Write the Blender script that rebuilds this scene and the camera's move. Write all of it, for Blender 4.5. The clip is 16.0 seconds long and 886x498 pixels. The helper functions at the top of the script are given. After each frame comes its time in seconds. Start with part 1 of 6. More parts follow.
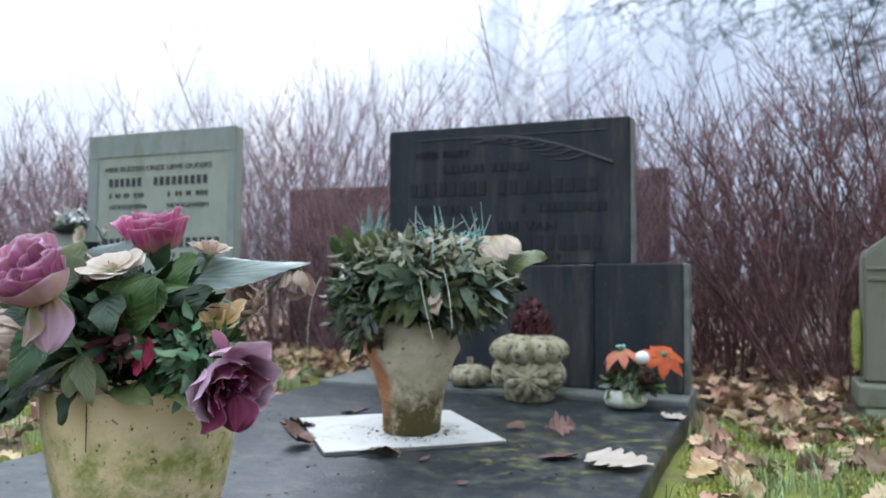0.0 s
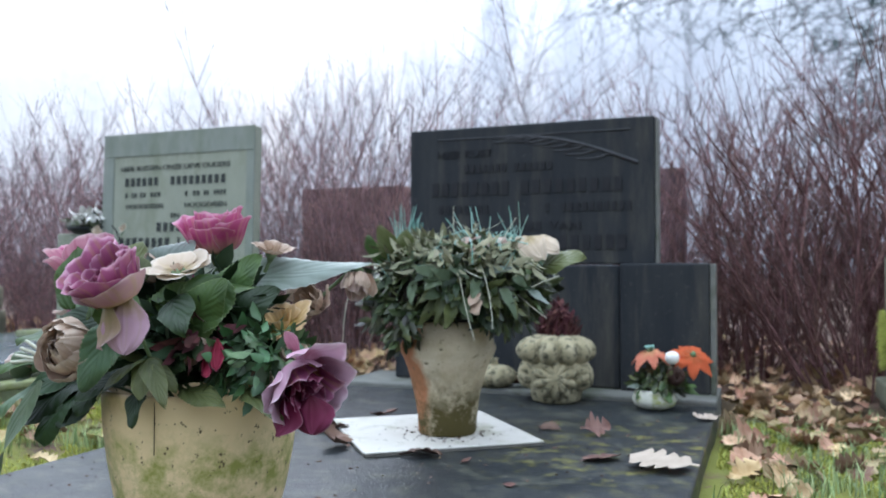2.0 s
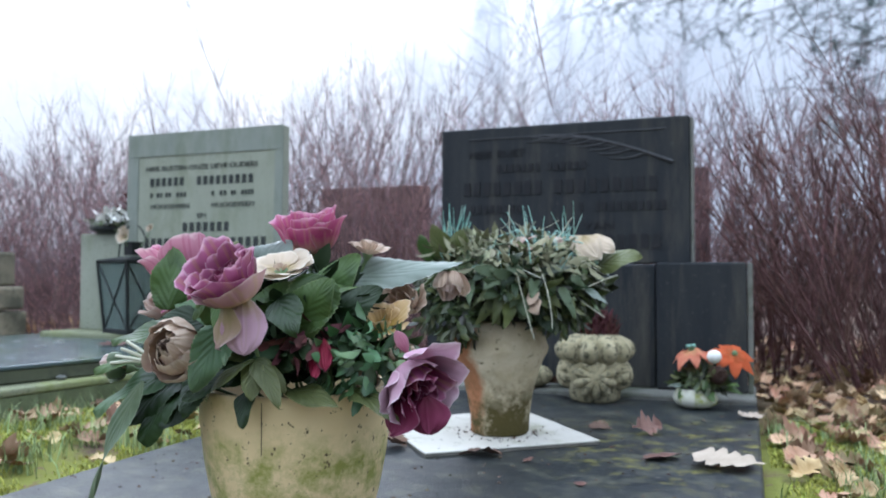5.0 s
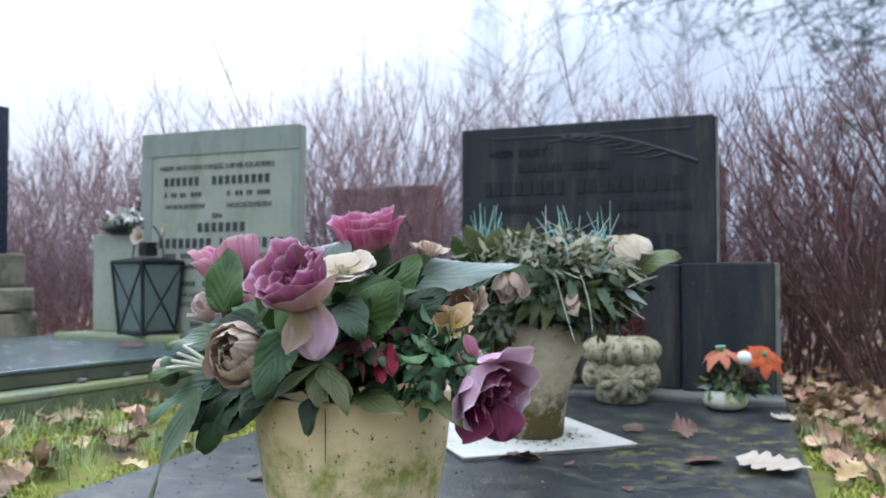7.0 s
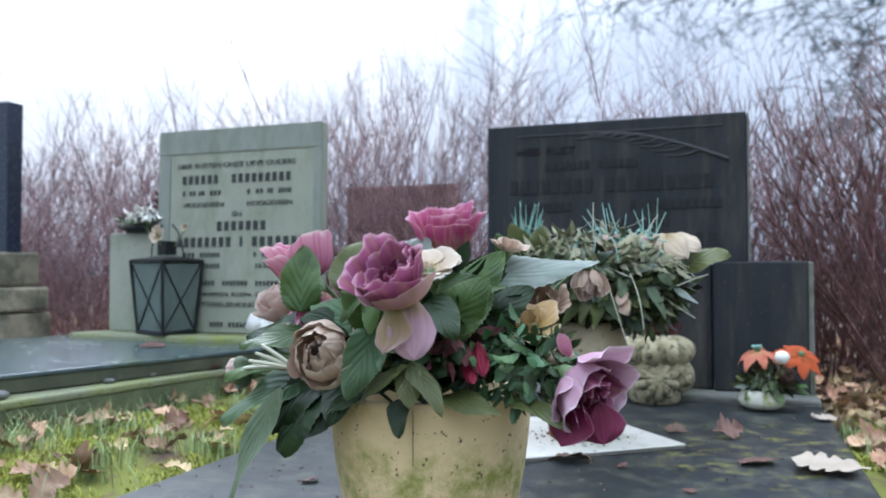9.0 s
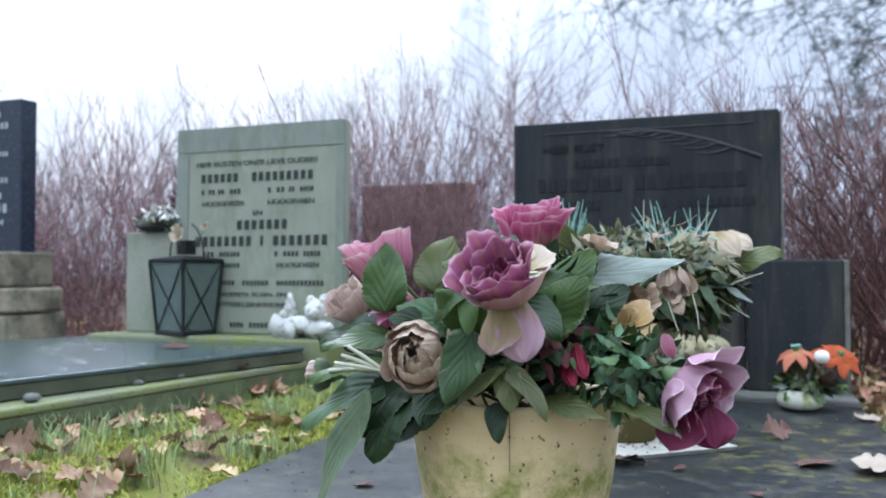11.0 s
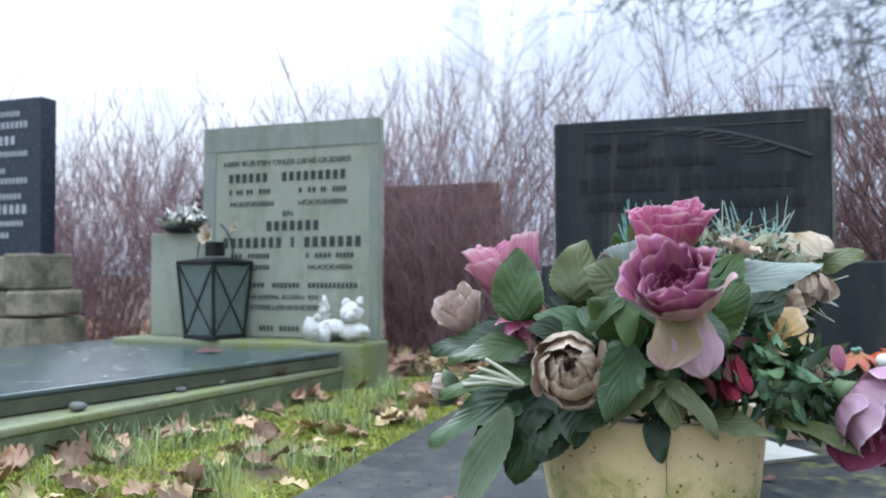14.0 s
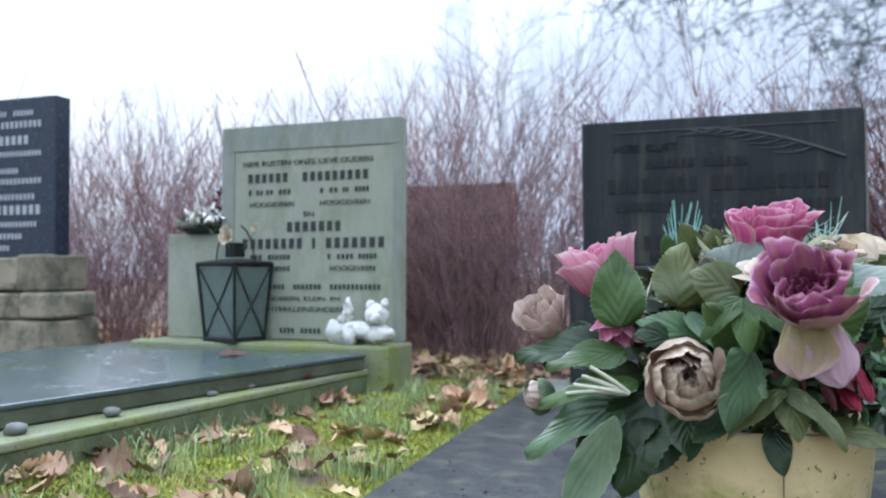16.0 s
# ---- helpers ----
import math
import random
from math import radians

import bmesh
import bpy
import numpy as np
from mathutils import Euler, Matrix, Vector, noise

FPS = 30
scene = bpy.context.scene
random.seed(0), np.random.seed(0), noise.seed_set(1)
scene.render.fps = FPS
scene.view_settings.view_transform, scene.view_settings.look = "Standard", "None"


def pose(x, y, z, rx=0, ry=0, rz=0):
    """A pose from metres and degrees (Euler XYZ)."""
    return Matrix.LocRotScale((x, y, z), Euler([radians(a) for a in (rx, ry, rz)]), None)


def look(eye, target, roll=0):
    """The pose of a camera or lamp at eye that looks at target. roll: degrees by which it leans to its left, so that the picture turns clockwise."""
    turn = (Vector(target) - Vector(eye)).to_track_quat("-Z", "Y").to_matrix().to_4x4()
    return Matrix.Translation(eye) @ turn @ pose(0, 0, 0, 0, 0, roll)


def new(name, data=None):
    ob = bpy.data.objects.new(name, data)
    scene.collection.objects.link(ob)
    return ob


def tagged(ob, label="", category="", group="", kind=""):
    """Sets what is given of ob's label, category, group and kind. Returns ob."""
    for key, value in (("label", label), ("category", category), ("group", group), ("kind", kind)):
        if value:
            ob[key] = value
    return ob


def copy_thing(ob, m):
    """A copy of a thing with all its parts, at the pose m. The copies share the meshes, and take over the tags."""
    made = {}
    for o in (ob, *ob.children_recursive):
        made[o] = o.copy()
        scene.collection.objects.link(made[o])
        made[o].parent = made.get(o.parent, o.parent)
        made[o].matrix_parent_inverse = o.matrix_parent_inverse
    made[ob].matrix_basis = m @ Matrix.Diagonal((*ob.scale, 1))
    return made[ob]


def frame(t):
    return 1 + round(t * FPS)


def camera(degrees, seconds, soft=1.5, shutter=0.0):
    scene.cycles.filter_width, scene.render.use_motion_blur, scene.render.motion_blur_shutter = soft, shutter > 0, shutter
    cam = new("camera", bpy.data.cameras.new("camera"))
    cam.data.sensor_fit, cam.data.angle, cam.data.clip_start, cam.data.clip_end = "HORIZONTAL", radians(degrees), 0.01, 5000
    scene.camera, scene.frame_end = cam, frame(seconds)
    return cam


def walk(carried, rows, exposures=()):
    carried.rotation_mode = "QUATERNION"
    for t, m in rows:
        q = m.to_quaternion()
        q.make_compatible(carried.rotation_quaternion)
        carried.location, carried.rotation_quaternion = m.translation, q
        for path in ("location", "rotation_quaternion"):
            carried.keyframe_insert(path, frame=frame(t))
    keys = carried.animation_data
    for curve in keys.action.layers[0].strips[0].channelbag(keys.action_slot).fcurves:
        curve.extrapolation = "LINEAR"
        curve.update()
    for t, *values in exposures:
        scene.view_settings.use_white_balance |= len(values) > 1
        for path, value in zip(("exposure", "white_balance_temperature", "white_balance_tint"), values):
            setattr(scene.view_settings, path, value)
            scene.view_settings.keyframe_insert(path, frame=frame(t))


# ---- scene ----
cam = camera(57.8, 16.0, soft=1.8)
PATH = [
    (0, (0.77, -2.44, 0.36), (0.029, -0.583, 0.42), 0.1),
    (0.5, (0.746, -2.445, 0.358), (0.009, -0.587, 0.417), 0.1),
    (1, (0.721, -2.45, 0.358), (-0.012, -0.59, 0.418), 0.1),
    (1.5, (0.7, -2.456, 0.36), (-0.03, -0.595, 0.419), 0.1),
    (2, (0.682, -2.464, 0.361), (-0.046, -0.602, 0.42), 0.1),
    (2.5, (0.662, -2.474, 0.362), (-0.063, -0.611, 0.42), 0.1),
    (3, (0.64, -2.485, 0.36), (-0.081, -0.62, 0.419), 0.1),
    (3.5, (0.619, -2.495, 0.359), (-0.098, -0.629, 0.419), 0.0),
    (4, (0.598, -2.504, 0.359), (-0.116, -0.637, 0.418), 0.0),
    (6.5, (0.494, -2.514, 0.363), (-0.206, -0.642, 0.422), -0.1),
    (7, (0.471, -2.516, 0.363), (-0.227, -0.642, 0.421), -0.1),
    (7.5, (0.444, -2.519, 0.362), (-0.249, -0.644, 0.419), -0.1),
    (8, (0.417, -2.522, 0.362), (-0.273, -0.646, 0.419), -0.1),
    (8.5, (0.39, -2.525, 0.361), (-0.297, -0.647, 0.418), -0.1),
    (9, (0.362, -2.527, 0.36), (-0.32, -0.648, 0.418), -0.1),
    (11.5, (0.219, -2.534, 0.359), (-0.443, -0.647, 0.416), -0.2),
    (12, (0.189, -2.532, 0.361), (-0.469, -0.644, 0.418), -0.2),
    (12.5, (0.16, -2.532, 0.363), (-0.493, -0.642, 0.419), -0.2),
    (13, (0.132, -2.532, 0.364), (-0.517, -0.641, 0.42), -0.2),
    (13.5, (0.106, -2.532, 0.365), (-0.539, -0.64, 0.422), -0.2),
    (14, (0.081, -2.529, 0.367), (-0.561, -0.635, 0.423), -0.3),
    (14.5, (0.054, -2.528, 0.368), (-0.583, -0.633, 0.425), -0.3),
    (15, (0.026, -2.526, 0.369), (-0.607, -0.629, 0.426), -0.3),
    (15.5, (-0.002, -2.528, 0.371), (-0.631, -0.63, 0.427), -0.3),
    (16, (-0.032, -2.531, 0.371), (-0.655, -0.631, 0.428), -0.3),
]
walk(cam, [(t, look(eye, target, roll)) for t, eye, target, roll in PATH], exposures=((0, 0.18, 5480, 9), (8, 0.25, 5460, 9), (16, 0.35, 5450, 8)))
cam.data.dof.use_dof = True
cam.data.dof.focus_distance = 1.0
cam.data.dof.aperture_fstop = 6.5

# ---- world and light: foggy overcast winter day ----
world = bpy.data.worlds.new("overcast_sky")
scene.world = world
world.use_nodes = True
wt = world.node_tree
wt.nodes.clear()
w_out = wt.nodes.new("ShaderNodeOutputWorld")
w_bg = wt.nodes.new("ShaderNodeBackground")
w_sky = wt.nodes.new("ShaderNodeTexSky")
w_sky.sky_type = "NISHITA"
w_sky.sun_disc = False
w_sky.sun_elevation, w_sky.sun_rotation = radians(24), radians(-35)
w_sky.dust_density = 4.0
w_gain = wt.nodes.new("ShaderNodeMix")
w_gain.data_type, w_gain.blend_type = "RGBA", "MULTIPLY"
w_gain.inputs[0].default_value = 1.0
w_gain.inputs[7].default_value = (0.10, 0.10, 0.10, 1)
w_co = wt.nodes.new("ShaderNodeTexCoord")
w_noise = wt.nodes.new("ShaderNodeTexNoise")
w_noise.inputs["Scale"].default_value = 1.7
w_noise.inputs["Detail"].default_value = 3.0
w_cloud = wt.nodes.new("ShaderNodeValToRGB")  # cloud luminance climbs from the misty horizon to the zenith
for k, (p, c) in enumerate(((0.0, (0.50, 0.53, 0.60, 1)), (0.12, (0.58, 0.61, 0.69, 1)), (0.26, (0.76, 0.79, 0.86, 1)), (0.42, (1.6, 1.63, 1.7, 1)), (1.0, (3.1, 3.2, 3.35, 1)))):
    e = w_cloud.color_ramp.elements[k] if k < 2 else w_cloud.color_ramp.elements.new(p)
    e.position, e.color = p, c
w_sep = wt.nodes.new("ShaderNodeSeparateXYZ")
w_add = wt.nodes.new("ShaderNodeMath")
w_add.operation = "MULTIPLY_ADD"
w_add.inputs[1].default_value = 0.22
w_off = wt.nodes.new("ShaderNodeMath")
w_off.operation = "ADD"
w_off.inputs[1].default_value = -0.14
w_west = wt.nodes.new("ShaderNodeMath")
w_west.operation = "MULTIPLY_ADD"
w_west.inputs[1].default_value = -0.13
wt.links.new(w_co.outputs["Generated"], w_sep.inputs[0])
wt.links.new(w_noise.outputs["Fac"], w_add.inputs[0])
wt.links.new(w_sep.outputs["Z"], w_add.inputs[2])
wt.links.new(w_add.outputs[0], w_off.inputs[0])
wt.links.new(w_sep.outputs["X"], w_west.inputs[0])
wt.links.new(w_off.outputs[0], w_west.inputs[2])
wt.links.new(w_west.outputs[0], w_cloud.inputs[0])
w_mix = wt.nodes.new("ShaderNodeMix")
w_mix.data_type = "RGBA"
w_mix.inputs[0].default_value = 0.9
wt.links.new(w_co.outputs["Generated"], w_noise.inputs["Vector"])
wt.links.new(w_sky.outputs[0], w_gain.inputs[6])
wt.links.new(w_gain.outputs[2], w_mix.inputs[6])
wt.links.new(w_cloud.outputs[0], w_mix.inputs[7])
wt.links.new(w_mix.outputs[2], w_bg.inputs["Color"])
w_bg.inputs["Strength"].default_value = 1.0
wt.links.new(w_bg.outputs[0], w_out.inputs[0])

sun = new("sun", bpy.data.lights.new("sun", "SUN"))
sun.data.energy, sun.data.angle, sun.data.color = 0.9, radians(25), (1.0, 0.97, 0.93)
sun.matrix_world = look((-6, 8, 6), (0, 0, 0))

# ---- materials ----


def rgba(c):
    return (c[0], c[1], c[2], 1)


def mat(name, c1, c2, scale=8.0, stain=None, stain_scale=3.0, lo=0.52, hi=0.66, rough=0.8, bump=0.25,
        bump_scale=90.0, spec=0.3, vary=0.0, island=0.0, fine=None, fine_scale=120.0, fine_lo=0.6, fine_hi=0.68,
        mist=0.0, metal=0.0, glow=0.0, stain2=None, stain2_scale=1.5, lo2=0.5, hi2=0.62, stretch=None, patch=None, band=None, flank=None):
    m = bpy.data.materials.new(name)
    m.use_nodes = True
    nt = m.node_tree
    b = nt.nodes["Principled BSDF"]
    co = nt.nodes.new("ShaderNodeTexCoord").outputs["Object"]
    if stretch:
        mp = nt.nodes.new("ShaderNodeMapping")
        mp.inputs["Scale"].default_value = stretch
        nt.links.new(co, mp.inputs[0])
        co_s = mp.outputs[0]
    else:
        co_s = co

    def nz(s, d=5.0, vec=None, rgh=0.6):
        n = nt.nodes.new("ShaderNodeTexNoise")
        n.inputs["Scale"].default_value, n.inputs["Detail"].default_value, n.inputs["Roughness"].default_value = s, d, rgh
        nt.links.new(vec or co, n.inputs["Vector"])
        return n.outputs["Fac"]

    def ramp(fac, a, z):
        r = nt.nodes.new("ShaderNodeMapRange")
        r.inputs[1].default_value, r.inputs[2].default_value = a, z
        nt.links.new(fac, r.inputs[0])
        return r.outputs[0]

    def mix(fac, a, z, kind="MIX"):
        x = nt.nodes.new("ShaderNodeMix")
        x.data_type, x.blend_type = "RGBA", kind
        for s, v in ((0, fac), (6, a), (7, z)):
            if hasattr(v, "links"):
                nt.links.new(v, x.inputs[s])
            else:
                x.inputs[s].default_value = v
        return x.outputs[2]

    def times(a, z):
        x = nt.nodes.new("ShaderNodeMath")
        x.operation = "MULTIPLY"
        nt.links.new(a, x.inputs[0])
        nt.links.new(z, x.inputs[1])
        return x.outputs[0]

    col = mix(ramp(nz(scale, 6.0, co_s), 0.3, 0.7), rgba(c1), rgba(c2))
    if stain:
        col = mix(ramp(nz(stain_scale, 8.0, co_s, 0.68), lo, hi), col, rgba(stain))
    if flank:
        sx_ = nt.nodes.new("ShaderNodeSeparateXYZ")
        nt.links.new(co, sx_.inputs[0])
        wf = nt.nodes.new("ShaderNodeMath")
        wf.operation = "MULTIPLY_ADD"
        wf.inputs[1].default_value = 0.10
        nt.links.new(nz(11.0), wf.inputs[0])
        nt.links.new(sx_.outputs["X"], wf.inputs[2])
        col = mix(ramp(wf.outputs[0], flank[2] + 0.03, flank[1] + 0.05), col, rgba(flank[0]))
    if stain2:
        f2 = ramp(nz(stain2_scale, 8.0, co_s, 0.7), lo2, hi2)
        if patch:
            px, py, sx, sy = patch
            mp2 = nt.nodes.new("ShaderNodeMapping")
            mp2.inputs["Location"].default_value = (-px / sx, -py / sy, 0)
            mp2.inputs["Scale"].default_value = (1 / sx, 1 / sy, 0)
            nt.links.new(co, mp2.inputs[0])
            ln = nt.nodes.new("ShaderNodeVectorMath")
            ln.operation = "LENGTH"
            nt.links.new(mp2.outputs[0], ln.inputs[0])
            f2 = times(f2, ramp(ln.outputs["Value"], 1.15, 0.6))
        if band:
            sz = nt.nodes.new("ShaderNodeSeparateXYZ")
            nt.links.new(co, sz.inputs[0])
            wob = nt.nodes.new("ShaderNodeMath")
            wob.operation = "MULTIPLY_ADD"
            wob.inputs[1].default_value = 0.10
            nt.links.new(nz(20.0), wob.inputs[0])
            nt.links.new(sz.outputs["Z"], wob.inputs[2])
            f2 = times(f2, ramp(wob.outputs[0], band[1], band[0]))
        col = mix(f2, col, rgba(stain2))
    if fine:
        col = mix(ramp(nz(fine_scale, 3.0), fine_lo, fine_hi), col, rgba(fine))
    for amount, node, out in ((vary, "ShaderNodeObjectInfo", "Random"), (island, "ShaderNodeNewGeometry", "Random Per Island")):
        if amount:
            hs = nt.nodes.new("ShaderNodeHueSaturation")
            inf = nt.nodes.new(node)
            nt.links.new(inf.outputs[out], (r := nt.nodes.new("ShaderNodeMapRange")).inputs[0])
            r.inputs[3].default_value, r.inputs[4].default_value = 1 - amount, 1 + amount
            nt.links.new(r.outputs[0], hs.inputs["Value"])
            r2 = nt.nodes.new("ShaderNodeMapRange")
            mul = nt.nodes.new("ShaderNodeMath")
            mul.operation = "MULTIPLY_ADD"
            mul.inputs[1].default_value, mul.inputs[2].default_value = 7.3, 0.1
            fr = nt.nodes.new("ShaderNodeMath")
            fr.operation = "FRACT"
            nt.links.new(inf.outputs[out], mul.inputs[0])
            nt.links.new(mul.outputs[0], fr.inputs[0])
            nt.links.new(fr.outputs[0], r2.inputs[0])
            r2.inputs[3].default_value, r2.inputs[4].default_value = 0.5 - 0.05 * amount, 0.5 + 0.05 * amount
            nt.links.new(r2.outputs[0], hs.inputs["Hue"])
            nt.links.new(col, hs.inputs["Color"])
            col = hs.outputs[0]
    nt.links.new(col, b.inputs["Base Color"])
    rr = nt.nodes.new("ShaderNodeMapRange")
    rr.inputs[3].default_value, rr.inputs[4].default_value = max(0.02, rough - 0.12), min(1, rough + 0.12)
    nt.links.new(nz(scale * 2.3), rr.inputs[0])
    nt.links.new(rr.outputs[0], b.inputs["Roughness"])
    b.inputs["Specular IOR Level"].default_value = spec
    b.inputs["Metallic"].default_value = metal
    if bump:
        bp = nt.nodes.new("ShaderNodeBump")
        bp.inputs["Strength"].default_value, bp.inputs["Distance"].default_value = bump, 0.25 / bump_scale
        nt.links.new(nz(bump_scale, 6.0), bp.inputs["Height"])
        nt.links.new(bp.outputs[0], b.inputs["Normal"])
    # mist stands in for haze: that share of the background shows through
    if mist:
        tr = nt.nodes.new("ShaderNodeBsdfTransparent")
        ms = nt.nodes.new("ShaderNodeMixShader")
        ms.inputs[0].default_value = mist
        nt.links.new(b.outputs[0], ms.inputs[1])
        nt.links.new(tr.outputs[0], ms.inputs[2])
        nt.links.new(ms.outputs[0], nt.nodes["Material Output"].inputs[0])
    return m


def sheet_mat(name, base, mid, rim, rough=0.6, veins=26.0, vein_amount=0.35, blotch=None, thin=0.2, vary=0.12, rim_at=0.9, mid_at=0.45, rib=False, fringe=None):
    """A thin petal or leaf: colours from its foot to its rim, with veins."""
    m = bpy.data.materials.new(name)
    m.use_nodes = True
    nt = m.node_tree
    b = nt.nodes["Principled BSDF"]
    uv = nt.nodes.new("ShaderNodeUVMap")
    uv.uv_map = "UVMap"
    sp = nt.nodes.new("ShaderNodeSeparateXYZ")
    nt.links.new(uv.outputs[0], sp.inputs[0])
    oi = nt.nodes.new("ShaderNodeTexCoord").outputs["Object"]
    n1 = nt.nodes.new("ShaderNodeTexNoise")
    n1.inputs["Scale"].default_value, n1.inputs["Detail"].default_value = 52.0, 7.0
    nt.links.new(oi, n1.inputs["Vector"])
    ad = nt.nodes.new("ShaderNodeMath")
    ad.operation = "MULTIPLY_ADD"
    ad.inputs[1].default_value, ad.inputs[2].default_value = 0.52, -0.26
    nt.links.new(n1.outputs["Fac"], ad.inputs[0])
    sm = nt.nodes.new("ShaderNodeMath")
    nt.links.new(sp.outputs["Y"], sm.inputs[0])
    nt.links.new(ad.outputs[0], sm.inputs[1])
    rp = nt.nodes.new("ShaderNodeValToRGB")
    e = rp.color_ramp.elements
    e[0].position, e[0].color = 0.05, rgba(base)
    e[1].position, e[1].color = 1.0, rgba(rim)
    k = e.new(mid_at)
    k.color = rgba(mid)
    k = e.new(rim_at)
    k.color = rgba([0.75 * a + 0.25 * z for a, z in zip(mid, rim)])
    nt.links.new(sm.outputs[0], rp.inputs[0])
    col = rp.outputs[0]
    # veins fan out from the foot, or slant from the midrib
    vx = nt.nodes.new("ShaderNodeMath")
    vx.operation = "ABSOLUTE"
    cen = nt.nodes.new("ShaderNodeMath")
    cen.operation = "SUBTRACT"
    cen.inputs[1].default_value = 0.5
    nt.links.new(sp.outputs["X"], cen.inputs[0])
    nt.links.new(cen.outputs[0], vx.inputs[0])
    ph = nt.nodes.new("ShaderNodeMath")
    ph.operation = "MULTIPLY_ADD"
    nt.links.new(vx.outputs[0], ph.inputs[0])
    ph.inputs[1].default_value = -1.1 if rib else 1.0
    if rib:
        nt.links.new(sp.outputs["Y"], ph.inputs[2])
    else:
        ph.inputs[2].default_value = 0.0
    sn = nt.nodes.new("ShaderNodeMath")
    sn.operation = "SINE"
    ms = nt.nodes.new("ShaderNodeMath")
    ms.operation = "MULTIPLY"
    ms.inputs[1].default_value = veins * 2.4
    nt.links.new(ph.outputs[0], ms.inputs[0])
    nt.links.new(ms.outputs[0], sn.inputs[0])
    mr = nt.nodes.new("ShaderNodeMapRange")
    mr.inputs[1].default_value, mr.inputs[2].default_value = (0.84 if rib else 0.55), 1.0
    nt.links.new(sn.outputs[0], mr.inputs[0])
    mv = nt.nodes.new("ShaderNodeMath")
    mv.operation = "MULTIPLY"
    mv.inputs[1].default_value = vein_amount
    nt.links.new(mr.outputs[0], mv.inputs[0])
    mx = nt.nodes.new("ShaderNodeMix")
    mx.data_type, mx.blend_type = "RGBA", "MIX"
    nt.links.new(mv.outputs[0], mx.inputs[0])
    nt.links.new(col, mx.inputs[6])
    mx.inputs[7].default_value = rgba([0.8 * a + 0.2 * z for a, z in zip(rim if rib else base, mid)])
    col = mx.outputs[2]
    if blotch:
        n2 = nt.nodes.new("ShaderNodeTexNoise")
        n2.inputs["Scale"].default_value, n2.inputs["Detail"].default_value = 24.0, 6.0
        nt.links.new(oi, n2.inputs["Vector"])
        r3 = nt.nodes.new("ShaderNodeMapRange")
        r3.inputs[1].default_value, r3.inputs[2].default_value, r3.inputs[4].default_value = 0.52, 0.7, 0.75
        nt.links.new(n2.outputs["Fac"], r3.inputs[0])
        m2 = nt.nodes.new("ShaderNodeMix")
        m2.data_type = "RGBA"
        nt.links.new(r3.outputs[0], m2.inputs[0])
        nt.links.new(col, m2.inputs[6])
        m2.inputs[7].default_value = rgba(blotch)
        col = m2.outputs[2]
    if fringe:  # a pale frayed rim along sides and tip
        side_f = nt.nodes.new("ShaderNodeMath")
        side_f.operation = "MULTIPLY"
        side_f.inputs[1].default_value = 2.0
        nt.links.new(vx.outputs[0], side_f.inputs[0])
        far_f = nt.nodes.new("ShaderNodeMath")
        far_f.operation = "MAXIMUM"
        nt.links.new(side_f.outputs[0], far_f.inputs[0])
        nt.links.new(sp.outputs["Y"], far_f.inputs[1])
        fray = nt.nodes.new("ShaderNodeMath")
        fray.operation = "MULTIPLY_ADD"
        fray.inputs[1].default_value = 0.14
        nt.links.new(n1.outputs["Fac"], fray.inputs[0])
        nt.links.new(far_f.outputs[0], fray.inputs[2])
        rf_ = nt.nodes.new("ShaderNodeMapRange")
        rf_.inputs[1].default_value, rf_.inputs[2].default_value, rf_.inputs[4].default_value = 1.01, 1.11, 0.6
        nt.links.new(fray.outputs[0], rf_.inputs[0])
        mf = nt.nodes.new("ShaderNodeMix")
        mf.data_type = "RGBA"
        nt.links.new(rf_.outputs[0], mf.inputs[0])
        nt.links.new(col, mf.inputs[6])
        mf.inputs[7].default_value = rgba(fringe)
        col = mf.outputs[2]
    hs = nt.nodes.new("ShaderNodeHueSaturation")
    inf = nt.nodes.new("ShaderNodeObjectInfo")
    r4 = nt.nodes.new("ShaderNodeMapRange")
    r4.inputs[3].default_value, r4.inputs[4].default_value = 1 - vary, 1 + vary
    nt.links.new(inf.outputs["Random"], r4.inputs[0])
    nt.links.new(r4.outputs[0], hs.inputs["Value"])
    nt.links.new(col, hs.inputs["Color"])
    col = hs.outputs[0]
    nt.links.new(col, b.inputs["Base Color"])
    b.inputs["Roughness"].default_value = rough
    b.inputs["Specular IOR Level"].default_value = 0.32 if rib else 0.25
    bp = nt.nodes.new("ShaderNodeBump")
    bp.inputs["Strength"].default_value, bp.inputs["Distance"].default_value = (0.26 if rib else 0.45), 0.0013
    nt.links.new(sn.outputs[0], bp.inputs["Height"])
    nt.links.new(bp.outputs[0], b.inputs["Normal"])
    tl = nt.nodes.new("ShaderNodeBsdfTranslucent")
    nt.links.new(col, tl.inputs["Color"])
    mh = nt.nodes.new("ShaderNodeMixShader")
    mh.inputs[0].default_value = thin
    nt.links.new(b.outputs[0], mh.inputs[1])
    nt.links.new(tl.outputs[0], mh.inputs[2])
    nt.links.new(mh.outputs[0], nt.nodes["Material Output"].inputs[0])
    return m


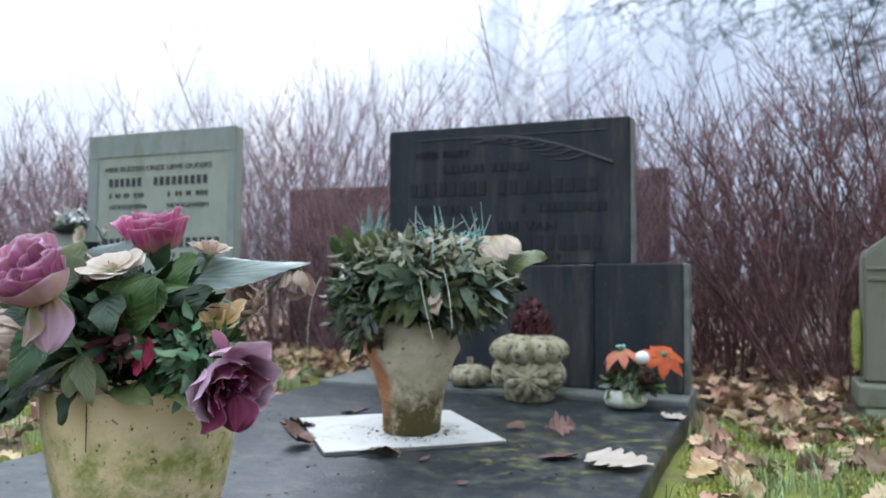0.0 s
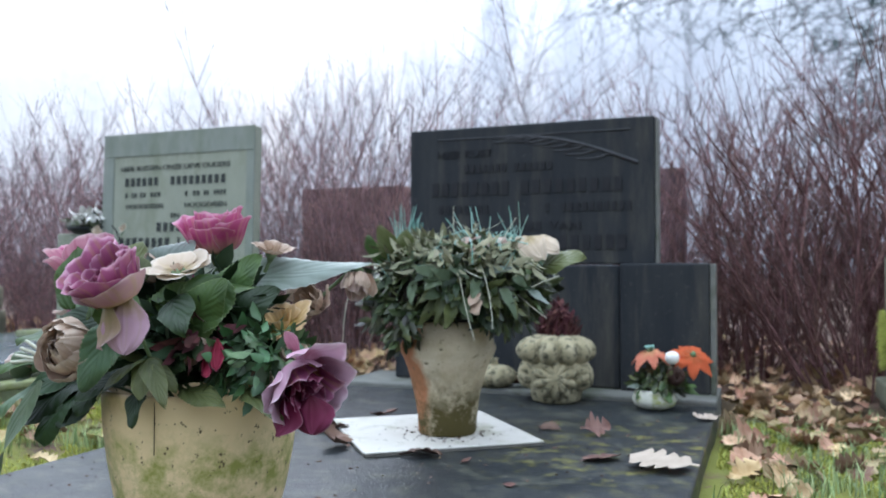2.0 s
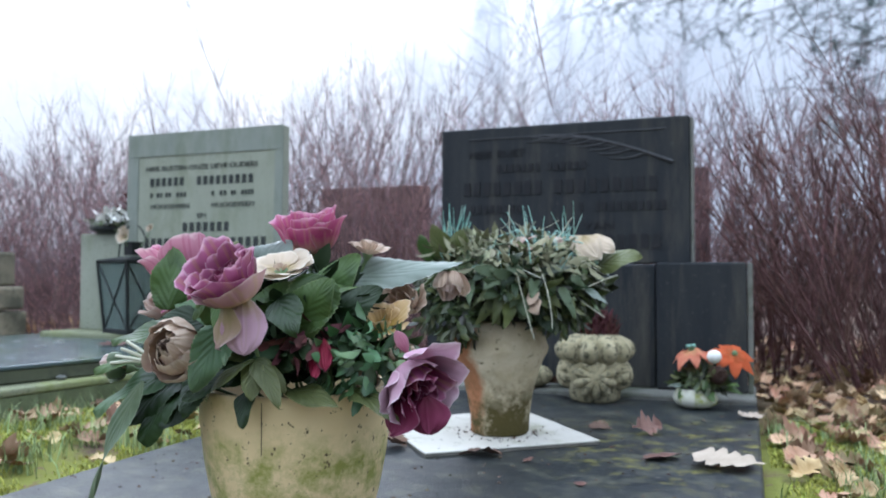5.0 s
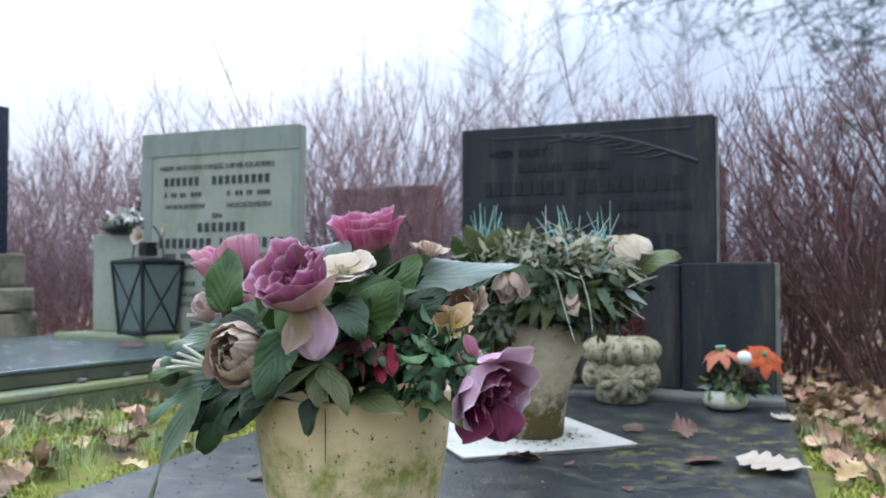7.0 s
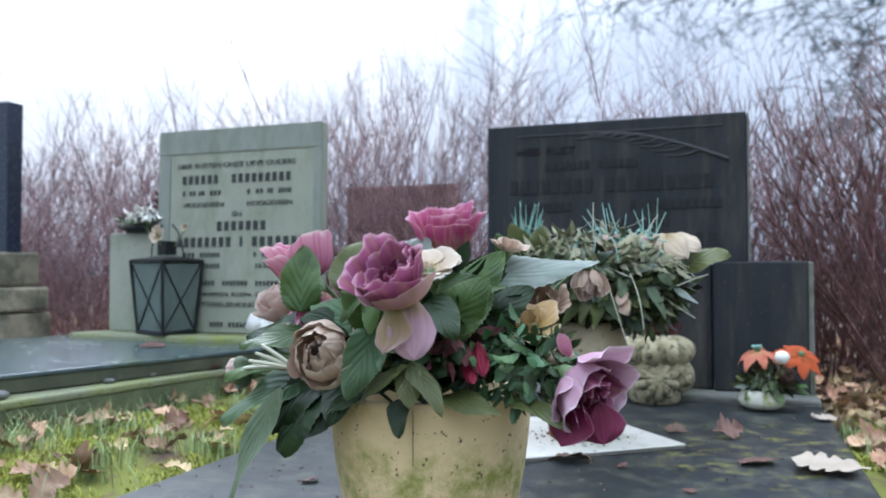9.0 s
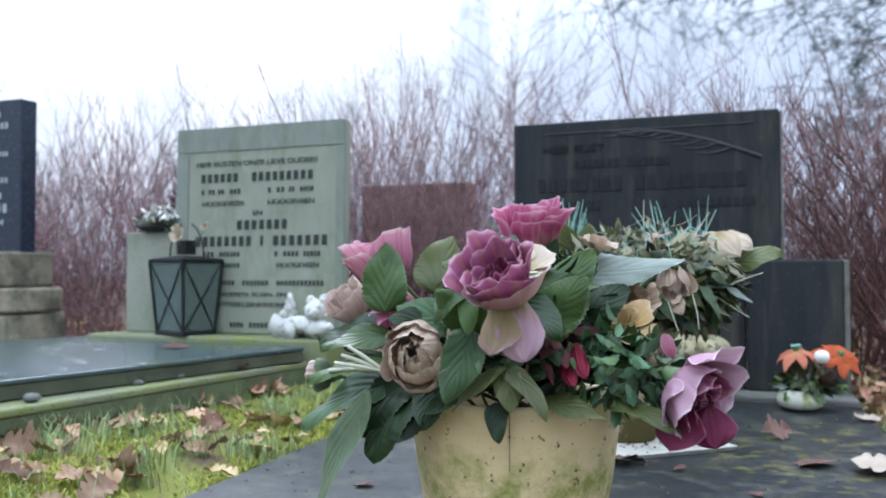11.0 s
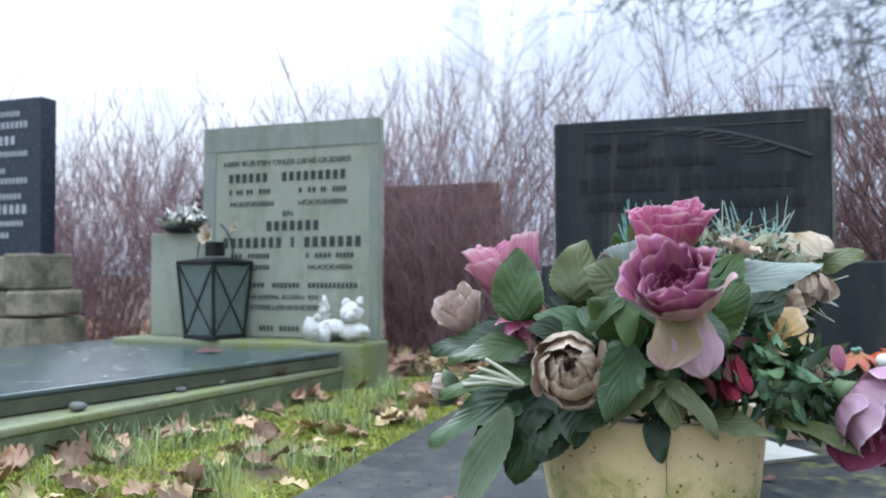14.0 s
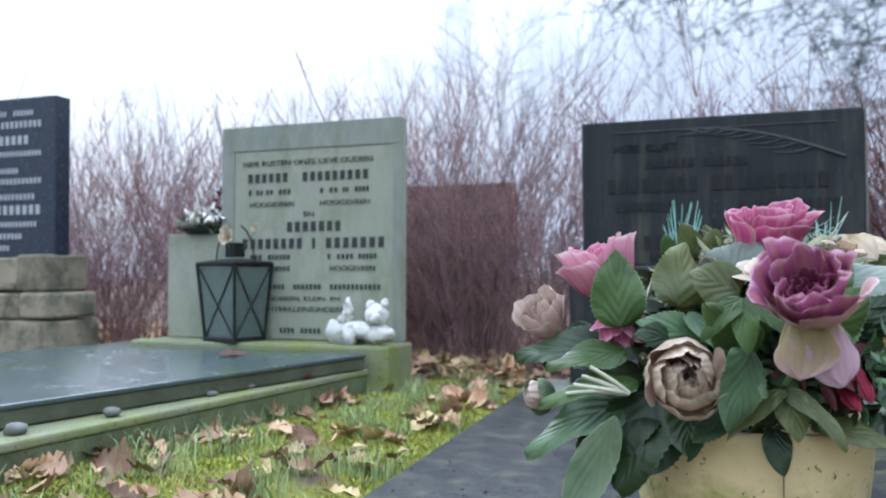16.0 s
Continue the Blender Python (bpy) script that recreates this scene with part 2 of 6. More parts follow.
M_SLAB = mat("dark_wet_slate", (0.009, 0.013, 0.016), (0.036, 0.040, 0.041), 9, (0.085, 0.088, 0.066), 15, 0.50, 0.68, rough=0.42, bump=0.9, bump_scale=120,
             spec=0.30, stain2=(0.19, 0.18, 0.045), stain2_scale=19.0, lo2=0.52, hi2=0.66, patch=(0.42, -0.78, 0.32, 0.36), fine=(0.14, 0.135, 0.11), fine_scale=55, fine_lo=0.64, fine_hi=0.74)
M_DARK = mat("dark_weathered_granite", (0.017, 0.020, 0.024), (0.033, 0.036, 0.037), 7, (0.080, 0.075, 0.060), 5.0, 0.5, 0.74, rough=0.66, bump=0.7, bump_scale=170, spec=0.18,
             stretch=(2.5, 2.5, 0.35), fine=(0.085, 0.085, 0.08), fine_scale=70, fine_lo=0.62, fine_hi=0.85)
M_DARK_CUT = mat("cut_granite_letters", (0.010, 0.011, 0.013), (0.018, 0.018, 0.02), 20, rough=0.7)
M_DARK_RELIEF = mat("chiselled_granite_relief", (0.04, 0.042, 0.046), (0.06, 0.06, 0.062), 20, rough=0.7)
M_EDGE = mat("worn_grey_stone_edge", (0.13, 0.135, 0.12), (0.19, 0.19, 0.165), 14, (0.08, 0.09, 0.06), 6, rough=0.85)
M_SANDST = mat("pale_green_stained_limestone", (0.26, 0.28, 0.215), (0.325, 0.34, 0.265), 6, (0.19, 0.215, 0.14), 5.0, 0.48, 0.68, rough=0.86, bump=0.3, bump_scale=240,
               stretch=(1.5, 1.5, 0.6), fine=(0.13, 0.15, 0.11), fine_scale=190)
M_BORDER = mat("algae_darkened_limestone", (0.20, 0.225, 0.195), (0.28, 0.30, 0.25), 5, (0.15, 0.175, 0.12), 4.5, 0.45, 0.7, rough=0.9, bump=0.4, bump_scale=160, stretch=(1.5, 1.5, 0.6))
M_KERB = mat("mossy_stone_kerb", (0.17, 0.185, 0.115), (0.25, 0.265, 0.165), 6, (0.19, 0.22, 0.06), 3.5, 0.46, 0.64, rough=0.9, bump=0.4, bump_scale=130, fine=(0.08, 0.10, 0.05))
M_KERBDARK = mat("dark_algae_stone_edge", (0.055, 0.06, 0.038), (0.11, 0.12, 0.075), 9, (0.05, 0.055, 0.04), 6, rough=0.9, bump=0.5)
M_LSLAB = mat("wet_blue_grey_slab", (0.045, 0.068, 0.075), (0.085, 0.112, 0.115), 4.5, (0.06, 0.085, 0.05), 4, 0.5, 0.68, rough=0.24, bump=0.2, bump_scale=140, spec=0.5)
M_LETTER = mat("black_painted_letters", (0.025, 0.03, 0.028), (0.05, 0.055, 0.05), 60, rough=0.8, bump=0)
M_BLUE = mat("polished_blue_black_granite", (0.014, 0.022, 0.036), (0.025, 0.035, 0.053), 30, rough=0.25, bump=0.05, spec=0.5)
M_GREYTXT = mat("pale_grey_letters", (0.33, 0.36, 0.37), (0.42, 0.44, 0.45), 40, rough=0.8, bump=0)
M_CREAMST = mat("cream_stone_blocks", (0.235, 0.21, 0.145), (0.33, 0.30, 0.21), 6, (0.09, 0.09, 0.062), 7, 0.42, 0.60, rough=0.9, bump=0.5, vary=0.2)
M_RSTONE = mat("green_algae_sandstone", (0.13, 0.135, 0.095), (0.19, 0.19, 0.13), 5, (0.10, 0.115, 0.06), 3, rough=0.9, bump=0.4, stretch=(1, 1, 0.5))
M_BROWNST = mat("brown_granite", (0.25, 0.16, 0.145), (0.40, 0.27, 0.235), 14, (0.15, 0.10, 0.095), 9, 0.46, 0.60, rough=0.7, bump=0.3)
M_WINEST = mat("dark_wine_granite", (0.13, 0.08, 0.085), (0.21, 0.14, 0.14), 12, (0.09, 0.06, 0.065), 9, 0.46, 0.60, rough=0.7, bump=0.3)
# Darker copy of the kerb stone: the side's shade is put into the colour.
M_KERBSIDE = mat("algae_stone_shaded_side", (0.10, 0.125, 0.065), (0.165, 0.19, 0.10), 7, (0.075, 0.085, 0.045), 4.5, 0.46, 0.64, rough=0.9, bump=0.5, bump_scale=110, fine=(0.05, 0.06, 0.03))
M_TILE = mat("dirty_white_ceramic_tile", (0.54, 0.52, 0.45), (0.64, 0.62, 0.56), 9, (0.33, 0.33, 0.22), 12, 0.53, 0.70, rough=0.5, bump=0.1, fine=(0.12, 0.12, 0.08), fine_scale=70, fine_lo=0.66, fine_hi=0.71)
M_TILE_EDGE = mat("grimy_tile_edge", (0.10, 0.095, 0.08), (0.2, 0.19, 0.16), 30, rough=0.9)
M_CREAMPOT = mat("cream_glazed_pot", (0.69, 0.53, 0.275), (0.77, 0.63, 0.36), 7, (0.44, 0.38, 0.12), 9, 0.55, 0.75, rough=0.45, bump=0.12, bump_scale=120, spec=0.4,
                 fine=(0.10, 0.07, 0.03), fine_scale=95, fine_lo=0.635, fine_hi=0.69, stain2=(0.27, 0.28, 0.06), stain2_scale=26, lo2=0.40, hi2=0.60, band=(0.185, 0.225))
M_TERRA = mat("lime_crusted_terracotta", (0.42, 0.35, 0.21), (0.64, 0.57, 0.41), 13, (0.36, 0.23, 0.12), 8, 0.56, 0.66, rough=0.92, bump=1.0, bump_scale=70,
              fine=(0.15, 0.125, 0.07), fine_scale=60, fine_lo=0.62, fine_hi=0.74, stain2=(0.075, 0.062, 0.018), stain2_scale=12, lo2=0.38, hi2=0.52, band=(0.11, 0.20), flank=((0.38, 0.17, 0.08), -0.034, 0.006))
M_SOIL = mat("dark_potting_soil", (0.012, 0.010, 0.008), (0.03, 0.024, 0.018), 60, rough=1, bump=1, bump_scale=90)
M_PUMPKIN = mat("weathered_concrete", (0.27, 0.24, 0.135), (0.48, 0.43, 0.28), 30, (0.07, 0.068, 0.04), 60, 0.48, 0.62, rough=0.95, bump=0.9, bump_scale=140, fine=(0.08, 0.078, 0.05), fine_scale=110, fine_lo=0.64, fine_hi=0.76)
M_DRIED = mat("dried_dark_red_heather", (0.05, 0.018, 0.018), (0.11, 0.035, 0.035), 60, rough=0.9, island=0.5)
M_GREEN = mat("evergreen_small_leaves", (0.022, 0.033, 0.011), (0.084, 0.105, 0.037), 30, rough=0.42, bump=0.1, island=0.8, spec=0.5)
# Colour kept near black to paint the shade between the roses.
M_DARKFOL = mat("gap_shade_foliage", (0.012, 0.026, 0.010), (0.03, 0.055, 0.022), 30, rough=0.6, bump=0.1, island=0.5, spec=0.25)
M_BRIGHTFOL = mat("fresh_green_small_leaves", (0.035, 0.080, 0.026), (0.070, 0.135, 0.050), 30, rough=0.45, bump=0.1, island=0.5, spec=0.5)
M_GREENPALE = mat("faded_grey_green_leaves", (0.17, 0.18, 0.095), (0.31, 0.30, 0.19), 30, rough=0.7, bump=0.1, island=0.4)
M_BLADE = mat("frosted_teal_fibre", (0.10, 0.30, 0.24), (0.36, 0.50, 0.44), 12, rough=0.5, bump=0, island=0.3)
M_STRAW = mat("dry_pale_grass", (0.42, 0.42, 0.30), (0.55, 0.56, 0.45), 20, rough=0.7, bump=0, island=0.3)
# Hedge twigs carry painted haze: lightened colour and nearly half see-through.
M_STEM = mat("hazed_red_brown_twigs", (0.19, 0.105, 0.10), (0.38, 0.245, 0.245), 25, rough=0.75, bump=0.2, island=0.5, mist=0.46)
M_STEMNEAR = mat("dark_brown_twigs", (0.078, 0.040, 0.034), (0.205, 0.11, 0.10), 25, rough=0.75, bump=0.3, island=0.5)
# Distance haze put into far shrubs and trees: partly see-through, paler browns and greys.
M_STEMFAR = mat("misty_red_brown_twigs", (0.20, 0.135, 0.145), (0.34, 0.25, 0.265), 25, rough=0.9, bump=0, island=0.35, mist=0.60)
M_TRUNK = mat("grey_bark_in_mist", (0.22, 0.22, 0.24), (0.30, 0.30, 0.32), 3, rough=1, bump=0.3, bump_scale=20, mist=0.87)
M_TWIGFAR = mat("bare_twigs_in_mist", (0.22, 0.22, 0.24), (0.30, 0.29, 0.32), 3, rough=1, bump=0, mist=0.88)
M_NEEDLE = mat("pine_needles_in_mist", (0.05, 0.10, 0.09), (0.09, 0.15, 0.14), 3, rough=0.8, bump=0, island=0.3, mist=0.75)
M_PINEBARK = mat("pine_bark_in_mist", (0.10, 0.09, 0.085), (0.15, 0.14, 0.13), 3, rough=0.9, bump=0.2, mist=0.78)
M_LITTER = mat("fallen_oak_leaves", (0.22, 0.115, 0.05), (0.52, 0.385, 0.235), 14, rough=0.75, bump=0.2, island=0.6, spec=0.35)
M_LEAFPALE = mat("pale_fallen_oak_leaf", (0.33, 0.27, 0.205), (0.43, 0.36, 0.285), 30, rough=0.7, bump=0.2, vary=0.1)
M_LEAFBROWN = mat("brown_fallen_oak_leaf", (0.10, 0.055, 0.042), (0.21, 0.125, 0.092), 25, rough=0.7, bump=0.2, vary=0.35)
M_GROUND = mat("moss_and_soil_ground", (0.050, 0.034, 0.024), (0.12, 0.08, 0.055), 7, (0.16, 0.10, 0.07), 5.0, 0.46, 0.60, rough=0.98, bump=1.0, bump_scale=70, fine=(0.15, 0.095, 0.065), fine_scale=45, fine_lo=0.60, fine_hi=0.68, stain2=(0.17, 0.18, 0.035), stain2_scale=4.0, lo2=0.36, hi2=0.5, patch=(-0.05, -1.25, 2.2, 1.45))
M_GRASS = mat("winter_grass", (0.17, 0.235, 0.088), (0.34, 0.405, 0.185), 6, rough=0.55, bump=0, island=0.45)
M_MOSS = mat("yellow_green_moss", (0.235, 0.265, 0.038), (0.41, 0.415, 0.095), 9, rough=0.95, bump=0, island=0.35)
M_IRON = mat("black_lantern_iron", (0.012, 0.014, 0.014), (0.03, 0.032, 0.03), 30, rough=0.5, bump=0.1, metal=0.4)
M_WHITE = mat("white_glazed_figure", (0.60, 0.60, 0.55), (0.72, 0.72, 0.68), 18, (0.30, 0.29, 0.22), 34, 0.52, 0.66, rough=0.5, bump=0.1)
M_WHITEFL = mat("white_cloth_petals", (0.74, 0.73, 0.66), (0.82, 0.81, 0.76), 30, rough=0.8, bump=0.1)
M_PEBBLE = mat("grey_pebbles", (0.13, 0.14, 0.125), (0.24, 0.24, 0.22), 25, rough=0.8, vary=0.3)
M_BOWL = mat("white_lichen_bowl", (0.52, 0.52, 0.42), (0.64, 0.63, 0.54), 20, (0.30, 0.33, 0.08), 22, 0.5, 0.62, rough=0.6, bump=0.2)
M_CONE = mat("brown_pine_cone", (0.035, 0.018, 0.012), (0.075, 0.04, 0.028), 60, rough=0.7, bump=0.2)
M_STALK = mat("green_plastic_stem", (0.10, 0.16, 0.07), (0.17, 0.23, 0.11), 30, rough=0.6, bump=0.1)

P_MAUVE = sheet_mat("mauve_cloth_petal", (0.40, 0.27, 0.06), (0.23, 0.03, 0.11), (0.64, 0.34, 0.47), veins=11, vein_amount=0.3, thin=0.25, mid_at=0.36, blotch=(0.46, 0.22, 0.20), fringe=(0.80, 0.66, 0.70))
P_MAUVEDARK = sheet_mat("deep_wine_cloth_petal", (0.10, 0.012, 0.030), (0.14, 0.014, 0.05), (0.36, 0.12, 0.20), veins=11, vein_amount=0.2, thin=0.2, fringe=(0.70, 0.45, 0.54))
P_PALE = sheet_mat("pale_rose_petal", (0.40, 0.30, 0.08), (0.47, 0.25, 0.30), (0.70, 0.52, 0.56), veins=11, vein_amount=0.35, thin=0.25, mid_at=0.36, blotch=(0.56, 0.40, 0.26), fringe=(0.84, 0.74, 0.74))
P_PINK = sheet_mat("pink_cloth_petal", (0.56, 0.36, 0.24), (0.42, 0.065, 0.185), (0.66, 0.28, 0.43), veins=13, vein_amount=0.4, thin=0.3, mid_at=0.55, blotch=(0.60, 0.24, 0.36), fringe=(0.84, 0.70, 0.72))
P_PINKPALE = sheet_mat("pale_pink_cloth_petal", (0.42, 0.12, 0.20), (0.54, 0.22, 0.31), (0.74, 0.50, 0.54), veins=15, vein_amount=0.5, thin=0.3, mid_at=0.4, fringe=(0.84, 0.74, 0.72))
P_LILACPALE = sheet_mat("pale_lilac_petal", (0.22, 0.17, 0.05), (0.38, 0.24, 0.29), (0.58, 0.42, 0.49), veins=10, vein_amount=0.2, thin=0.2, mid_at=0.4)
P_LILAC = sheet_mat("faded_lilac_petal", (0.26, 0.09, 0.14), (0.42, 0.25, 0.32), (0.62, 0.48, 0.54), veins=10, vein_amount=0.2, thin=0.2, blotch=(0.50, 0.28, 0.38), fringe=(0.80, 0.72, 0.74))
P_DROOP = sheet_mat("yellow_and_lilac_petal", (0.15, 0.15, 0.03), (0.30, 0.22, 0.13), (0.52, 0.37, 0.42), veins=10, vein_amount=0.25, thin=0.2, mid_at=0.5, blotch=(0.48, 0.26, 0.34), fringe=(0.74, 0.62, 0.66))
P_BEIGE = sheet_mat("faded_beige_petal", (0.38, 0.26, 0.18), (0.46, 0.345, 0.25), (0.62, 0.51, 0.40), veins=12, vein_amount=0.3, thin=0.2, blotch=(0.40, 0.26, 0.20), fringe=(0.70, 0.62, 0.52))
P_BLUSH = sheet_mat("faded_blush_petal", (0.30, 0.20, 0.12), (0.50, 0.38, 0.31), (0.66, 0.55, 0.50), veins=10, vein_amount=0.3, thin=0.2, blotch=(0.36, 0.20, 0.17))
P_CREAM = sheet_mat("cream_petal", (0.42, 0.33, 0.17), (0.56, 0.46, 0.34), (0.68, 0.62, 0.52), veins=9, vein_amount=0.2, thin=0.2)
P_YELLOW = sheet_mat("faded_yellow_petal", (0.42, 0.28, 0.06), (0.52, 0.36, 0.16), (0.60, 0.46, 0.30), veins=9, vein_amount=0.25, thin=0.25)
P_RED = sheet_mat("crimson_petal", (0.16, 0.008, 0.02), (0.24, 0.012, 0.04), (0.46, 0.08, 0.14), veins=9, vein_amount=0.2, thin=0.25)
P_ORANGE = sheet_mat("orange_star_leaf", (0.44, 0.13, 0.04), (0.60, 0.115, 0.035), (0.72, 0.24, 0.09), veins=16, vein_amount=0.3, thin=0.3)
P_SALMON = sheet_mat("faded_salmon_leaf", (0.60, 0.34, 0.16), (0.60, 0.20, 0.12), (0.66, 0.28, 0.18), veins=16, vein_amount=0.3, thin=0.3)
L_GREEN = sheet_mat("green_cloth_leaf", (0.037, 0.070, 0.016), (0.064, 0.115, 0.030), (0.135, 0.19, 0.062), rough=0.40, blotch=(0.031, 0.060, 0.017), veins=17, vein_amount=0.18, thin=0.12, rib=True, vary=0.25, rim_at=0.93, fringe=(0.354, 0.42, 0.218))
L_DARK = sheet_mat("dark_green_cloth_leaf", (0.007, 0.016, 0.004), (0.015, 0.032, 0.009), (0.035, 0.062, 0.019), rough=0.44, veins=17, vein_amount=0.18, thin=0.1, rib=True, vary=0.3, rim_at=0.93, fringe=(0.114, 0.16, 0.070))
L_SILVER = sheet_mat("faded_silver_green_leaf", (0.065, 0.095, 0.055), (0.16, 0.195, 0.16), (0.36, 0.39, 0.35), rough=0.42, veins=19, vein_amount=0.18, thin=0.1, rib=True, vary=0.15, blotch=(0.20, 0.245, 0.205), fringe=(0.42, 0.45, 0.41))
L_DULL = sheet_mat("dull_grey_green_leaf", (0.052, 0.075, 0.027), (0.088, 0.125, 0.066), (0.208, 0.25, 0.140), rough=0.5, veins=17, vein_amount=0.18, thin=0.1, rib=True, vary=0.15, blotch=(0.057, 0.09, 0.039), fringe=(0.312, 0.35, 0.211))
L_OLIVE = sheet_mat("olive_cloth_leaf", (0.048, 0.060, 0.016), (0.088, 0.105, 0.033), (0.198, 0.21, 0.086), rough=0.42, veins=15, vein_amount=0.18, thin=0.12, rib=True, vary=0.2, fringe=(0.270, 0.29, 0.125))
L_TEAL = sheet_mat("bluish_green_leaf", (0.035, 0.070, 0.027), (0.064, 0.118, 0.051), (0.187, 0.25, 0.125), rough=0.42, blotch=(0.042, 0.075, 0.033), veins=17, vein_amount=0.18, thin=0.12, rib=True, vary=0.2, fringe=(0.343, 0.41, 0.242))

# ---- mesh helpers ----
AT = {}
rng = random.Random(7)


def thing(name, at, label, category, group="", kind="", turn=0.0, lean=(0.0, 0.0)):
    ob = new(name)
    ob.empty_display_size = 0.05
    ob.matrix_basis = AT[ob.name] = pose(*at, lean[0], lean[1], turn)
    return tagged(ob, label, category, group, kind)


def part(name, data, material, parent, label="", at=None, smooth=False):
    """Links a bmesh or mesh as one object under parent, at the pose at, given within the parent."""
    if isinstance(data, bmesh.types.BMesh):
        me = bpy.data.meshes.new(name)
        data.to_mesh(me)
        data.free()
    else:
        me = data
    if smooth:
        me.shade_smooth()
    if material is not None and not me.materials:
        me.materials.append(material)
    ob = new(name, me)
    ob.parent = parent
    if at is not None:
        ob.matrix_basis = at
    if label:
        ob["label"] = label
    return ob


def single(name, data, material, label, category, group="", kind="", at=None, smooth=False):
    ob = part(name, data, material, None, "", at, smooth)
    return tagged(ob, label, category, group, kind)


def box(x0, x1, y0, y1, z0, z1, bevel=0.004, bm=None, seg=2, rough=0.0):
    bm = bm or bmesh.new()
    r = bmesh.ops.create_cube(bm, size=1.0)
    vs = r["verts"]
    for v in vs:
        v.co = Vector(((x0 + x1) / 2 + v.co.x * (x1 - x0), (y0 + y1) / 2 + v.co.y * (y1 - y0), (z0 + z1) / 2 + v.co.z * (z1 - z0)))
    es = list({e for v in vs for e in v.link_edges})
    if rough:
        r = bmesh.ops.subdivide_edges(bm, edges=es, cuts=7, use_grid_fill=True)
        for v in bm.verts:
            v.co += noise.noise_vector(v.co * 9.0) * rough
        es = [e for e in bm.edges if e.calc_length() > 0 and e.is_manifold and e.calc_face_angle(0) > 0.9]
    if bevel:
        bmesh.ops.bevel(bm, geom=es, offset=bevel, segments=seg, affect="EDGES", profile=0.5)
    return bm


def lathe(profile, n=48, wob=0.0, lobes=0, depth=0.0, bm=None, closed_top=False):
    bm = bm or bmesh.new()
    rings = []
    for r, z in profile:
        ring = []
        for i in range(n):
            a = 2 * math.pi * i / n
            k = 1 + wob * noise.noise(Vector((math.cos(a) * 2, math.sin(a) * 2, z * 14)))
            if lobes:
                k *= 1 - depth * (1 - abs(math.sin(lobes * a / 2)) ** 0.6)
            ring.append(bm.verts.new((r * k * math.cos(a), r * k * math.sin(a), z)))
        rings.append(ring)
    for a, b in zip(rings, rings[1:]):
        for i in range(n):
            bm.faces.new((a[i], a[(i + 1) % n], b[(i + 1) % n], b[i]))
    bm.faces.new(rings[0][::-1])
    if closed_top:
        bm.faces.new(rings[-1])
    return bm


def tubes(name, strands, sides=4):
    """One mesh of tapered tubes: strands of (points, start radius, end radius)."""
    verts, faces = [], []
    for pts, ra, rb in strands:
        n = len(pts)
        first = len(verts)
        for i, p in enumerate(pts):
            d = (pts[min(i + 1, n - 1)] - pts[max(i - 1, 0)])
            d = d.normalized() if d.length > 1e-9 else Vector((0, 0, 1))
            a = d.cross(Vector((0.31, 0.92, 0.17))).normalized()
            b = d.cross(a)
            r = ra + (rb - ra) * i / (n - 1)
            for s in range(sides):
                t = 2 * math.pi * s / sides
                verts.append(p + (a * math.cos(t) + b * math.sin(t)) * r)
        for i in range(n - 1):
            for s in range(sides):
                k, l = first + i * sides, first + (i + 1) * sides
                faces.append((k + s, k + (s + 1) % sides, l + (s + 1) % sides, l + s))
    me = bpy.data.meshes.new(name)
    me.from_pydata([tuple(v) for v in verts], [], faces)
    me.shade_smooth()
    return me


def sheet(name, grid, uv):
    """A smooth mesh from a grid of points and its uv grid."""
    nv, nu = len(grid), len(grid[0])
    me = bpy.data.meshes.new(name)
    faces = [(j * nu + i, j * nu + i + 1, (j + 1) * nu + i + 1, (j + 1) * nu + i) for j in range(nv - 1) for i in range(nu - 1)]
    me.from_pydata([tuple(p) for row in grid for p in row], [], faces)
    lay = me.uv_layers.new(name="UVMap")
    flat = [p for row in uv for p in row]
    for lp in me.loops:
        lay.data[lp.index].uv = flat[lp.vertex_index]
    me.shade_smooth()
    return me


def leaf_mesh(length, width, sag=0.15, fold=0.25, serrate=0.05, teeth=9, n=16, twist=0.0, blunt=0.55, lobe=0.0):
    """A leaf along +x with its midrib in y = 0, upper side +z."""
    grid, uv = [], []
    ph = rng.random() * 6
    us = (-1, -0.55, 0, 0.55, 1)
    for i in range(n + 1):
        t = i / n
        w = width / 2 * (math.sin(math.pi * t ** blunt) ** 0.62 if 0 < t < 1 else 0.03)
        row, ur = [], []
        for u in us:
            k = 1.0
            if abs(u) == 1:
                k += serrate * math.sin(teeth * 2 * math.pi * t) - lobe * (0.5 + 0.5 * math.cos(5 * 2 * math.pi * t))
            y = u * w * k
            z = abs(u) * w * fold - sag * length * t * t + 0.045 * width * math.sin(ph + t * 8 + u * 2.2) * abs(u) * 2 - 0.10 * width * abs(u) ** 3
            a = twist * t
            row.append(Vector((length * t - 0.12 * sag * length * t * t, y * math.cos(a) - z * math.sin(a) * 0.3, z + y * math.sin(a))))
            ur.append((0.5 + 0.5 * u, t * 0.82 + 0.18 * abs(u) ** 3))
        grid.append(row)
        uv.append(ur)
    return sheet("leaf", grid, uv)


def aim(at, way, up=(0, 0, 1)):
    """A pose at a place with +x along way and +z towards up."""
    x = Vector(way).normalized()
    y = Vector(up).cross(x)
    y = y.normalized() if y.length > 1e-4 else Vector((0, 1, 0)).cross(x).normalized()
    z = x.cross(y)
    m = Matrix((x, y, z)).transposed().to_4x4()
    m.translation = Vector(at)
    return m


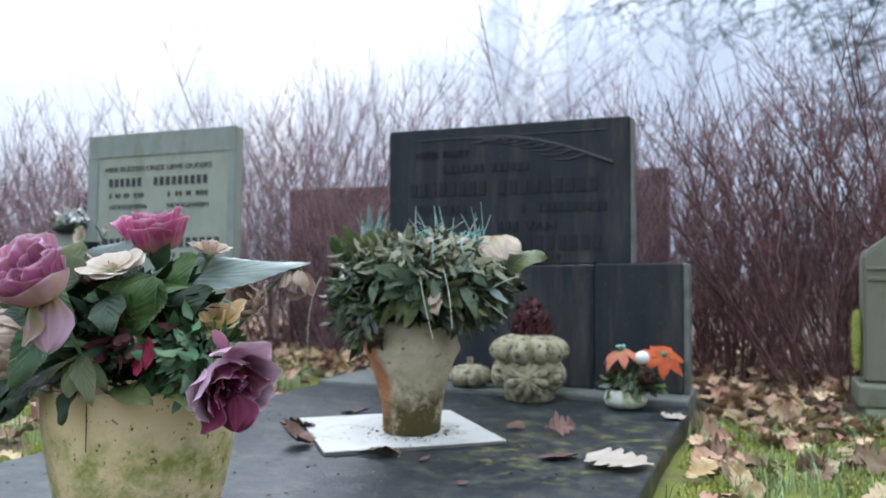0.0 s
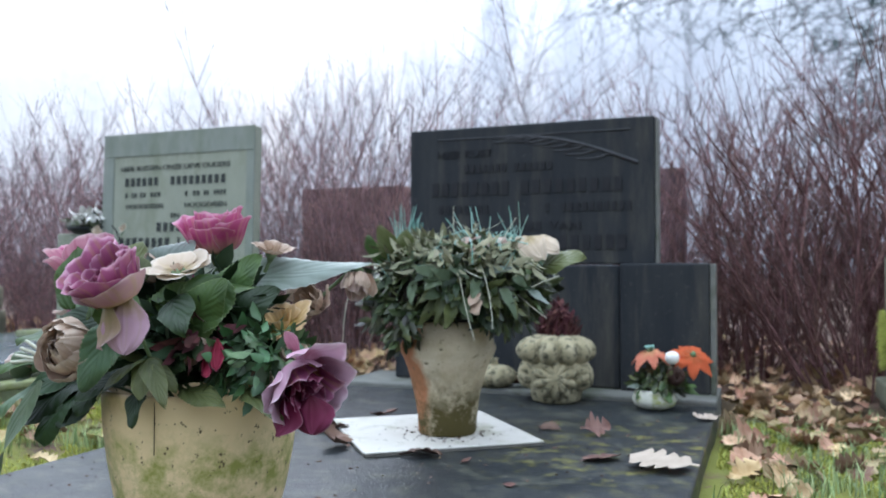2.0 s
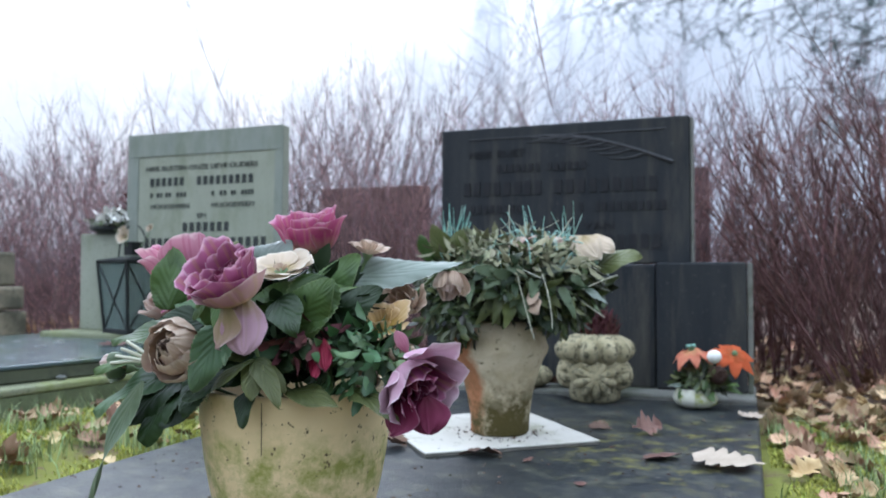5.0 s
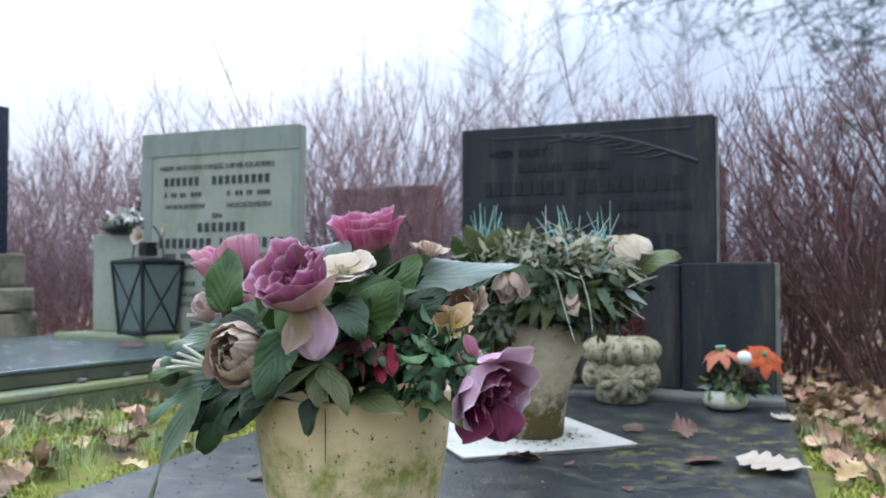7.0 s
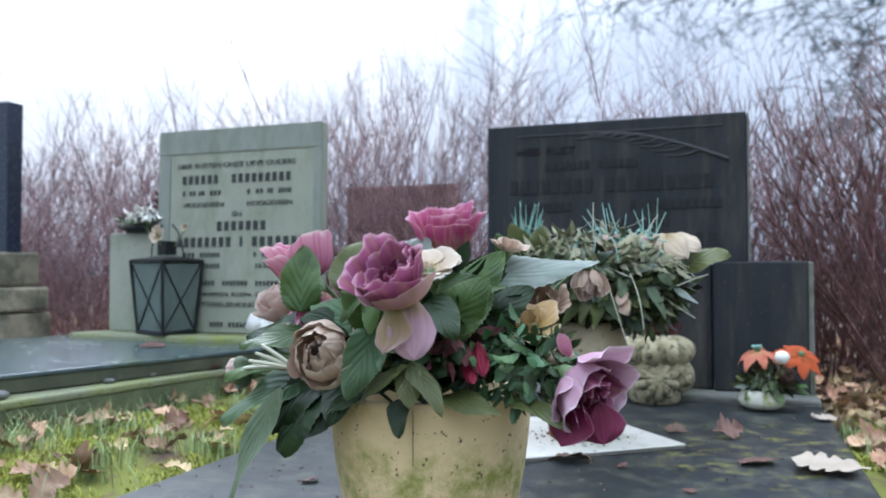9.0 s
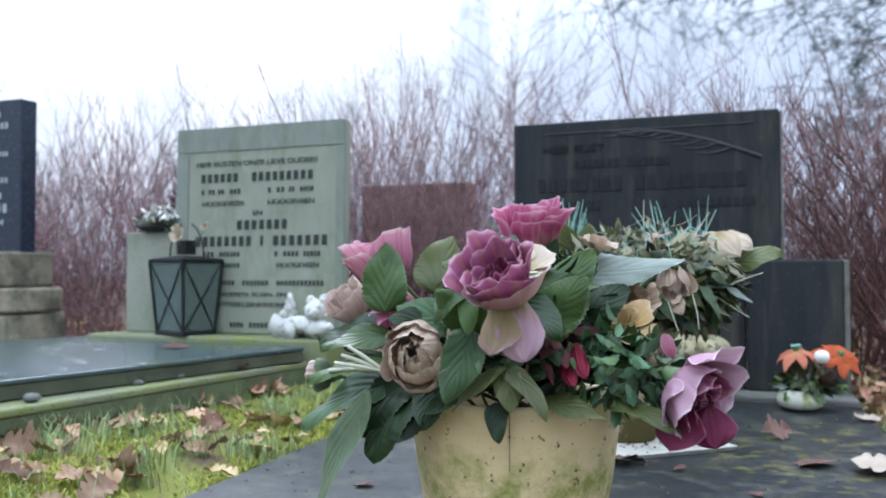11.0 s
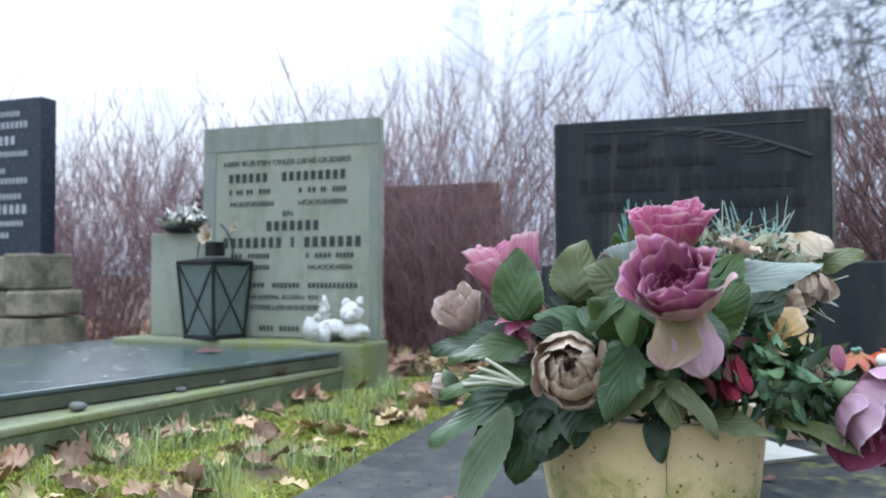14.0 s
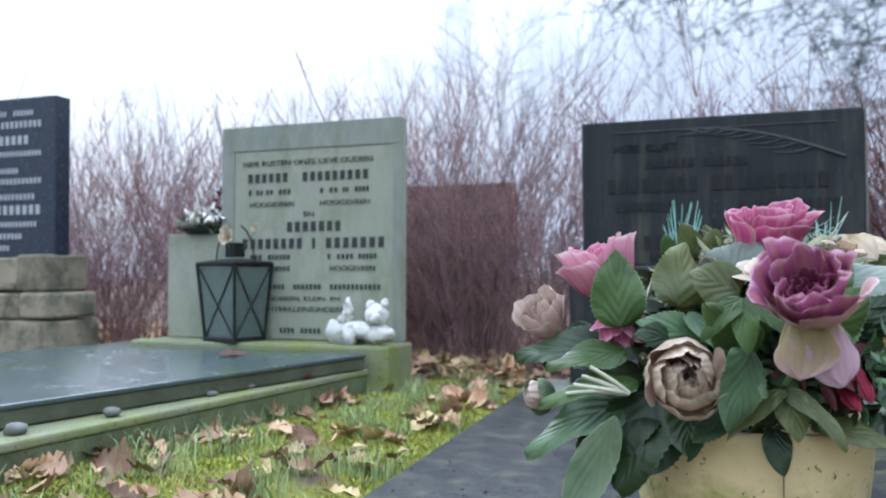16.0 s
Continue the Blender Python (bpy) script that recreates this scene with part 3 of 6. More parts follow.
def axis_pose(at, way, spin=0.0):
    """A pose at a place with +z along way."""
    m = Vector(way).normalized().to_track_quat("Z", "Y").to_matrix().to_4x4() @ pose(0, 0, 0, 0, 0, spin)
    m.translation = Vector(at)
    return m


def petal_mesh(r0, r1, h, spread, curl, ruffle, seed, theta=0.0, power=1.0, flat=0.0, n=9):
    """A petal on a cup round +z: foot radius r0, rim radius r1, height h, half width spread in radians."""
    rp = random.Random(seed)
    ph, ph2 = rp.random() * 6, rp.random() * 6
    size = max(h, r1)
    grid, uv = [], []
    for j in range(n + 1):
        v = j / n
        row, ur = [], []
        for i in range(13):
            u = -1 + i / 6
            prof = math.sin(math.pi * (0.12 + 0.60 * v)) ** 0.75
            half = spread * prof
            top = 1 - 0.13 * (abs(u) ** 3.0) * v ** 2
            vv = v * top
            r = r0 + (r1 - r0) * vv ** power + curl * size * max(0, vv - 0.62) ** 2 * 3.0
            z = h * (vv ** (1 - 0.35 * flat)) - curl * size * max(0, vv - 0.7) ** 2 * 2.2
            rim = max(0, v - 0.45)
            r += ruffle * size * rim * (math.sin(ph + u * 4.1) + 0.5 * math.sin(ph2 + u * 9.3))
            z += ruffle * size * rim * (0.6 * math.sin(ph2 + u * 5.2) + 0.22 * math.sin(ph + u * 15.0))
            r += 0.10 * ruffle * size * v * math.sin(ph2 + u * 12.0)
            r *= 1 + 0.09 * u
            a = theta + u * half
            row.append(Vector((r * math.cos(a), r * math.sin(a), z)))
            ur.append((0.5 + 0.5 * u, v))
        grid.append(row)
        uv.append(ur)
    return sheet("petal", grid, uv)


def flower(parent, name, at, way, radius, layers, calyx, label, seed, back=None):
    """A cloth flower head: a green calyx that carries its petals. layers: (count, r0, r1, h, spread, curl, ruffle, material, power)."""
    R = radius
    bm = lathe([(0.02 * R, -0.42 * R), (0.12 * R, -0.38 * R), (0.2 * R, -0.2 * R), (0.3 * R, -0.05 * R), (0.2 * R, 0.06 * R)], 12, closed_top=True)
    base = Vector(parent.matrix_basis.translation)
    head = part(name, bm, calyx, parent, label, axis_pose(Vector(at) - base, way, seed * 37.0), True)
    k = 0
    for count, r0, r1, h, spread, curl, ruffle, material, power in layers:
        for i in range(count):
            th = 2 * math.pi * i / count + k * 0.61 + 0.22 * math.sin(seed * 3 + i * 2.3)
            j = 1 + 0.12 * math.sin(seed * 5 + i * 4.1 + k)
            part("petal", petal_mesh(r0 * R, r1 * R * j, h * R * j, spread, curl, ruffle, seed * 100 + k * 10 + i, th, power), material, head)
        k += 1
    return head


def leaf(parent, at, tip, width, material, up=(0, 0, 1), sag=0.12, fold=0.25, serrate=0.05, teeth=9, twist=0.0, blunt=0.55, lobe=0.0, label="", n=16):
    base = Vector(parent.matrix_basis.translation)
    a, t = Vector(at), Vector(tip)
    return part("leaf", leaf_mesh((t - a).length, width, sag, fold, serrate, teeth, n, twist=twist, blunt=blunt, lobe=lobe), material, parent, label, aim(a - base, t - a, up))


def stem(parent, a, b, r, material, bend=0.02, name="stem"):
    base = Vector(parent.matrix_basis.translation)
    a, b = Vector(a) - base, Vector(b) - base
    side = Vector((rng.uniform(-1, 1), rng.uniform(-1, 1), 0.2)) * bend
    pts = [a.lerp(b, i / 6) + side * math.sin(math.pi * i / 6) for i in range(7)]
    return part(name, tubes("stem", [(pts, r, r * 0.8)], 6), material, parent)


def words(text, size, depth=0.003):
    cu = bpy.data.curves.new("words", "FONT")
    cu.body, cu.size, cu.extrude, cu.align_x, cu.align_y = text, size, depth, "CENTER", "CENTER"
    ob = new("words", cu)
    bpy.context.view_layer.update()
    me = bpy.data.meshes.new_from_object(ob.evaluated_get(bpy.context.evaluated_depsgraph_get()))
    bpy.data.objects.remove(ob)
    bpy.data.curves.remove(cu)
    return me


def fit_words(text, width, height):
    """Lettering of a given width and height on the plane y = 0, facing -y."""
    me = words(text, 0.1)
    xs, ys = [v.co.x for v in me.vertices], [v.co.y for v in me.vertices]
    cx, cy, sx, sy = (max(xs) + min(xs)) / 2, (max(ys) + min(ys)) / 2, width / (max(xs) - min(xs)), height / (max(ys) - min(ys))
    for v in me.vertices:
        v.co = Vector(((v.co.x - cx) * sx, -v.co.z, (v.co.y - cy) * sy))
    return me


def bars(parent, spans, y, z, h, material, depth=0.003):
    """Plain bars in place of lettering that is not spelled out: spans of (x0, x1)."""
    for x0, x1 in spans:
        n = max(1, round((x1 - x0) / (h * 0.86)))
        step = (x1 - x0) / n
        for k in range(n):
            part("inscription_bar", box(x0 + step * (k + 0.2), x0 + step * (k + 0.8), y - depth, y + 0.004, z - h / 2, z + h / 2, 0), material, parent)


def ground_z(x, y):
    k = min(1, max(0, (-0.3 - x) / 0.6))
    z = -0.052 + 0.044 * k * k * (3 - 2 * k)
    if y > 0.1:
        z -= 0.02 * min(1, (y - 0.1) / 0.6) * (k + 0.2)
    z += 0.016 * noise.noise(Vector((x * 2.1, y * 2.1, 0.3))) + 0.012 * noise.noise(Vector((x * 9.5, y * 9.5, 1.3)))
    return z


# ---- ground ----
def axis_steps(lo, hi, step, far):
    c = list(np.arange(lo, hi + step / 2, step))
    s, a, b, left, right = step, lo, hi, [], []
    while b < far:
        s *= 1.45
        a, b = a - s, b + s
        left.append(a)
        right.append(b)
    return left[::-1] + c + right


gx, gy = axis_steps(-3.2, 2.4, 0.045, 320), axis_steps(-3.2, 2.0, 0.045, 320)
gv = [(x, y, ground_z(x, y) if abs(x) < 9 and abs(y) < 9 else -0.05) for y in gy for x in gx]
gn = len(gx)
gme = bpy.data.meshes.new("ground")
gme.from_pydata(gv, [], [(j * gn + i, j * gn + i + 1, (j + 1) * gn + i + 1, (j + 1) * gn + i) for j in range(len(gy) - 1) for i in range(gn - 1)])
single("ground", gme, M_GROUND, "mossy winter ground of soil, grass and moss", "ground", kind="structure", smooth=True)

# ---- far woods in the mist, all round ----
def mist_woods():
    m = bpy.data.materials.new("leafless_woods_in_mist")
    m.use_nodes = True
    nt = m.node_tree
    nt.nodes.clear()

    def node(kind, **values):
        n = nt.nodes.new(kind)
        for key, value in values.items():
            n.inputs[key].default_value = value
        return n

    def calc(op, a, b=None):
        n = nt.nodes.new("ShaderNodeMath")
        n.operation = op
        for k, v in ((0, a), (1, b)):
            if hasattr(v, "links"):
                nt.links.new(v, n.inputs[k])
            elif v is not None:
                n.inputs[k].default_value = v
        return n.outputs[0]

    def span(v, a, z, lo=0.0, hi=1.0):
        n = nt.nodes.new("ShaderNodeMapRange")
        n.interpolation_type = "SMOOTHSTEP"
        for k, w in ((1, a), (2, z), (3, lo), (4, hi)):
            n.inputs[k].default_value = w
        nt.links.new(v, n.inputs[0])
        return n.outputs[0]

    uv = nt.nodes.new("ShaderNodeUVMap")
    uv.uv_map = "UVMap"
    sp = nt.nodes.new("ShaderNodeSeparateXYZ")
    nt.links.new(uv.outputs[0], sp.inputs[0])

    def cloud(sx, sy, detail, rough):
        mp = nt.nodes.new("ShaderNodeMapping")
        mp.inputs["Scale"].default_value = (sx, sy, 1)
        nt.links.new(uv.outputs[0], mp.inputs[0])
        n = nt.nodes.new("ShaderNodeTexNoise")
        n.inputs["Scale"].default_value, n.inputs["Detail"].default_value, n.inputs["Roughness"].default_value = 1.0, detail, rough
        nt.links.new(mp.outputs[0], n.inputs["Vector"])
        return n.outputs["Fac"]

    # Woods and haze are painted together: a pale glowing colour over see-through.
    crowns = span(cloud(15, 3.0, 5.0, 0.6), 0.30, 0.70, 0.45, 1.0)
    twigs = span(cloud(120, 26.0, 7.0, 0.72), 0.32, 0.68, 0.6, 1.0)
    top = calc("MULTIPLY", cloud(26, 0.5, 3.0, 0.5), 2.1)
    # Painted haze thins around u 3.28 so that the bright sky shows.
    sky_gap = span(calc("ABSOLUTE", calc("SUBTRACT", sp.outputs["X"], 3.28)), 0.05, 0.50, 0.3, 1.0)
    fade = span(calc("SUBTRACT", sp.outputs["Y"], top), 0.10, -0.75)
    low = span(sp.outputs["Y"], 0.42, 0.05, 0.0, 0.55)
    dens = calc("MULTIPLY", calc("MINIMUM", calc("ADD", calc("MULTIPLY", calc("MULTIPLY", crowns, twigs), 1.15), low), 0.92), calc("MULTIPLY", fade, sky_gap))
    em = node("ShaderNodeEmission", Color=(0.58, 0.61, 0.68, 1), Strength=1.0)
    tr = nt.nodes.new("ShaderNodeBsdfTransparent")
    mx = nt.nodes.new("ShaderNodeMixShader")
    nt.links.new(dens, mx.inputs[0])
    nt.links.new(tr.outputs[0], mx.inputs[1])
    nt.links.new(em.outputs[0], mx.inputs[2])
    out = nt.nodes.new("ShaderNodeOutputMaterial")
    nt.links.new(mx.outputs[0], out.inputs[0])
    return m


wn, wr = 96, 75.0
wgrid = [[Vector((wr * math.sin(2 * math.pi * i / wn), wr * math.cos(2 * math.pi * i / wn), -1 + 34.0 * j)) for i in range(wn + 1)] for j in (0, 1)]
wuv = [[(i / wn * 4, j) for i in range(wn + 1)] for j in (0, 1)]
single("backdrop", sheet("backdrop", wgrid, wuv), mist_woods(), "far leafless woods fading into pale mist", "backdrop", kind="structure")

# ---- dark grave ----
slab = single("grave_slab", box(-0.58, 0.58, -1.98, -0.165, -0.11, 0.0, 0.006, rough=0.0), M_SLAB, "dark wet slate grave slab with yellow-green moss patches", "grave slab")
ledge = single("stone_ledge", box(-0.575, 0.578, -0.163, 0.13, -0.12, 0.014, 0.006), M_EDGE, "grey weathered stone ledge at the head of the slab", "stone ledge")

dark = thing("headstone", (0, 0, 0.014), "dark weathered granite headstone with carved palm branch and sunken lettering", "headstone")
part("upper_slab", box(-0.40, 0.40, 0.0, 0.075, 0.373, 0.822, 0.006), M_DARK, dark)
part("base_block", box(-0.44, 0.30, -0.03, 0.10, 0.0, 0.371, 0.006), M_DARK, dark)
part("worn_edge", box(0.401, 0.408, 0.004, 0.07, 0.376, 0.816, 0.002), M_EDGE, dark, "pale worn stone edge")
D0 = -0.001
for text, xc, w, z, h in (("HIER RUST", -0.205, 0.19, 0.735, 0.024), ("VAN", 0.125, 0.10, 0.495, 0.028)):
    part("inscription", fit_words(text, w, h), M_DARK_CUT, dark, "", pose(xc, D0, z))
bars(dark, ((-0.21, -0.06), (-0.04, 0.09)), D0, 0.685, 0.024, M_DARK_CUT)
bars(dark, ((-0.325, -0.05), (-0.02, 0.31)), D0, 0.62, 0.042, M_DARK_CUT)
bars(dark, ((-0.30, -0.12), (0.06, 0.08), (0.11, 0.335)), D0, 0.553, 0.026, M_DARK_CUT)
bars(dark, ((-0.02, 0.055),), D0, 0.495, 0.028, M_DARK_CUT)
bars(dark, ((-0.22, 0.0), (0.03, 0.32)), D0, 0.443, 0.042, M_DARK_CUT)
bars(dark, ((-0.20, -0.06), (0.10, 0.19)), D0, 0.397, 0.022, M_DARK_CUT)
palm = []
stem_pts = [Vector((0.35 - 0.40 * t, -0.001, 0.682 + 0.095 * math.sin(t * 1.75))) for t in [i / 10 for i in range(11)]]
palm.append((stem_pts, 0.006, 0.003))
for i in range(2, 11):
    for s in (1, -1):
        a = stem_pts[i]
        ln = 0.12 * (1 - 0.05 * i)
        palm.append(([a + Vector((-ln * q, 0, s * ln * (0.42 * q - 0.30 * q * q))) for q in (0, 0.3, 0.6, 1)], 0.0045, 0.0015))
part("palm_branch", tubes("palm_branch", palm, 6), M_DARK_RELIEF, dark, "carved palm branch in relief")
part("border_line", box(-0.30, 0.33, -0.003, 0.004, 0.783, 0.787, 0.001, seg=1), M_DARK_RELIEF, dark)

side = thing("side_stone", (0, 0, 0.014), "small dark granite block beside the headstone, pale worn edge", "grave stone")
part("block", box(0.303, 0.556, -0.055, 0.04, 0, 0.376, 0.006), M_DARK, side)
part("worn_edge", box(0.557, 0.572, -0.05, 0.038, 0, 0.374, 0.003), M_EDGE, side, "pale worn stone edge")

# ---- pale double grave ----
pg = thing("grave_kerb", (-1.167, -1.022, 0.0), "mossy green stone kerb framing the double grave", "grave kerb", turn=-9)
part("kerb_top", box(-0.22, 0.004, -1.20, 0.84, 0.050, 0.07, 0.006), M_KERB, pg)
# Side face wears the shade-toned copy below the lighter top.
part("kerb_side", box(-0.22, 0.0, -1.198, 0.838, -0.10, 0.0495, 0.003), M_KERBSIDE, pg, "green kerb side, coloured darker for its shade")
part("kerb_side", box(-1.10, -0.98, -1.20, 0.40, -0.10, 0.05, 0.01), M_KERB, pg)
part("kerb_front", box(-0.978, -0.222, -1.20, -1.10, -0.10, 0.053, 0.008), M_KERB, pg)
ps = thing("grave_slab", (-1.219, -0.952, 0.0), "wet blue-grey stone slab covering the double grave", "grave slab", turn=-15)
part("polished_face", box(-1.05, 0.0, -1.20, 0.73, 0.108, 0.12, 0.004), M_LSLAB, ps)
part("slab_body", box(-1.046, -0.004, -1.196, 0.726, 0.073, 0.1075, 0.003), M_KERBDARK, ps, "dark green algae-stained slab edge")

ls = thing("headstone", (-1.32, -0.062, 0.14), "pale limestone headstone with black lettering, green with algae", "headstone", lean=(-1.3, 0))
part("body", box(-0.357, 0.334, 0.0, 0.044, 0.0, 0.75, 0.005), M_SANDST, ls)
for x0, x1, z0, z1 in ((-0.357, 0.334, 0.662, 0.75), (-0.357, -0.305, 0.0, 0.6615), (0.302, 0.334, 0.0, 0.6615)):
    part("border", box(x0, x1, -0.004, 0.003, z0, z1, 0.0015), M_BORDER, ls)
part("foot", box(-0.62, 0.350, -0.155, 0.06, -0.24, -0.002, 0.01), M_KERB, ls, "mossy stone foot")
L0 = 0.0005
LZ = -0.04
for text, xc, w, z, h in (("HIER RUSTEN ONZE LIEVE OUDERS", -0.02, 0.50, 0.655, 0.019), ("HOOGEVEEN", -0.155, 0.175, 0.51, 0.018), ("HOOGEVEEN", 0.125, 0.185, 0.51, 0.018),
                          ("EN", -0.01, 0.038, 0.473, 0.018), ("HOOGEVEEN", 0.155, 0.165, 0.285, 0.018),
                          ("KINDEREN, KLEIN- EN", -0.04, 0.30, 0.18, 0.018), ("ACHTERKLEINKINDEREN", -0.03, 0.36, 0.145, 0.018)):
    part("inscription", fit_words(text, w, h), M_LETTER, ls, "", pose(xc, L0, z + LZ))
bars(ls, ((-0.255, -0.09), (-0.04, 0.215)), L0, LZ + 0.603, 0.032, M_LETTER)
bars(ls, ((-0.25, -0.235), (-0.22, -0.19), (-0.18, -0.15), (-0.13, -0.08), (0.03, 0.045), (0.065, 0.10), (0.115, 0.14), (0.16, 0.215)), L0, LZ + 0.553, 0.018, M_LETTER)
bars(ls, ((-0.10, 0.115),), L0, LZ + 0.43, 0.034, M_LETTER)
bars(ls, ((-0.275, -0.03), (0.0, 0.018), (0.05, 0.275)), L0, LZ + 0.372, 0.036, M_LETTER)
bars(ls, ((-0.24, -0.19), (-0.17, -0.08), (0.06, 0.075), (0.095, 0.16), (0.175, 0.245)), L0, LZ + 0.325, 0.018, M_LETTER)
bars(ls, ((-0.20, -0.08),), L0, LZ + 0.285, 0.018, M_LETTER)
bars(ls, ((-0.24, -0.10), (-0.07, 0.04), (0.07, 0.26)), L0, LZ + 0.222, 0.018, M_LETTER)
bars(ls, ((-0.12, -0.06), (-0.04, 0.04)), L0, LZ + 0.072, 0.018, M_LETTER)

sb = single("side_stone", box(-1.90, -1.677, -0.06, 0.05, 0.138, 0.512, 0.005), M_SANDST, "pale limestone block beside the pale headstone", "grave stone")

# ---- blue-black grave ----
bs = thing("headstone", (-2.72, -0.135, 0.43), "polished blue-black granite headstone with pale grey lettering", "headstone")
part("slab", box(-0.42, 0.375, 0.0, 0.075, -0.02, 0.615, 0.005), M_BLUE, bs)
for i, (z, h, spans) in enumerate(((0.555, 0.02, ((-0.2, 0.14), (0.17, 0.27))), (0.512, 0.026, ((-0.12, 0.08), (0.11, 0.31))), (0.452, 0.034, ((-0.25, 0.02), (0.07, 0.25))),
                                   (0.40, 0.02, ((-0.2, 0.0), (0.05, 0.31))), (0.335, 0.02, ((-0.1, 0.2),)), (0.295, 0.022, ((-0.25, -0.02), (0.04, 0.31))), (0.235, 0.022, ((-0.2, 0.28),)),
                                   (0.185, 0.036, ((-0.22, 0.05), (0.09, 0.31))), (0.13, 0.02, ((-0.2, 0.29),)), (0.085, 0.022, ((-0.25, 0.22),)), (0.04, 0.02, ((-0.2, 0.16),)), (0.0, 0.018, ((-0.2, 0.08),)))):
    bars(bs, spans, 0.0, z, h, M_GREYTXT, 0.002)
bb = thing("stone_plinth", (-2.415, -0.17, 0.0), "weathered cream stone blocks stacked as a headstone base", "stone base")
for x0, x1, y0, y1, z0, z1 in ((-0.22, -0.085, 0.02, 0.2, 0.31, 0.435), (-0.08, 0.075, 0.0, 0.2, 0.305, 0.445), (-0.30, -0.06, 0.0, 0.22, 0.20, 0.30), (-0.055, 0.105, -0.01, 0.22, 0.205, 0.302),
                               (-0.34, 0.10, 0.0, 0.24, -0.08, 0.198), (-0.95, -0.225, 0.02, 0.2, 0.17, 0.408), (-0.95, -0.345, 0.0, 0.2, -0.08, 0.168)):
    part("stone_block", box(x0, x1, y0, y1, z0, z1, 0.012), M_CREAMST, bb)

# ---- green sandstone grave at the other end ----
rs = thing("headstone", (1.03, 0.1, -0.06), "green algae-covered sandstone headstone with a gabled top and moss", "headstone")
bm = bmesh.new()
prof = [(0, 0.115), (0, 0.475), (0.30, 0.70), (0.60, 0.475), (0.60, 0.115)]
fr = [bm.verts.new((x, 0, z)) for x, z in prof]
bk = [bm.verts.new((x, 0.1, z)) for x, z in prof]
bm.faces.new(fr)
bm.faces.new(bk[::-1])
for i in range(5):
    bm.faces.new((fr[i], bk[i], bk[(i + 1) % 5], fr[(i + 1) % 5]))
bmesh.ops.recalc_face_normals(bm, faces=bm.faces)
bmesh.ops.bevel(bm, geom=list(bm.edges), offset=0.007, segments=2, affect="EDGES")
part("slab", bm, M_RSTONE, rs)
part("moulding", box(0.012, 0.588, -0.006, 0.004, 0.40, 0.412, 0.003), M_RSTONE, rs)
part("moulding", box(0.012, 0.588, -0.006, 0.004, 0.43, 0.44, 0.003), M_RSTONE, rs)
part("foot", box(-0.02, 0.62, -0.05, 0.16, 0.05, 0.113, 0.008), M_RSTONE, rs)
part("foot", box(-0.005, 0.66, -0.13, 0.2, -0.06, 0.049, 0.008), M_RSTONE, rs)

# ---- brown stones behind the shrubs ----
for x0, x1, y, z in ((-1.37, -0.83, 0.9, 0.765), (0.25, 0.415, 0.9, 0.79)):
    single("headstone", box(x0, x1, y, y + 0.09, -0.08, z, 0.008), M_BROWNST if x0 < 0 else M_WINEST, "plain brown granite headstone standing behind the shrubs", "headstone", "stones behind the shrubs")

# ---- shrubs ----
def shrub_canes(seed, stems, tall, spread, twigs=5, thick=0.0042):
    """The canes of a shrub, each a list of tapered strands: the cane, its side twigs and their twiglets."""
    r = random.Random(seed)
    canes = []
    for i in range(stems):
        out = []
        a, d = r.uniform(0, 6.283), 0.13 * math.sqrt(r.random())
        base = Vector((math.cos(a) * d, math.sin(a) * d, -0.08))
        h = tall * r.uniform(0.5, 1.0)
        lean = Vector((math.cos(a) * spread * r.uniform(0.1, 1.0) + r.uniform(-0.16, 0.16), math.sin(a) * spread * 0.32 * r.uniform(0.1, 1.0), 0))
        w1, w2 = r.uniform(0, 6), r.uniform(0, 6)
        n = 8
        pts = []
        for k in range(n + 1):
            t = k / n
            pts.append(base + lean * (t ** 1.25) * h + Vector((0.026 * math.sin(w1 + 7 * t) * t, 0.026 * math.sin(w2 + 6 * t) * t, h * t * (1 - 0.06 * t))))
        th = thick * r.uniform(0.5, 1.25)
        out.append((pts, th, th * 0.3))
        for _ in range(r.randint(twigs - 2, twigs + 3)):
            k = r.randint(2, n - 1)
            p, q = pts[k], pts[k + 1]
            d0 = (q - p).normalized()
            sd = Vector((r.uniform(-1, 1), r.uniform(-1, 1), r.uniform(0.1, 0.7))).normalized()
            ln = h * r.uniform(0.12, 0.34)
            d1 = (d0 * 0.8 + sd * 0.6).normalized()
            tp = [p, p + d1 * ln * 0.4, p + d1 * ln * 0.75 + Vector((0, 0, ln * 0.06)), p + d1 * ln + Vector((0, 0, ln * 0.15))]
            out.append((tp, th * 0.5, th * 0.2))
            for _ in range(r.randint(1, 4)):
                f = r.choice((1, 2))
                sd2 = (d1 + Vector((r.uniform(-1, 1), r.uniform(-1, 1), r.uniform(-0.2, 0.8))) * 0.8).normalized()
                l2 = ln * r.uniform(0.2, 0.5)
                out.append(([tp[f], tp[f] + sd2 * l2 * 0.5, tp[f] + sd2 * l2 + Vector((0, 0, l2 * 0.1))], th * 0.3, th * 0.16))
        canes.append(out)
    return canes


def shrub(seed, material, label, group, at, **more):
    t = tagged(new("shrub"), label, "shrub", group)
    t.matrix_basis = at
    for strands in shrub_canes(seed, **more):
        part("cane", tubes("cane", strands, 4), material, t)
    return t


rs2 = random.Random(11)
row = [(x, 0.62 + 0.16 * rs2.uniform(-1, 1), rs2.uniform(0.82, 1.12)) for x in (-4.6, -4.1, -3.65, -3.2, -2.8, -2.4, -2.0, -1.62, -1.25, -0.9, -0.55, -0.2, 0.15)]
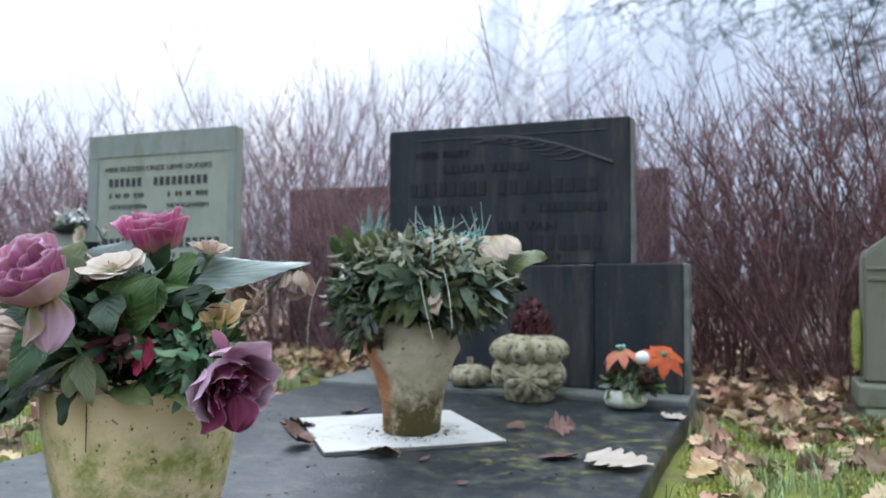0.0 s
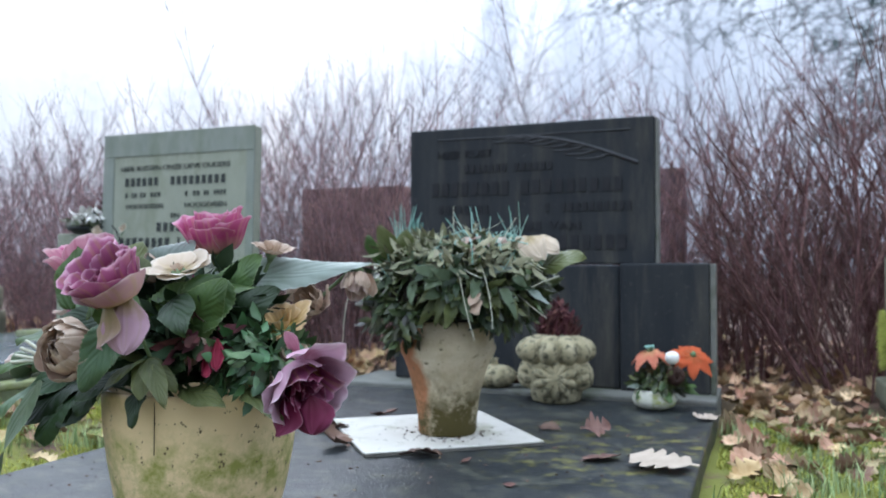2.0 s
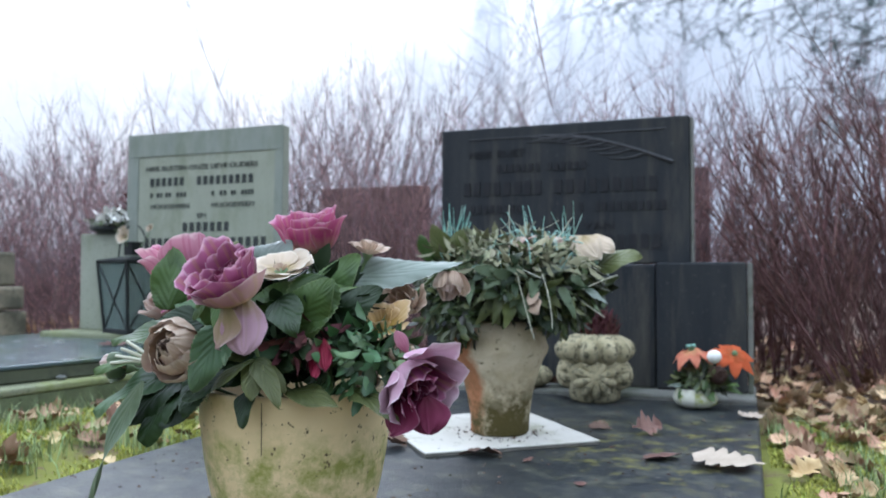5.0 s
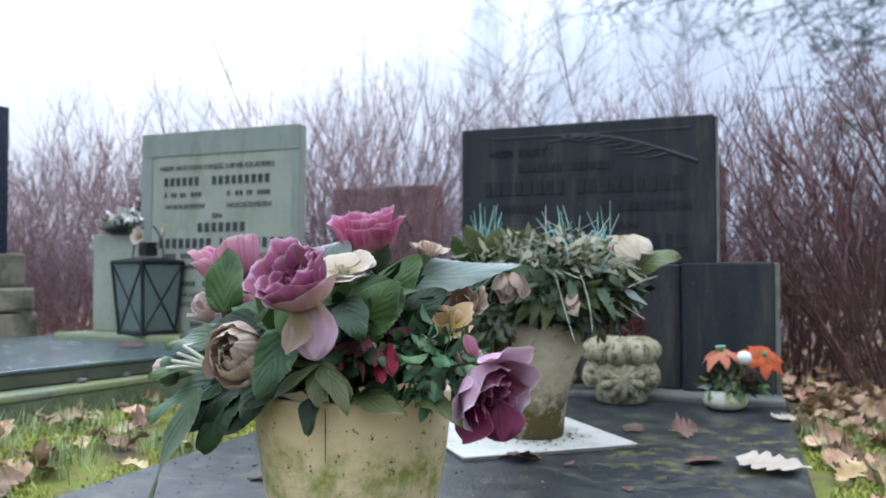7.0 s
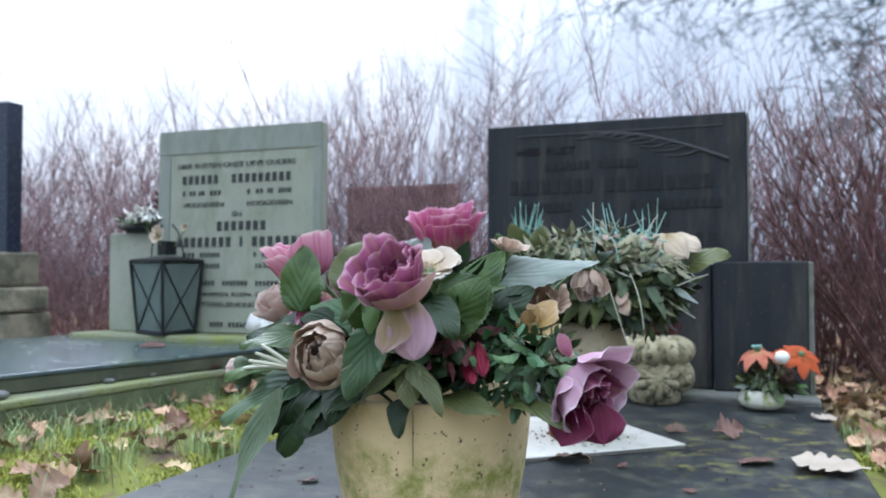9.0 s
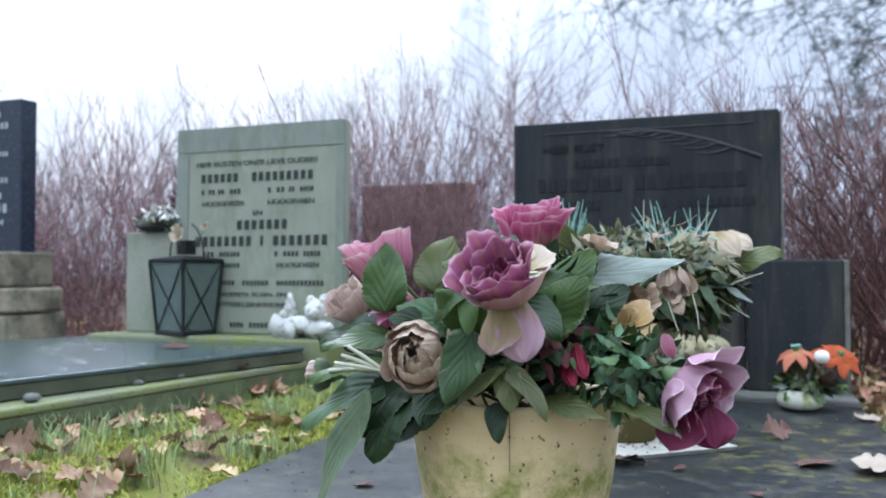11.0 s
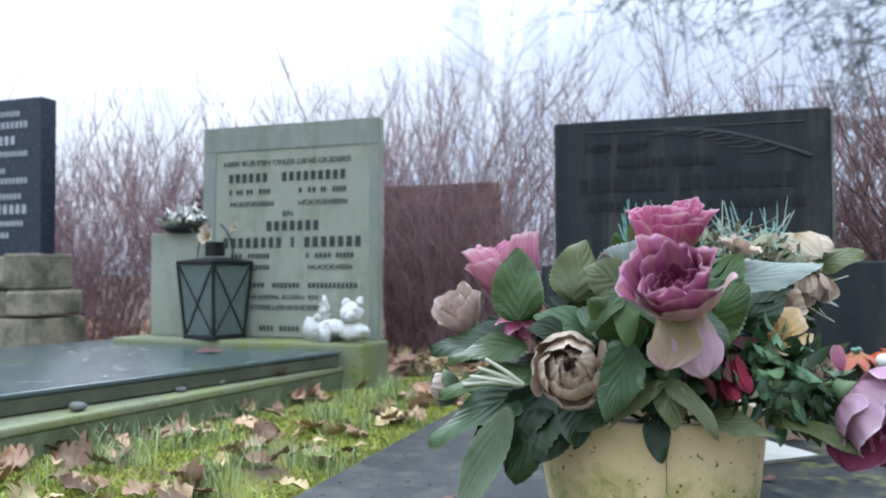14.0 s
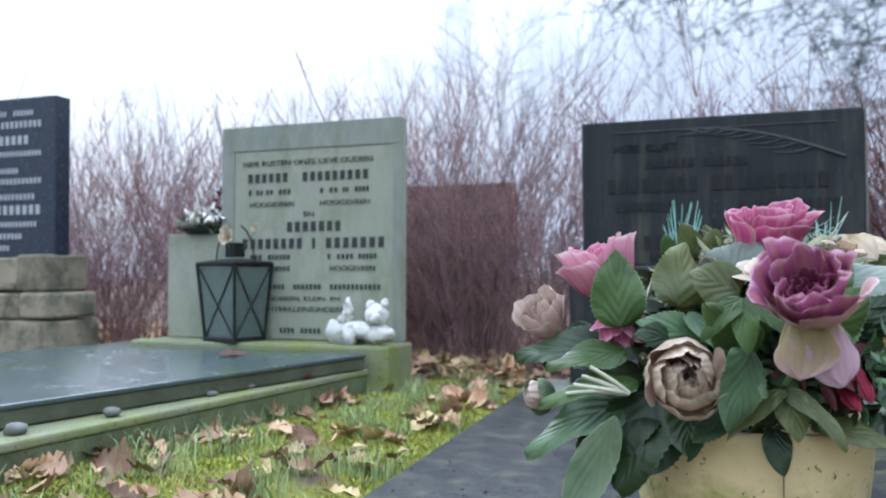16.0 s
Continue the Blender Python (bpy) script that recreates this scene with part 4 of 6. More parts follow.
row += [(-1.1, 0.8, 0.95), (0.9, 1.15, 1.0), (1.22, 1.25, 1.0), (1.6, 0.75, 1.1), (2.1, 0.9, 1.1), (2.6, 0.8, 1.1), (0.5, 1.05, 0.9)]
row += [(x, 1.05 + 0.15 * rs2.uniform(-1, 1), rs2.uniform(0.8, 1.1)) for x in (-4.3, -3.1, -2.2, -1.5, -0.7, 0.1)]
masters = []
for i, (x, y, s) in enumerate(row):
    size = Matrix.Diagonal((s, s, s * (0.86 if x < -1.7 else 1.0), 1))
    at = pose(x, y, ground_z(x, y), 0, 0, (i % 2) * 180 + 14 * math.sin(i * 2.7))
    if i < 4:
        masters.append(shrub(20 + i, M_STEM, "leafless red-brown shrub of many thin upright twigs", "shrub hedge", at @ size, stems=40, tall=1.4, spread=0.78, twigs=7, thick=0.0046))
    else:
        c = copy_thing(masters[i % 4], at)
        c.matrix_basis = at @ size
for k, (x, y, s) in enumerate(((0.98, 0.50, 1.0), (1.28, 0.80, 1.05), (1.75, 0.70, 1.0), (1.14, 0.66, 1.05), (0.66, 0.80, 0.9))):
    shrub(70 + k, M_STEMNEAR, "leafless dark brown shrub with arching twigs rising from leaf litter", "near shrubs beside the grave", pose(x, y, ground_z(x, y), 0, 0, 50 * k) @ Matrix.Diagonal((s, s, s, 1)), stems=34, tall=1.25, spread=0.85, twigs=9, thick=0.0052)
far_lib = [tubes("shrub", [q for c in shrub_canes(40 + i, 60, 1.5, 0.55, 6, 0.005) for q in c], 3) for i in range(3)]
far_row = [(-6.5 + 0.88 * i + rs2.uniform(-0.2, 0.2), rs2.uniform(1.7, 3.4), rs2.uniform(0.9, 1.25)) for i in range(12)]
for i, (x, y, s) in enumerate(far_row):
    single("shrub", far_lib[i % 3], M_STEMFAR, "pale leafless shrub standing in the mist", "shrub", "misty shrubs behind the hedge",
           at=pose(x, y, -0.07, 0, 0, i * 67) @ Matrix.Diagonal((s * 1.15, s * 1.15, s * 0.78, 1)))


# ---- trees in the mist ----
def bare_tree(seed, tall, girth, first=0.15, limbs=26, wide=0.3):
    r = random.Random(seed)
    trunk = [Vector((0.012 * tall * math.sin(i * 0.9 + seed), 0.01 * tall * math.cos(i * 0.7), tall * i / 10)) for i in range(11)]
    crown = []

    def grow(p, d, ln, rad, depth):
        bend = Vector((r.uniform(-1, 1), r.uniform(-1, 1), r.uniform(0.0, 0.8))) * 0.25
        pts = [p + d * ln * t + bend * ln * t * t for t in (0, 0.25, 0.5, 0.75, 1)]
        crown.append((pts, rad, rad * 0.35))
        if depth:
            for _ in range(r.randint(4, 6)):
                t = r.randint(1, 4)
                e = (d * 0.9 + Vector((r.uniform(-1, 1), r.uniform(-1, 1), r.uniform(-0.35, 0.8)))).normalized()
                grow(pts[t], e, ln * r.uniform(0.35, 0.6), rad * 0.45, depth - 1)

    for i in range(limbs):
        f = first + (0.97 - first) * i / limbs
        k = f * 10
        p = trunk[int(k)].lerp(trunk[min(10, int(k) + 1)], k - int(k))
        a = i * 2.4 + r.uniform(-0.4, 0.4)
        d = Vector((math.cos(a), math.sin(a), r.uniform(0.35, 1.0))).normalized()
        grow(p, d, tall * wide * (1.05 - f * 0.75) * r.uniform(0.7, 1.1), girth * 0.22 * (1.1 - f), 2)
    return trunk, crown


def tree(at, seed, tall, girth, label, **more):
    trunk, crown = bare_tree(seed, tall, girth, **more)
    t = thing("bare_tree", at, label, "tree", "misty trees")
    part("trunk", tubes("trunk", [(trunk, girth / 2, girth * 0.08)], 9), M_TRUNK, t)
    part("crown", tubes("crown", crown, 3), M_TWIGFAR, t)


tree((-6.4, 24, -0.05), 1, 15, 0.5, "tall bare birch tree fading into the mist", first=0.2, limbs=34)
tree((-1.5, 26, -0.05), 2, 12, 0.42, "bare tree faint in the mist")
tree((-11.5, 22, -0.05), 3, 8.5, 0.3, "small bare tree faint in the mist")
tree((3.5, 20, -0.05), 5, 9, 0.35, "bare tree faint in the mist")
tree((-9.3, 30, -0.05), 6, 11, 0.4, "bare tree faint in the mist")


def pine(at, seed, tall, girth, label, limbs):
    """limbs: (height, bearing in degrees, length, droop)."""
    r = random.Random(seed)
    t = thing("pine_tree", at, label, "tree", "misty trees")
    trunk = [Vector((0.05 * math.sin(i), 0, tall * i / 9)) for i in range(10)]
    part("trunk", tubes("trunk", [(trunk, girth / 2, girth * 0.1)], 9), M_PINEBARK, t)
    wood, tuft = [], []
    for h, bearing, ln, droop in limbs:
        d = Vector((math.cos(radians(bearing)), math.sin(radians(bearing)), 0))
        pts = [Vector((0, 0, h)) + d * ln * q + Vector((0, 0, -droop * ln * q * q + 0.06 * math.sin(q * 9 + h))) for q in [k / 7 for k in range(8)]]
        wood.append((pts, 0.05, 0.012))
        for k in range(2, 8):
            for _ in range(4):
                e = (d * 0.6 + Vector((r.uniform(-1, 1), r.uniform(-1, 1), r.uniform(-0.9, 0.35)))).normalized()
                l2 = ln * r.uniform(0.10, 0.22)
                tw = [pts[k], pts[k] + e * l2 * 0.5, pts[k] + e * l2 + Vector((0, 0, -0.1 * l2))]
                wood.append((tw, 0.012, 0.005))
                for q in range(3):
                    e2 = (e + Vector((r.uniform(-1, 1), r.uniform(-1, 1), r.uniform(-1, 0.6))) * 0.9).normalized()
                    b0 = tw[1].lerp(tw[2], q / 2)
                    b1 = b0 + e2 * l2 * 0.45
                    wood.append(([b0, b0.lerp(b1, 0.5), b1], 0.006, 0.003))
                    for _ in range(20):
                        c = b0.lerp(b1, r.random())
                        g = Vector((r.uniform(-1, 1), r.uniform(-1, 1), r.uniform(-0.7, 0.9))).normalized() * r.uniform(0.05, 0.09)
                        tuft.append(([c, c + g * 0.6, c + g * 1.2], 0.007, 0.002))
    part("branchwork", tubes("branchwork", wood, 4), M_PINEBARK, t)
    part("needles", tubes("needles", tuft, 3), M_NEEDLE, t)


pine((4.1, 10.5, -0.05), 3, 9, 0.4, "blue-green pine tree with drooping branches in the mist",
     [(5.0, 183, 4.6, 0.10), (5.2, 192, 5.4, 0.12), (4.9, 172, 4.0, 0.14), (5.6, 178, 5.4, 0.16), (3.9, 188, 2.4, 0.1), (3.4, 178, 2.6, 0.1), (4.3, 200, 3.0, 0.15), (2.8, 185, 2.2, 0.12), (3.6, 215, 2.6, 0.1), (3.0, 165, 2.4, 0.12)])

def small_leaves(name, count, centre, radii, size, seed, zlo=-0.6, wide=0.34, flat=0.0):
    """Many small folded leaves on and in a lumpy ellipsoid, as one mesh."""
    r = random.Random(seed)
    vs, fs = [], []
    for i in range(count):
        a, c = r.uniform(0, 6.283), r.uniform(zlo, 1.0)
        s = math.sqrt(max(0, 1 - c * c))
        d = Vector((s * math.cos(a), s * math.sin(a), c))
        k = r.uniform(0.45, 1.0) ** 0.5 * (1 + 0.22 * noise.noise(d * 2.6 + Vector((seed, 0, 0))))
        p = Vector(centre) + Vector((d.x * radii[0], d.y * radii[1], d.z * radii[2])) * k
        x = (d * 0.7 + Vector((r.uniform(-1, 1), r.uniform(-1, 1), r.uniform(-1.9, 0.4))) * 0.85).normalized()
        y = x.cross(d + Vector((r.uniform(-0.6, 0.6), r.uniform(-0.6, 0.6), 0.2)))
        y = y.normalized() if y.length > 1e-3 else Vector((1, 0, 0))
        z = x.cross(y)
        L = size * r.uniform(0.55, 1.2)
        w = L * wide * r.uniform(0.7, 1.2) / 2
        n0 = len(vs)
        for t, ww, zz in ((0, 0.08, 0), (0.35, 0.95, 0.02), (0.7, 0.75, 0.0), (1.0, 0.05, -0.08)):
            m = p + x * L * t + z * (zz * L)
            vs += [m - y * w * ww + z * w * 0.35 * ww, m, m + y * w * ww + z * w * 0.35 * ww]
        for j in range(3):
            b = n0 + 3 * j
            fs += [(b, b + 1, b + 4, b + 3), (b + 1, b + 2, b + 5, b + 4)]
    me = bpy.data.meshes.new(name)
    me.from_pydata([tuple(v) for v in vs], [], fs)
    me.shade_smooth()
    return me


# ---- cream pot with cloth flowers ----
pot = thing("flower_pot", (0.008, -1.598, 0.004), "cream glazed flower pot stained with green algae", "flower pot")
body = [(0.0733, 0.0), (0.0817, 0.0062), (0.0942, 0.0364), (0.1068, 0.078), (0.1157, 0.1248), (0.1209, 0.1716), (0.123, 0.2059), (0.1227, 0.2122), (0.1183, 0.2132), (0.1157, 0.208), (0.1136, 0.1716), (0.1089, 0.1248)]
part("body", lathe(body, 64, 0.006), M_CREAMPOT, pot, smooth=True)
bm = lathe([(0.106, 0.156), (0.095, 0.178), (0.05, 0.188), (0.01, 0.189)], 32, 0.05, closed_top=True)
part("soil", bm, M_SOIL, pot, smooth=True)
part("seam", box(-0.0003, 0.0003, -0.1236, -0.1224, 0.146, 0.207, 0), M_SOIL, pot, "", pose(0, 0, 0, 0, 0, 12))
single("tile", box(-0.07, 0.07, -0.07, 0.07, 0, 0.004, 0.001, seg=1), M_TILE, "small white tile under the cream flower pot", "tile", at=pose(0.010, -1.598, 0, 0, 0, 40))

fl = thing("flower_arrangement", (0.018, -1.612, 0.185), "faded artificial roses and cloth leaves arranged in the pot", "artificial flowers")
# petal layers: count, foot radius, rim radius, height, half width, curl, ruffle, material, swell
BUD = lambda m: [(3, 0.10, 0.36, 1.15, 1.3, -0.25, 0.05, m, 0.45), (4, 0.14, 0.72, 1.12, 1.05, -0.25, 0.08, m, 0.38), (3, 0.16, 0.90, 0.95, 0.9, 0.1, 0.12, m, 0.42)]
SEPALS = lambda m, g: [(3, 0.10, 0.34, 1.10, 1.3, -0.3, 0.04, m, 0.45), (3, 0.14, 0.62, 1.10, 1.1, -0.35, 0.06, m, 0.38), (4, 0.2, 0.86, 0.92, 0.72, -0.25, 0.06, g, 0.36)]
CUPPED = lambda a, b: [(3, 0.08, 0.26, 1.10, 1.3, -0.05, 0.06, a, 0.5), (3, 0.12, 0.48, 1.20, 1.3, -0.05, 0.09, a, 0.42), (3, 0.16, 0.72, 1.22, 1.2, 0.06, 0.11, b, 0.34), (4, 0.18, 0.92, 1.06, 1.05, 0.20, 0.12, b, 0.32)]
DEEP = lambda inner, mid, outer: [(3, 0.06, 0.18, 0.74, 1.3, 0.0, 0.14, inner, 0.5), (3, 0.10, 0.38, 0.88, 1.1, -0.05, 0.18, mid, 0.44), (3, 0.14, 0.62, 1.06, 1.15, 0.02, 0.20, P_MAUVE, 0.34),
                                  (3, 0.16, 0.80, 1.18, 1.08, 0.10, 0.20, P_MAUVE, 0.30), (3, 0.18, 0.92, 1.10, 1.06, 0.20, 0.15, outer, 0.29), (3, 0.18, 0.94, 0.74, 1.05, 0.12, 0.10, P_PALE, 0.29)]
DROOPING = [(3, 0.06, 0.22, 0.95, 1.2, 0.05, 0.14, P_MAUVEDARK, 0.5), (3, 0.10, 0.48, 1.02, 1.1, 0.10, 0.18, P_MAUVEDARK, 0.42), (3, 0.14, 0.74, 1.08, 1.15, 0.16, 0.18, P_MAUVE, 0.36), (4, 0.16, 0.98, 1.02, 1.05, 0.22, 0.16, P_LILAC, 0.32), (3, 0.18, 1.10, 0.70, 1.05, 0.30, 0.18, P_LILAC, 0.34)]
RANUN = lambda m: [(3, 0.03, 0.12, 1.04, 1.4, -0.1, 0.06, P_BLUSH, 0.6), (3, 0.06, 0.28, 1.08, 1.25, -0.3, 0.06, P_BLUSH, 0.46), (3, 0.08, 0.42, 1.10, 1.2, -0.55, 0.05, m, 0.42), (4, 0.12, 0.56, 1.12, 1.1, -0.75, 0.06, m, 0.38), (4, 0.14, 0.76, 1.10, 1.1, -0.85, 0.07, m, 0.36),
                   (5, 0.16, 0.93, 0.98, 1.0, -0.75, 0.08, m, 0.34), (4, 0.18, 1.04, 0.76, 0.95, -0.35, 0.10, m, 0.36)]
OPEN = lambda m: [(4, 0.1, 0.45, 0.6, 0.95, -0.1, 0.08, m, 0.6), (6, 0.15, 0.95, 0.42, 0.72, 0.15, 0.12, m, 0.6)]
FLAT = lambda a, m: [(5, 0.04, 0.22, 0.22, 0.7, 0.0, 0.1, a, 0.7), (3, 0.12, 0.92, 0.34, 1.2, 0.1, 0.12, m, 0.6), (3, 0.12, 1.04, 0.22, 1.2, 0.15, 0.12, m, 0.6)]

head = (0.018, -1.60, 0.20)
HEADS = [
    ("rose", (0.052, -1.790, 0.336), (-0.14, -0.64, 0.76), 0.042, DEEP(P_MAUVEDARK, P_MAUVEDARK, P_MAUVE), "large half-open mauve rose with wine-dark heart", 1),
    ("rose", (0.030, -1.602, 0.386), (0.06, -0.24, 1.0), 0.044, CUPPED(P_PINK, P_PINK), "bright pink half-open rose", 2),
    ("rose", (-0.132, -1.648, 0.348), (-0.38, -0.12, 0.92), 0.045, CUPPED(P_PINK, P_PINKPALE), "pink rose with pale ribbed petals", 3),
    ("rose", (-0.054, -1.742, 0.266), (0.12, -0.92, 0.32), 0.038, RANUN(P_BEIGE), "faded beige many-petalled rose", 4),
    ("rose", (0.200, -1.684, 0.250), (0.76, -0.40, -0.52), 0.042, DROOPING, "drooping faded lilac rose with wine-dark petals", 5),
    ("rose_bud", (-0.210, -1.568, 0.300), (-0.25, -0.45, 0.62), 0.038, BUD(P_BLUSH), "faded beige-pink rose bud", 6),
    ("rose_bud", (-0.186, -1.690, 0.238), (-0.85, -0.5, 0.10), 0.025, SEPALS(P_BLUSH, L_DULL), "small closed cream bud in green sepals", 7),
    ("blossom", (0.138, -1.612, 0.292), (0.05, -0.6, 0.8), 0.036, OPEN(P_YELLOW), "faded yellow blossom", 8),
    ("blossom", (0.038, -1.685, 0.362), (0.05, -0.42, 0.88), 0.036, FLAT(P_BEIGE, P_CREAM), "pale cream open blossom", 9),
    ("blossom", (0.105, -1.590, 0.385), (0.25, -0.1, 0.8), 0.026, OPEN(P_BEIGE), "small brownish dried blossom", 10),
    ("blossom", (0.140, -1.540, 0.318), (0.15, -0.85, 0.3), 0.030, BUD(P_BEIGE), "dull beige blossom", 11),
    ("rose_bud", (0.186, -1.508, 0.362), (0.10, -0.25, -1.0), 0.029, SEPALS(P_BLUSH, P_BEIGE), "hanging faded beige bud", 12),
    ("rose_bud", (0.140, -1.660, 0.232), (0.35, -0.85, 0.25), 0.019, SEPALS(P_CREAM, P_BEIGE), "small cream bud", 13),
    ("rose_bud", (0.172, -1.650, 0.262), (0.45, -0.55, 0.5), 0.017, BUD(P_BEIGE), "small pinkish beige bud", 14),
    ("rose", (-0.118, -1.652, 0.336), (0.05, -0.30, -1.0), 0.036, BUD(P_PINK), "pink rose half hidden under a leaf", 15),
    ("rose_bud", (-0.022, -1.650, 0.352), (-0.3, -0.6, 0.6), 0.024, BUD(P_BEIGE), "faded bud between the roses", 16),
    ("rose_bud", (0.066, -1.668, 0.268), (0.1, -0.9, 0.2), 0.022, BUD(P_BEIGE), "withered brown bud", 17),
    ("rose_bud", (0.000, -1.620, 0.345), (-0.1, -0.7, 0.5), 0.022, BUD(P_PINK), "small deep pink bud among the leaves", 18),
]
for nm, at, way, R, layers, label, seed in HEADS:
    flower(fl, nm, at, way, R, layers, M_STALK, label, seed)
    w = Vector(way).normalized()
    foot = Vector(head) + Vector((rng.uniform(-0.05, 0.05), rng.uniform(-0.05, 0.05), -0.01))
    stem(fl, Vector(at) - w * R * 0.4, foot, 0.0026, M_STALK)


def loose_petal(parent, at, tip, width, material, up, label, sag=0.1):
    base = Vector(parent.matrix_basis.translation)
    a, t = Vector(at), Vector(tip)
    part("loose_petal", leaf_mesh((t - a).length, width, sag, -0.2, 0.02, 4, blunt=1.1), material, parent, label, aim(a - base, t - a, up))


loose_petal(fl, (0.040, -1.800, 0.338), (0.036, -1.818, 0.282), 0.056, P_DROOP, (-0.7, -1, 0.1), "hanging yellow and lilac petal")
loose_petal(fl, (0.062, -1.800, 0.338), (0.076, -1.816, 0.278), 0.048, P_LILACPALE, (0.5, -1, 0.1), "hanging lilac petal")
loose_petal(fl, (0.098, -1.690, 0.285), (0.112, -1.712, 0.252), 0.017, P_RED, (0.2, -0.8, 0.6), "crimson petal")
loose_petal(fl, (0.085, -1.690, 0.268), (0.099, -1.716, 0.245), 0.016, P_RED, (-0.2, -0.6, 0.8), "crimson petal")
loose_petal(fl, (0.196, -1.672, 0.268), (0.190, -1.690, 0.294), 0.015, P_PINKPALE, (0.3, -1, 0), "small pink petal standing up")
loose_petal(fl, (0.202, -1.704, 0.238), (0.190, -1.718, 0.184), 0.056, P_MAUVEDARK, (-0.6, -0.9, 0.1), "hanging wine-red petal")
loose_petal(fl, (0.230, -1.704, 0.228), (0.238, -1.714, 0.188), 0.050, P_MAUVEDARK, (0.2, -1, 0.1), "hanging wine-red petal")

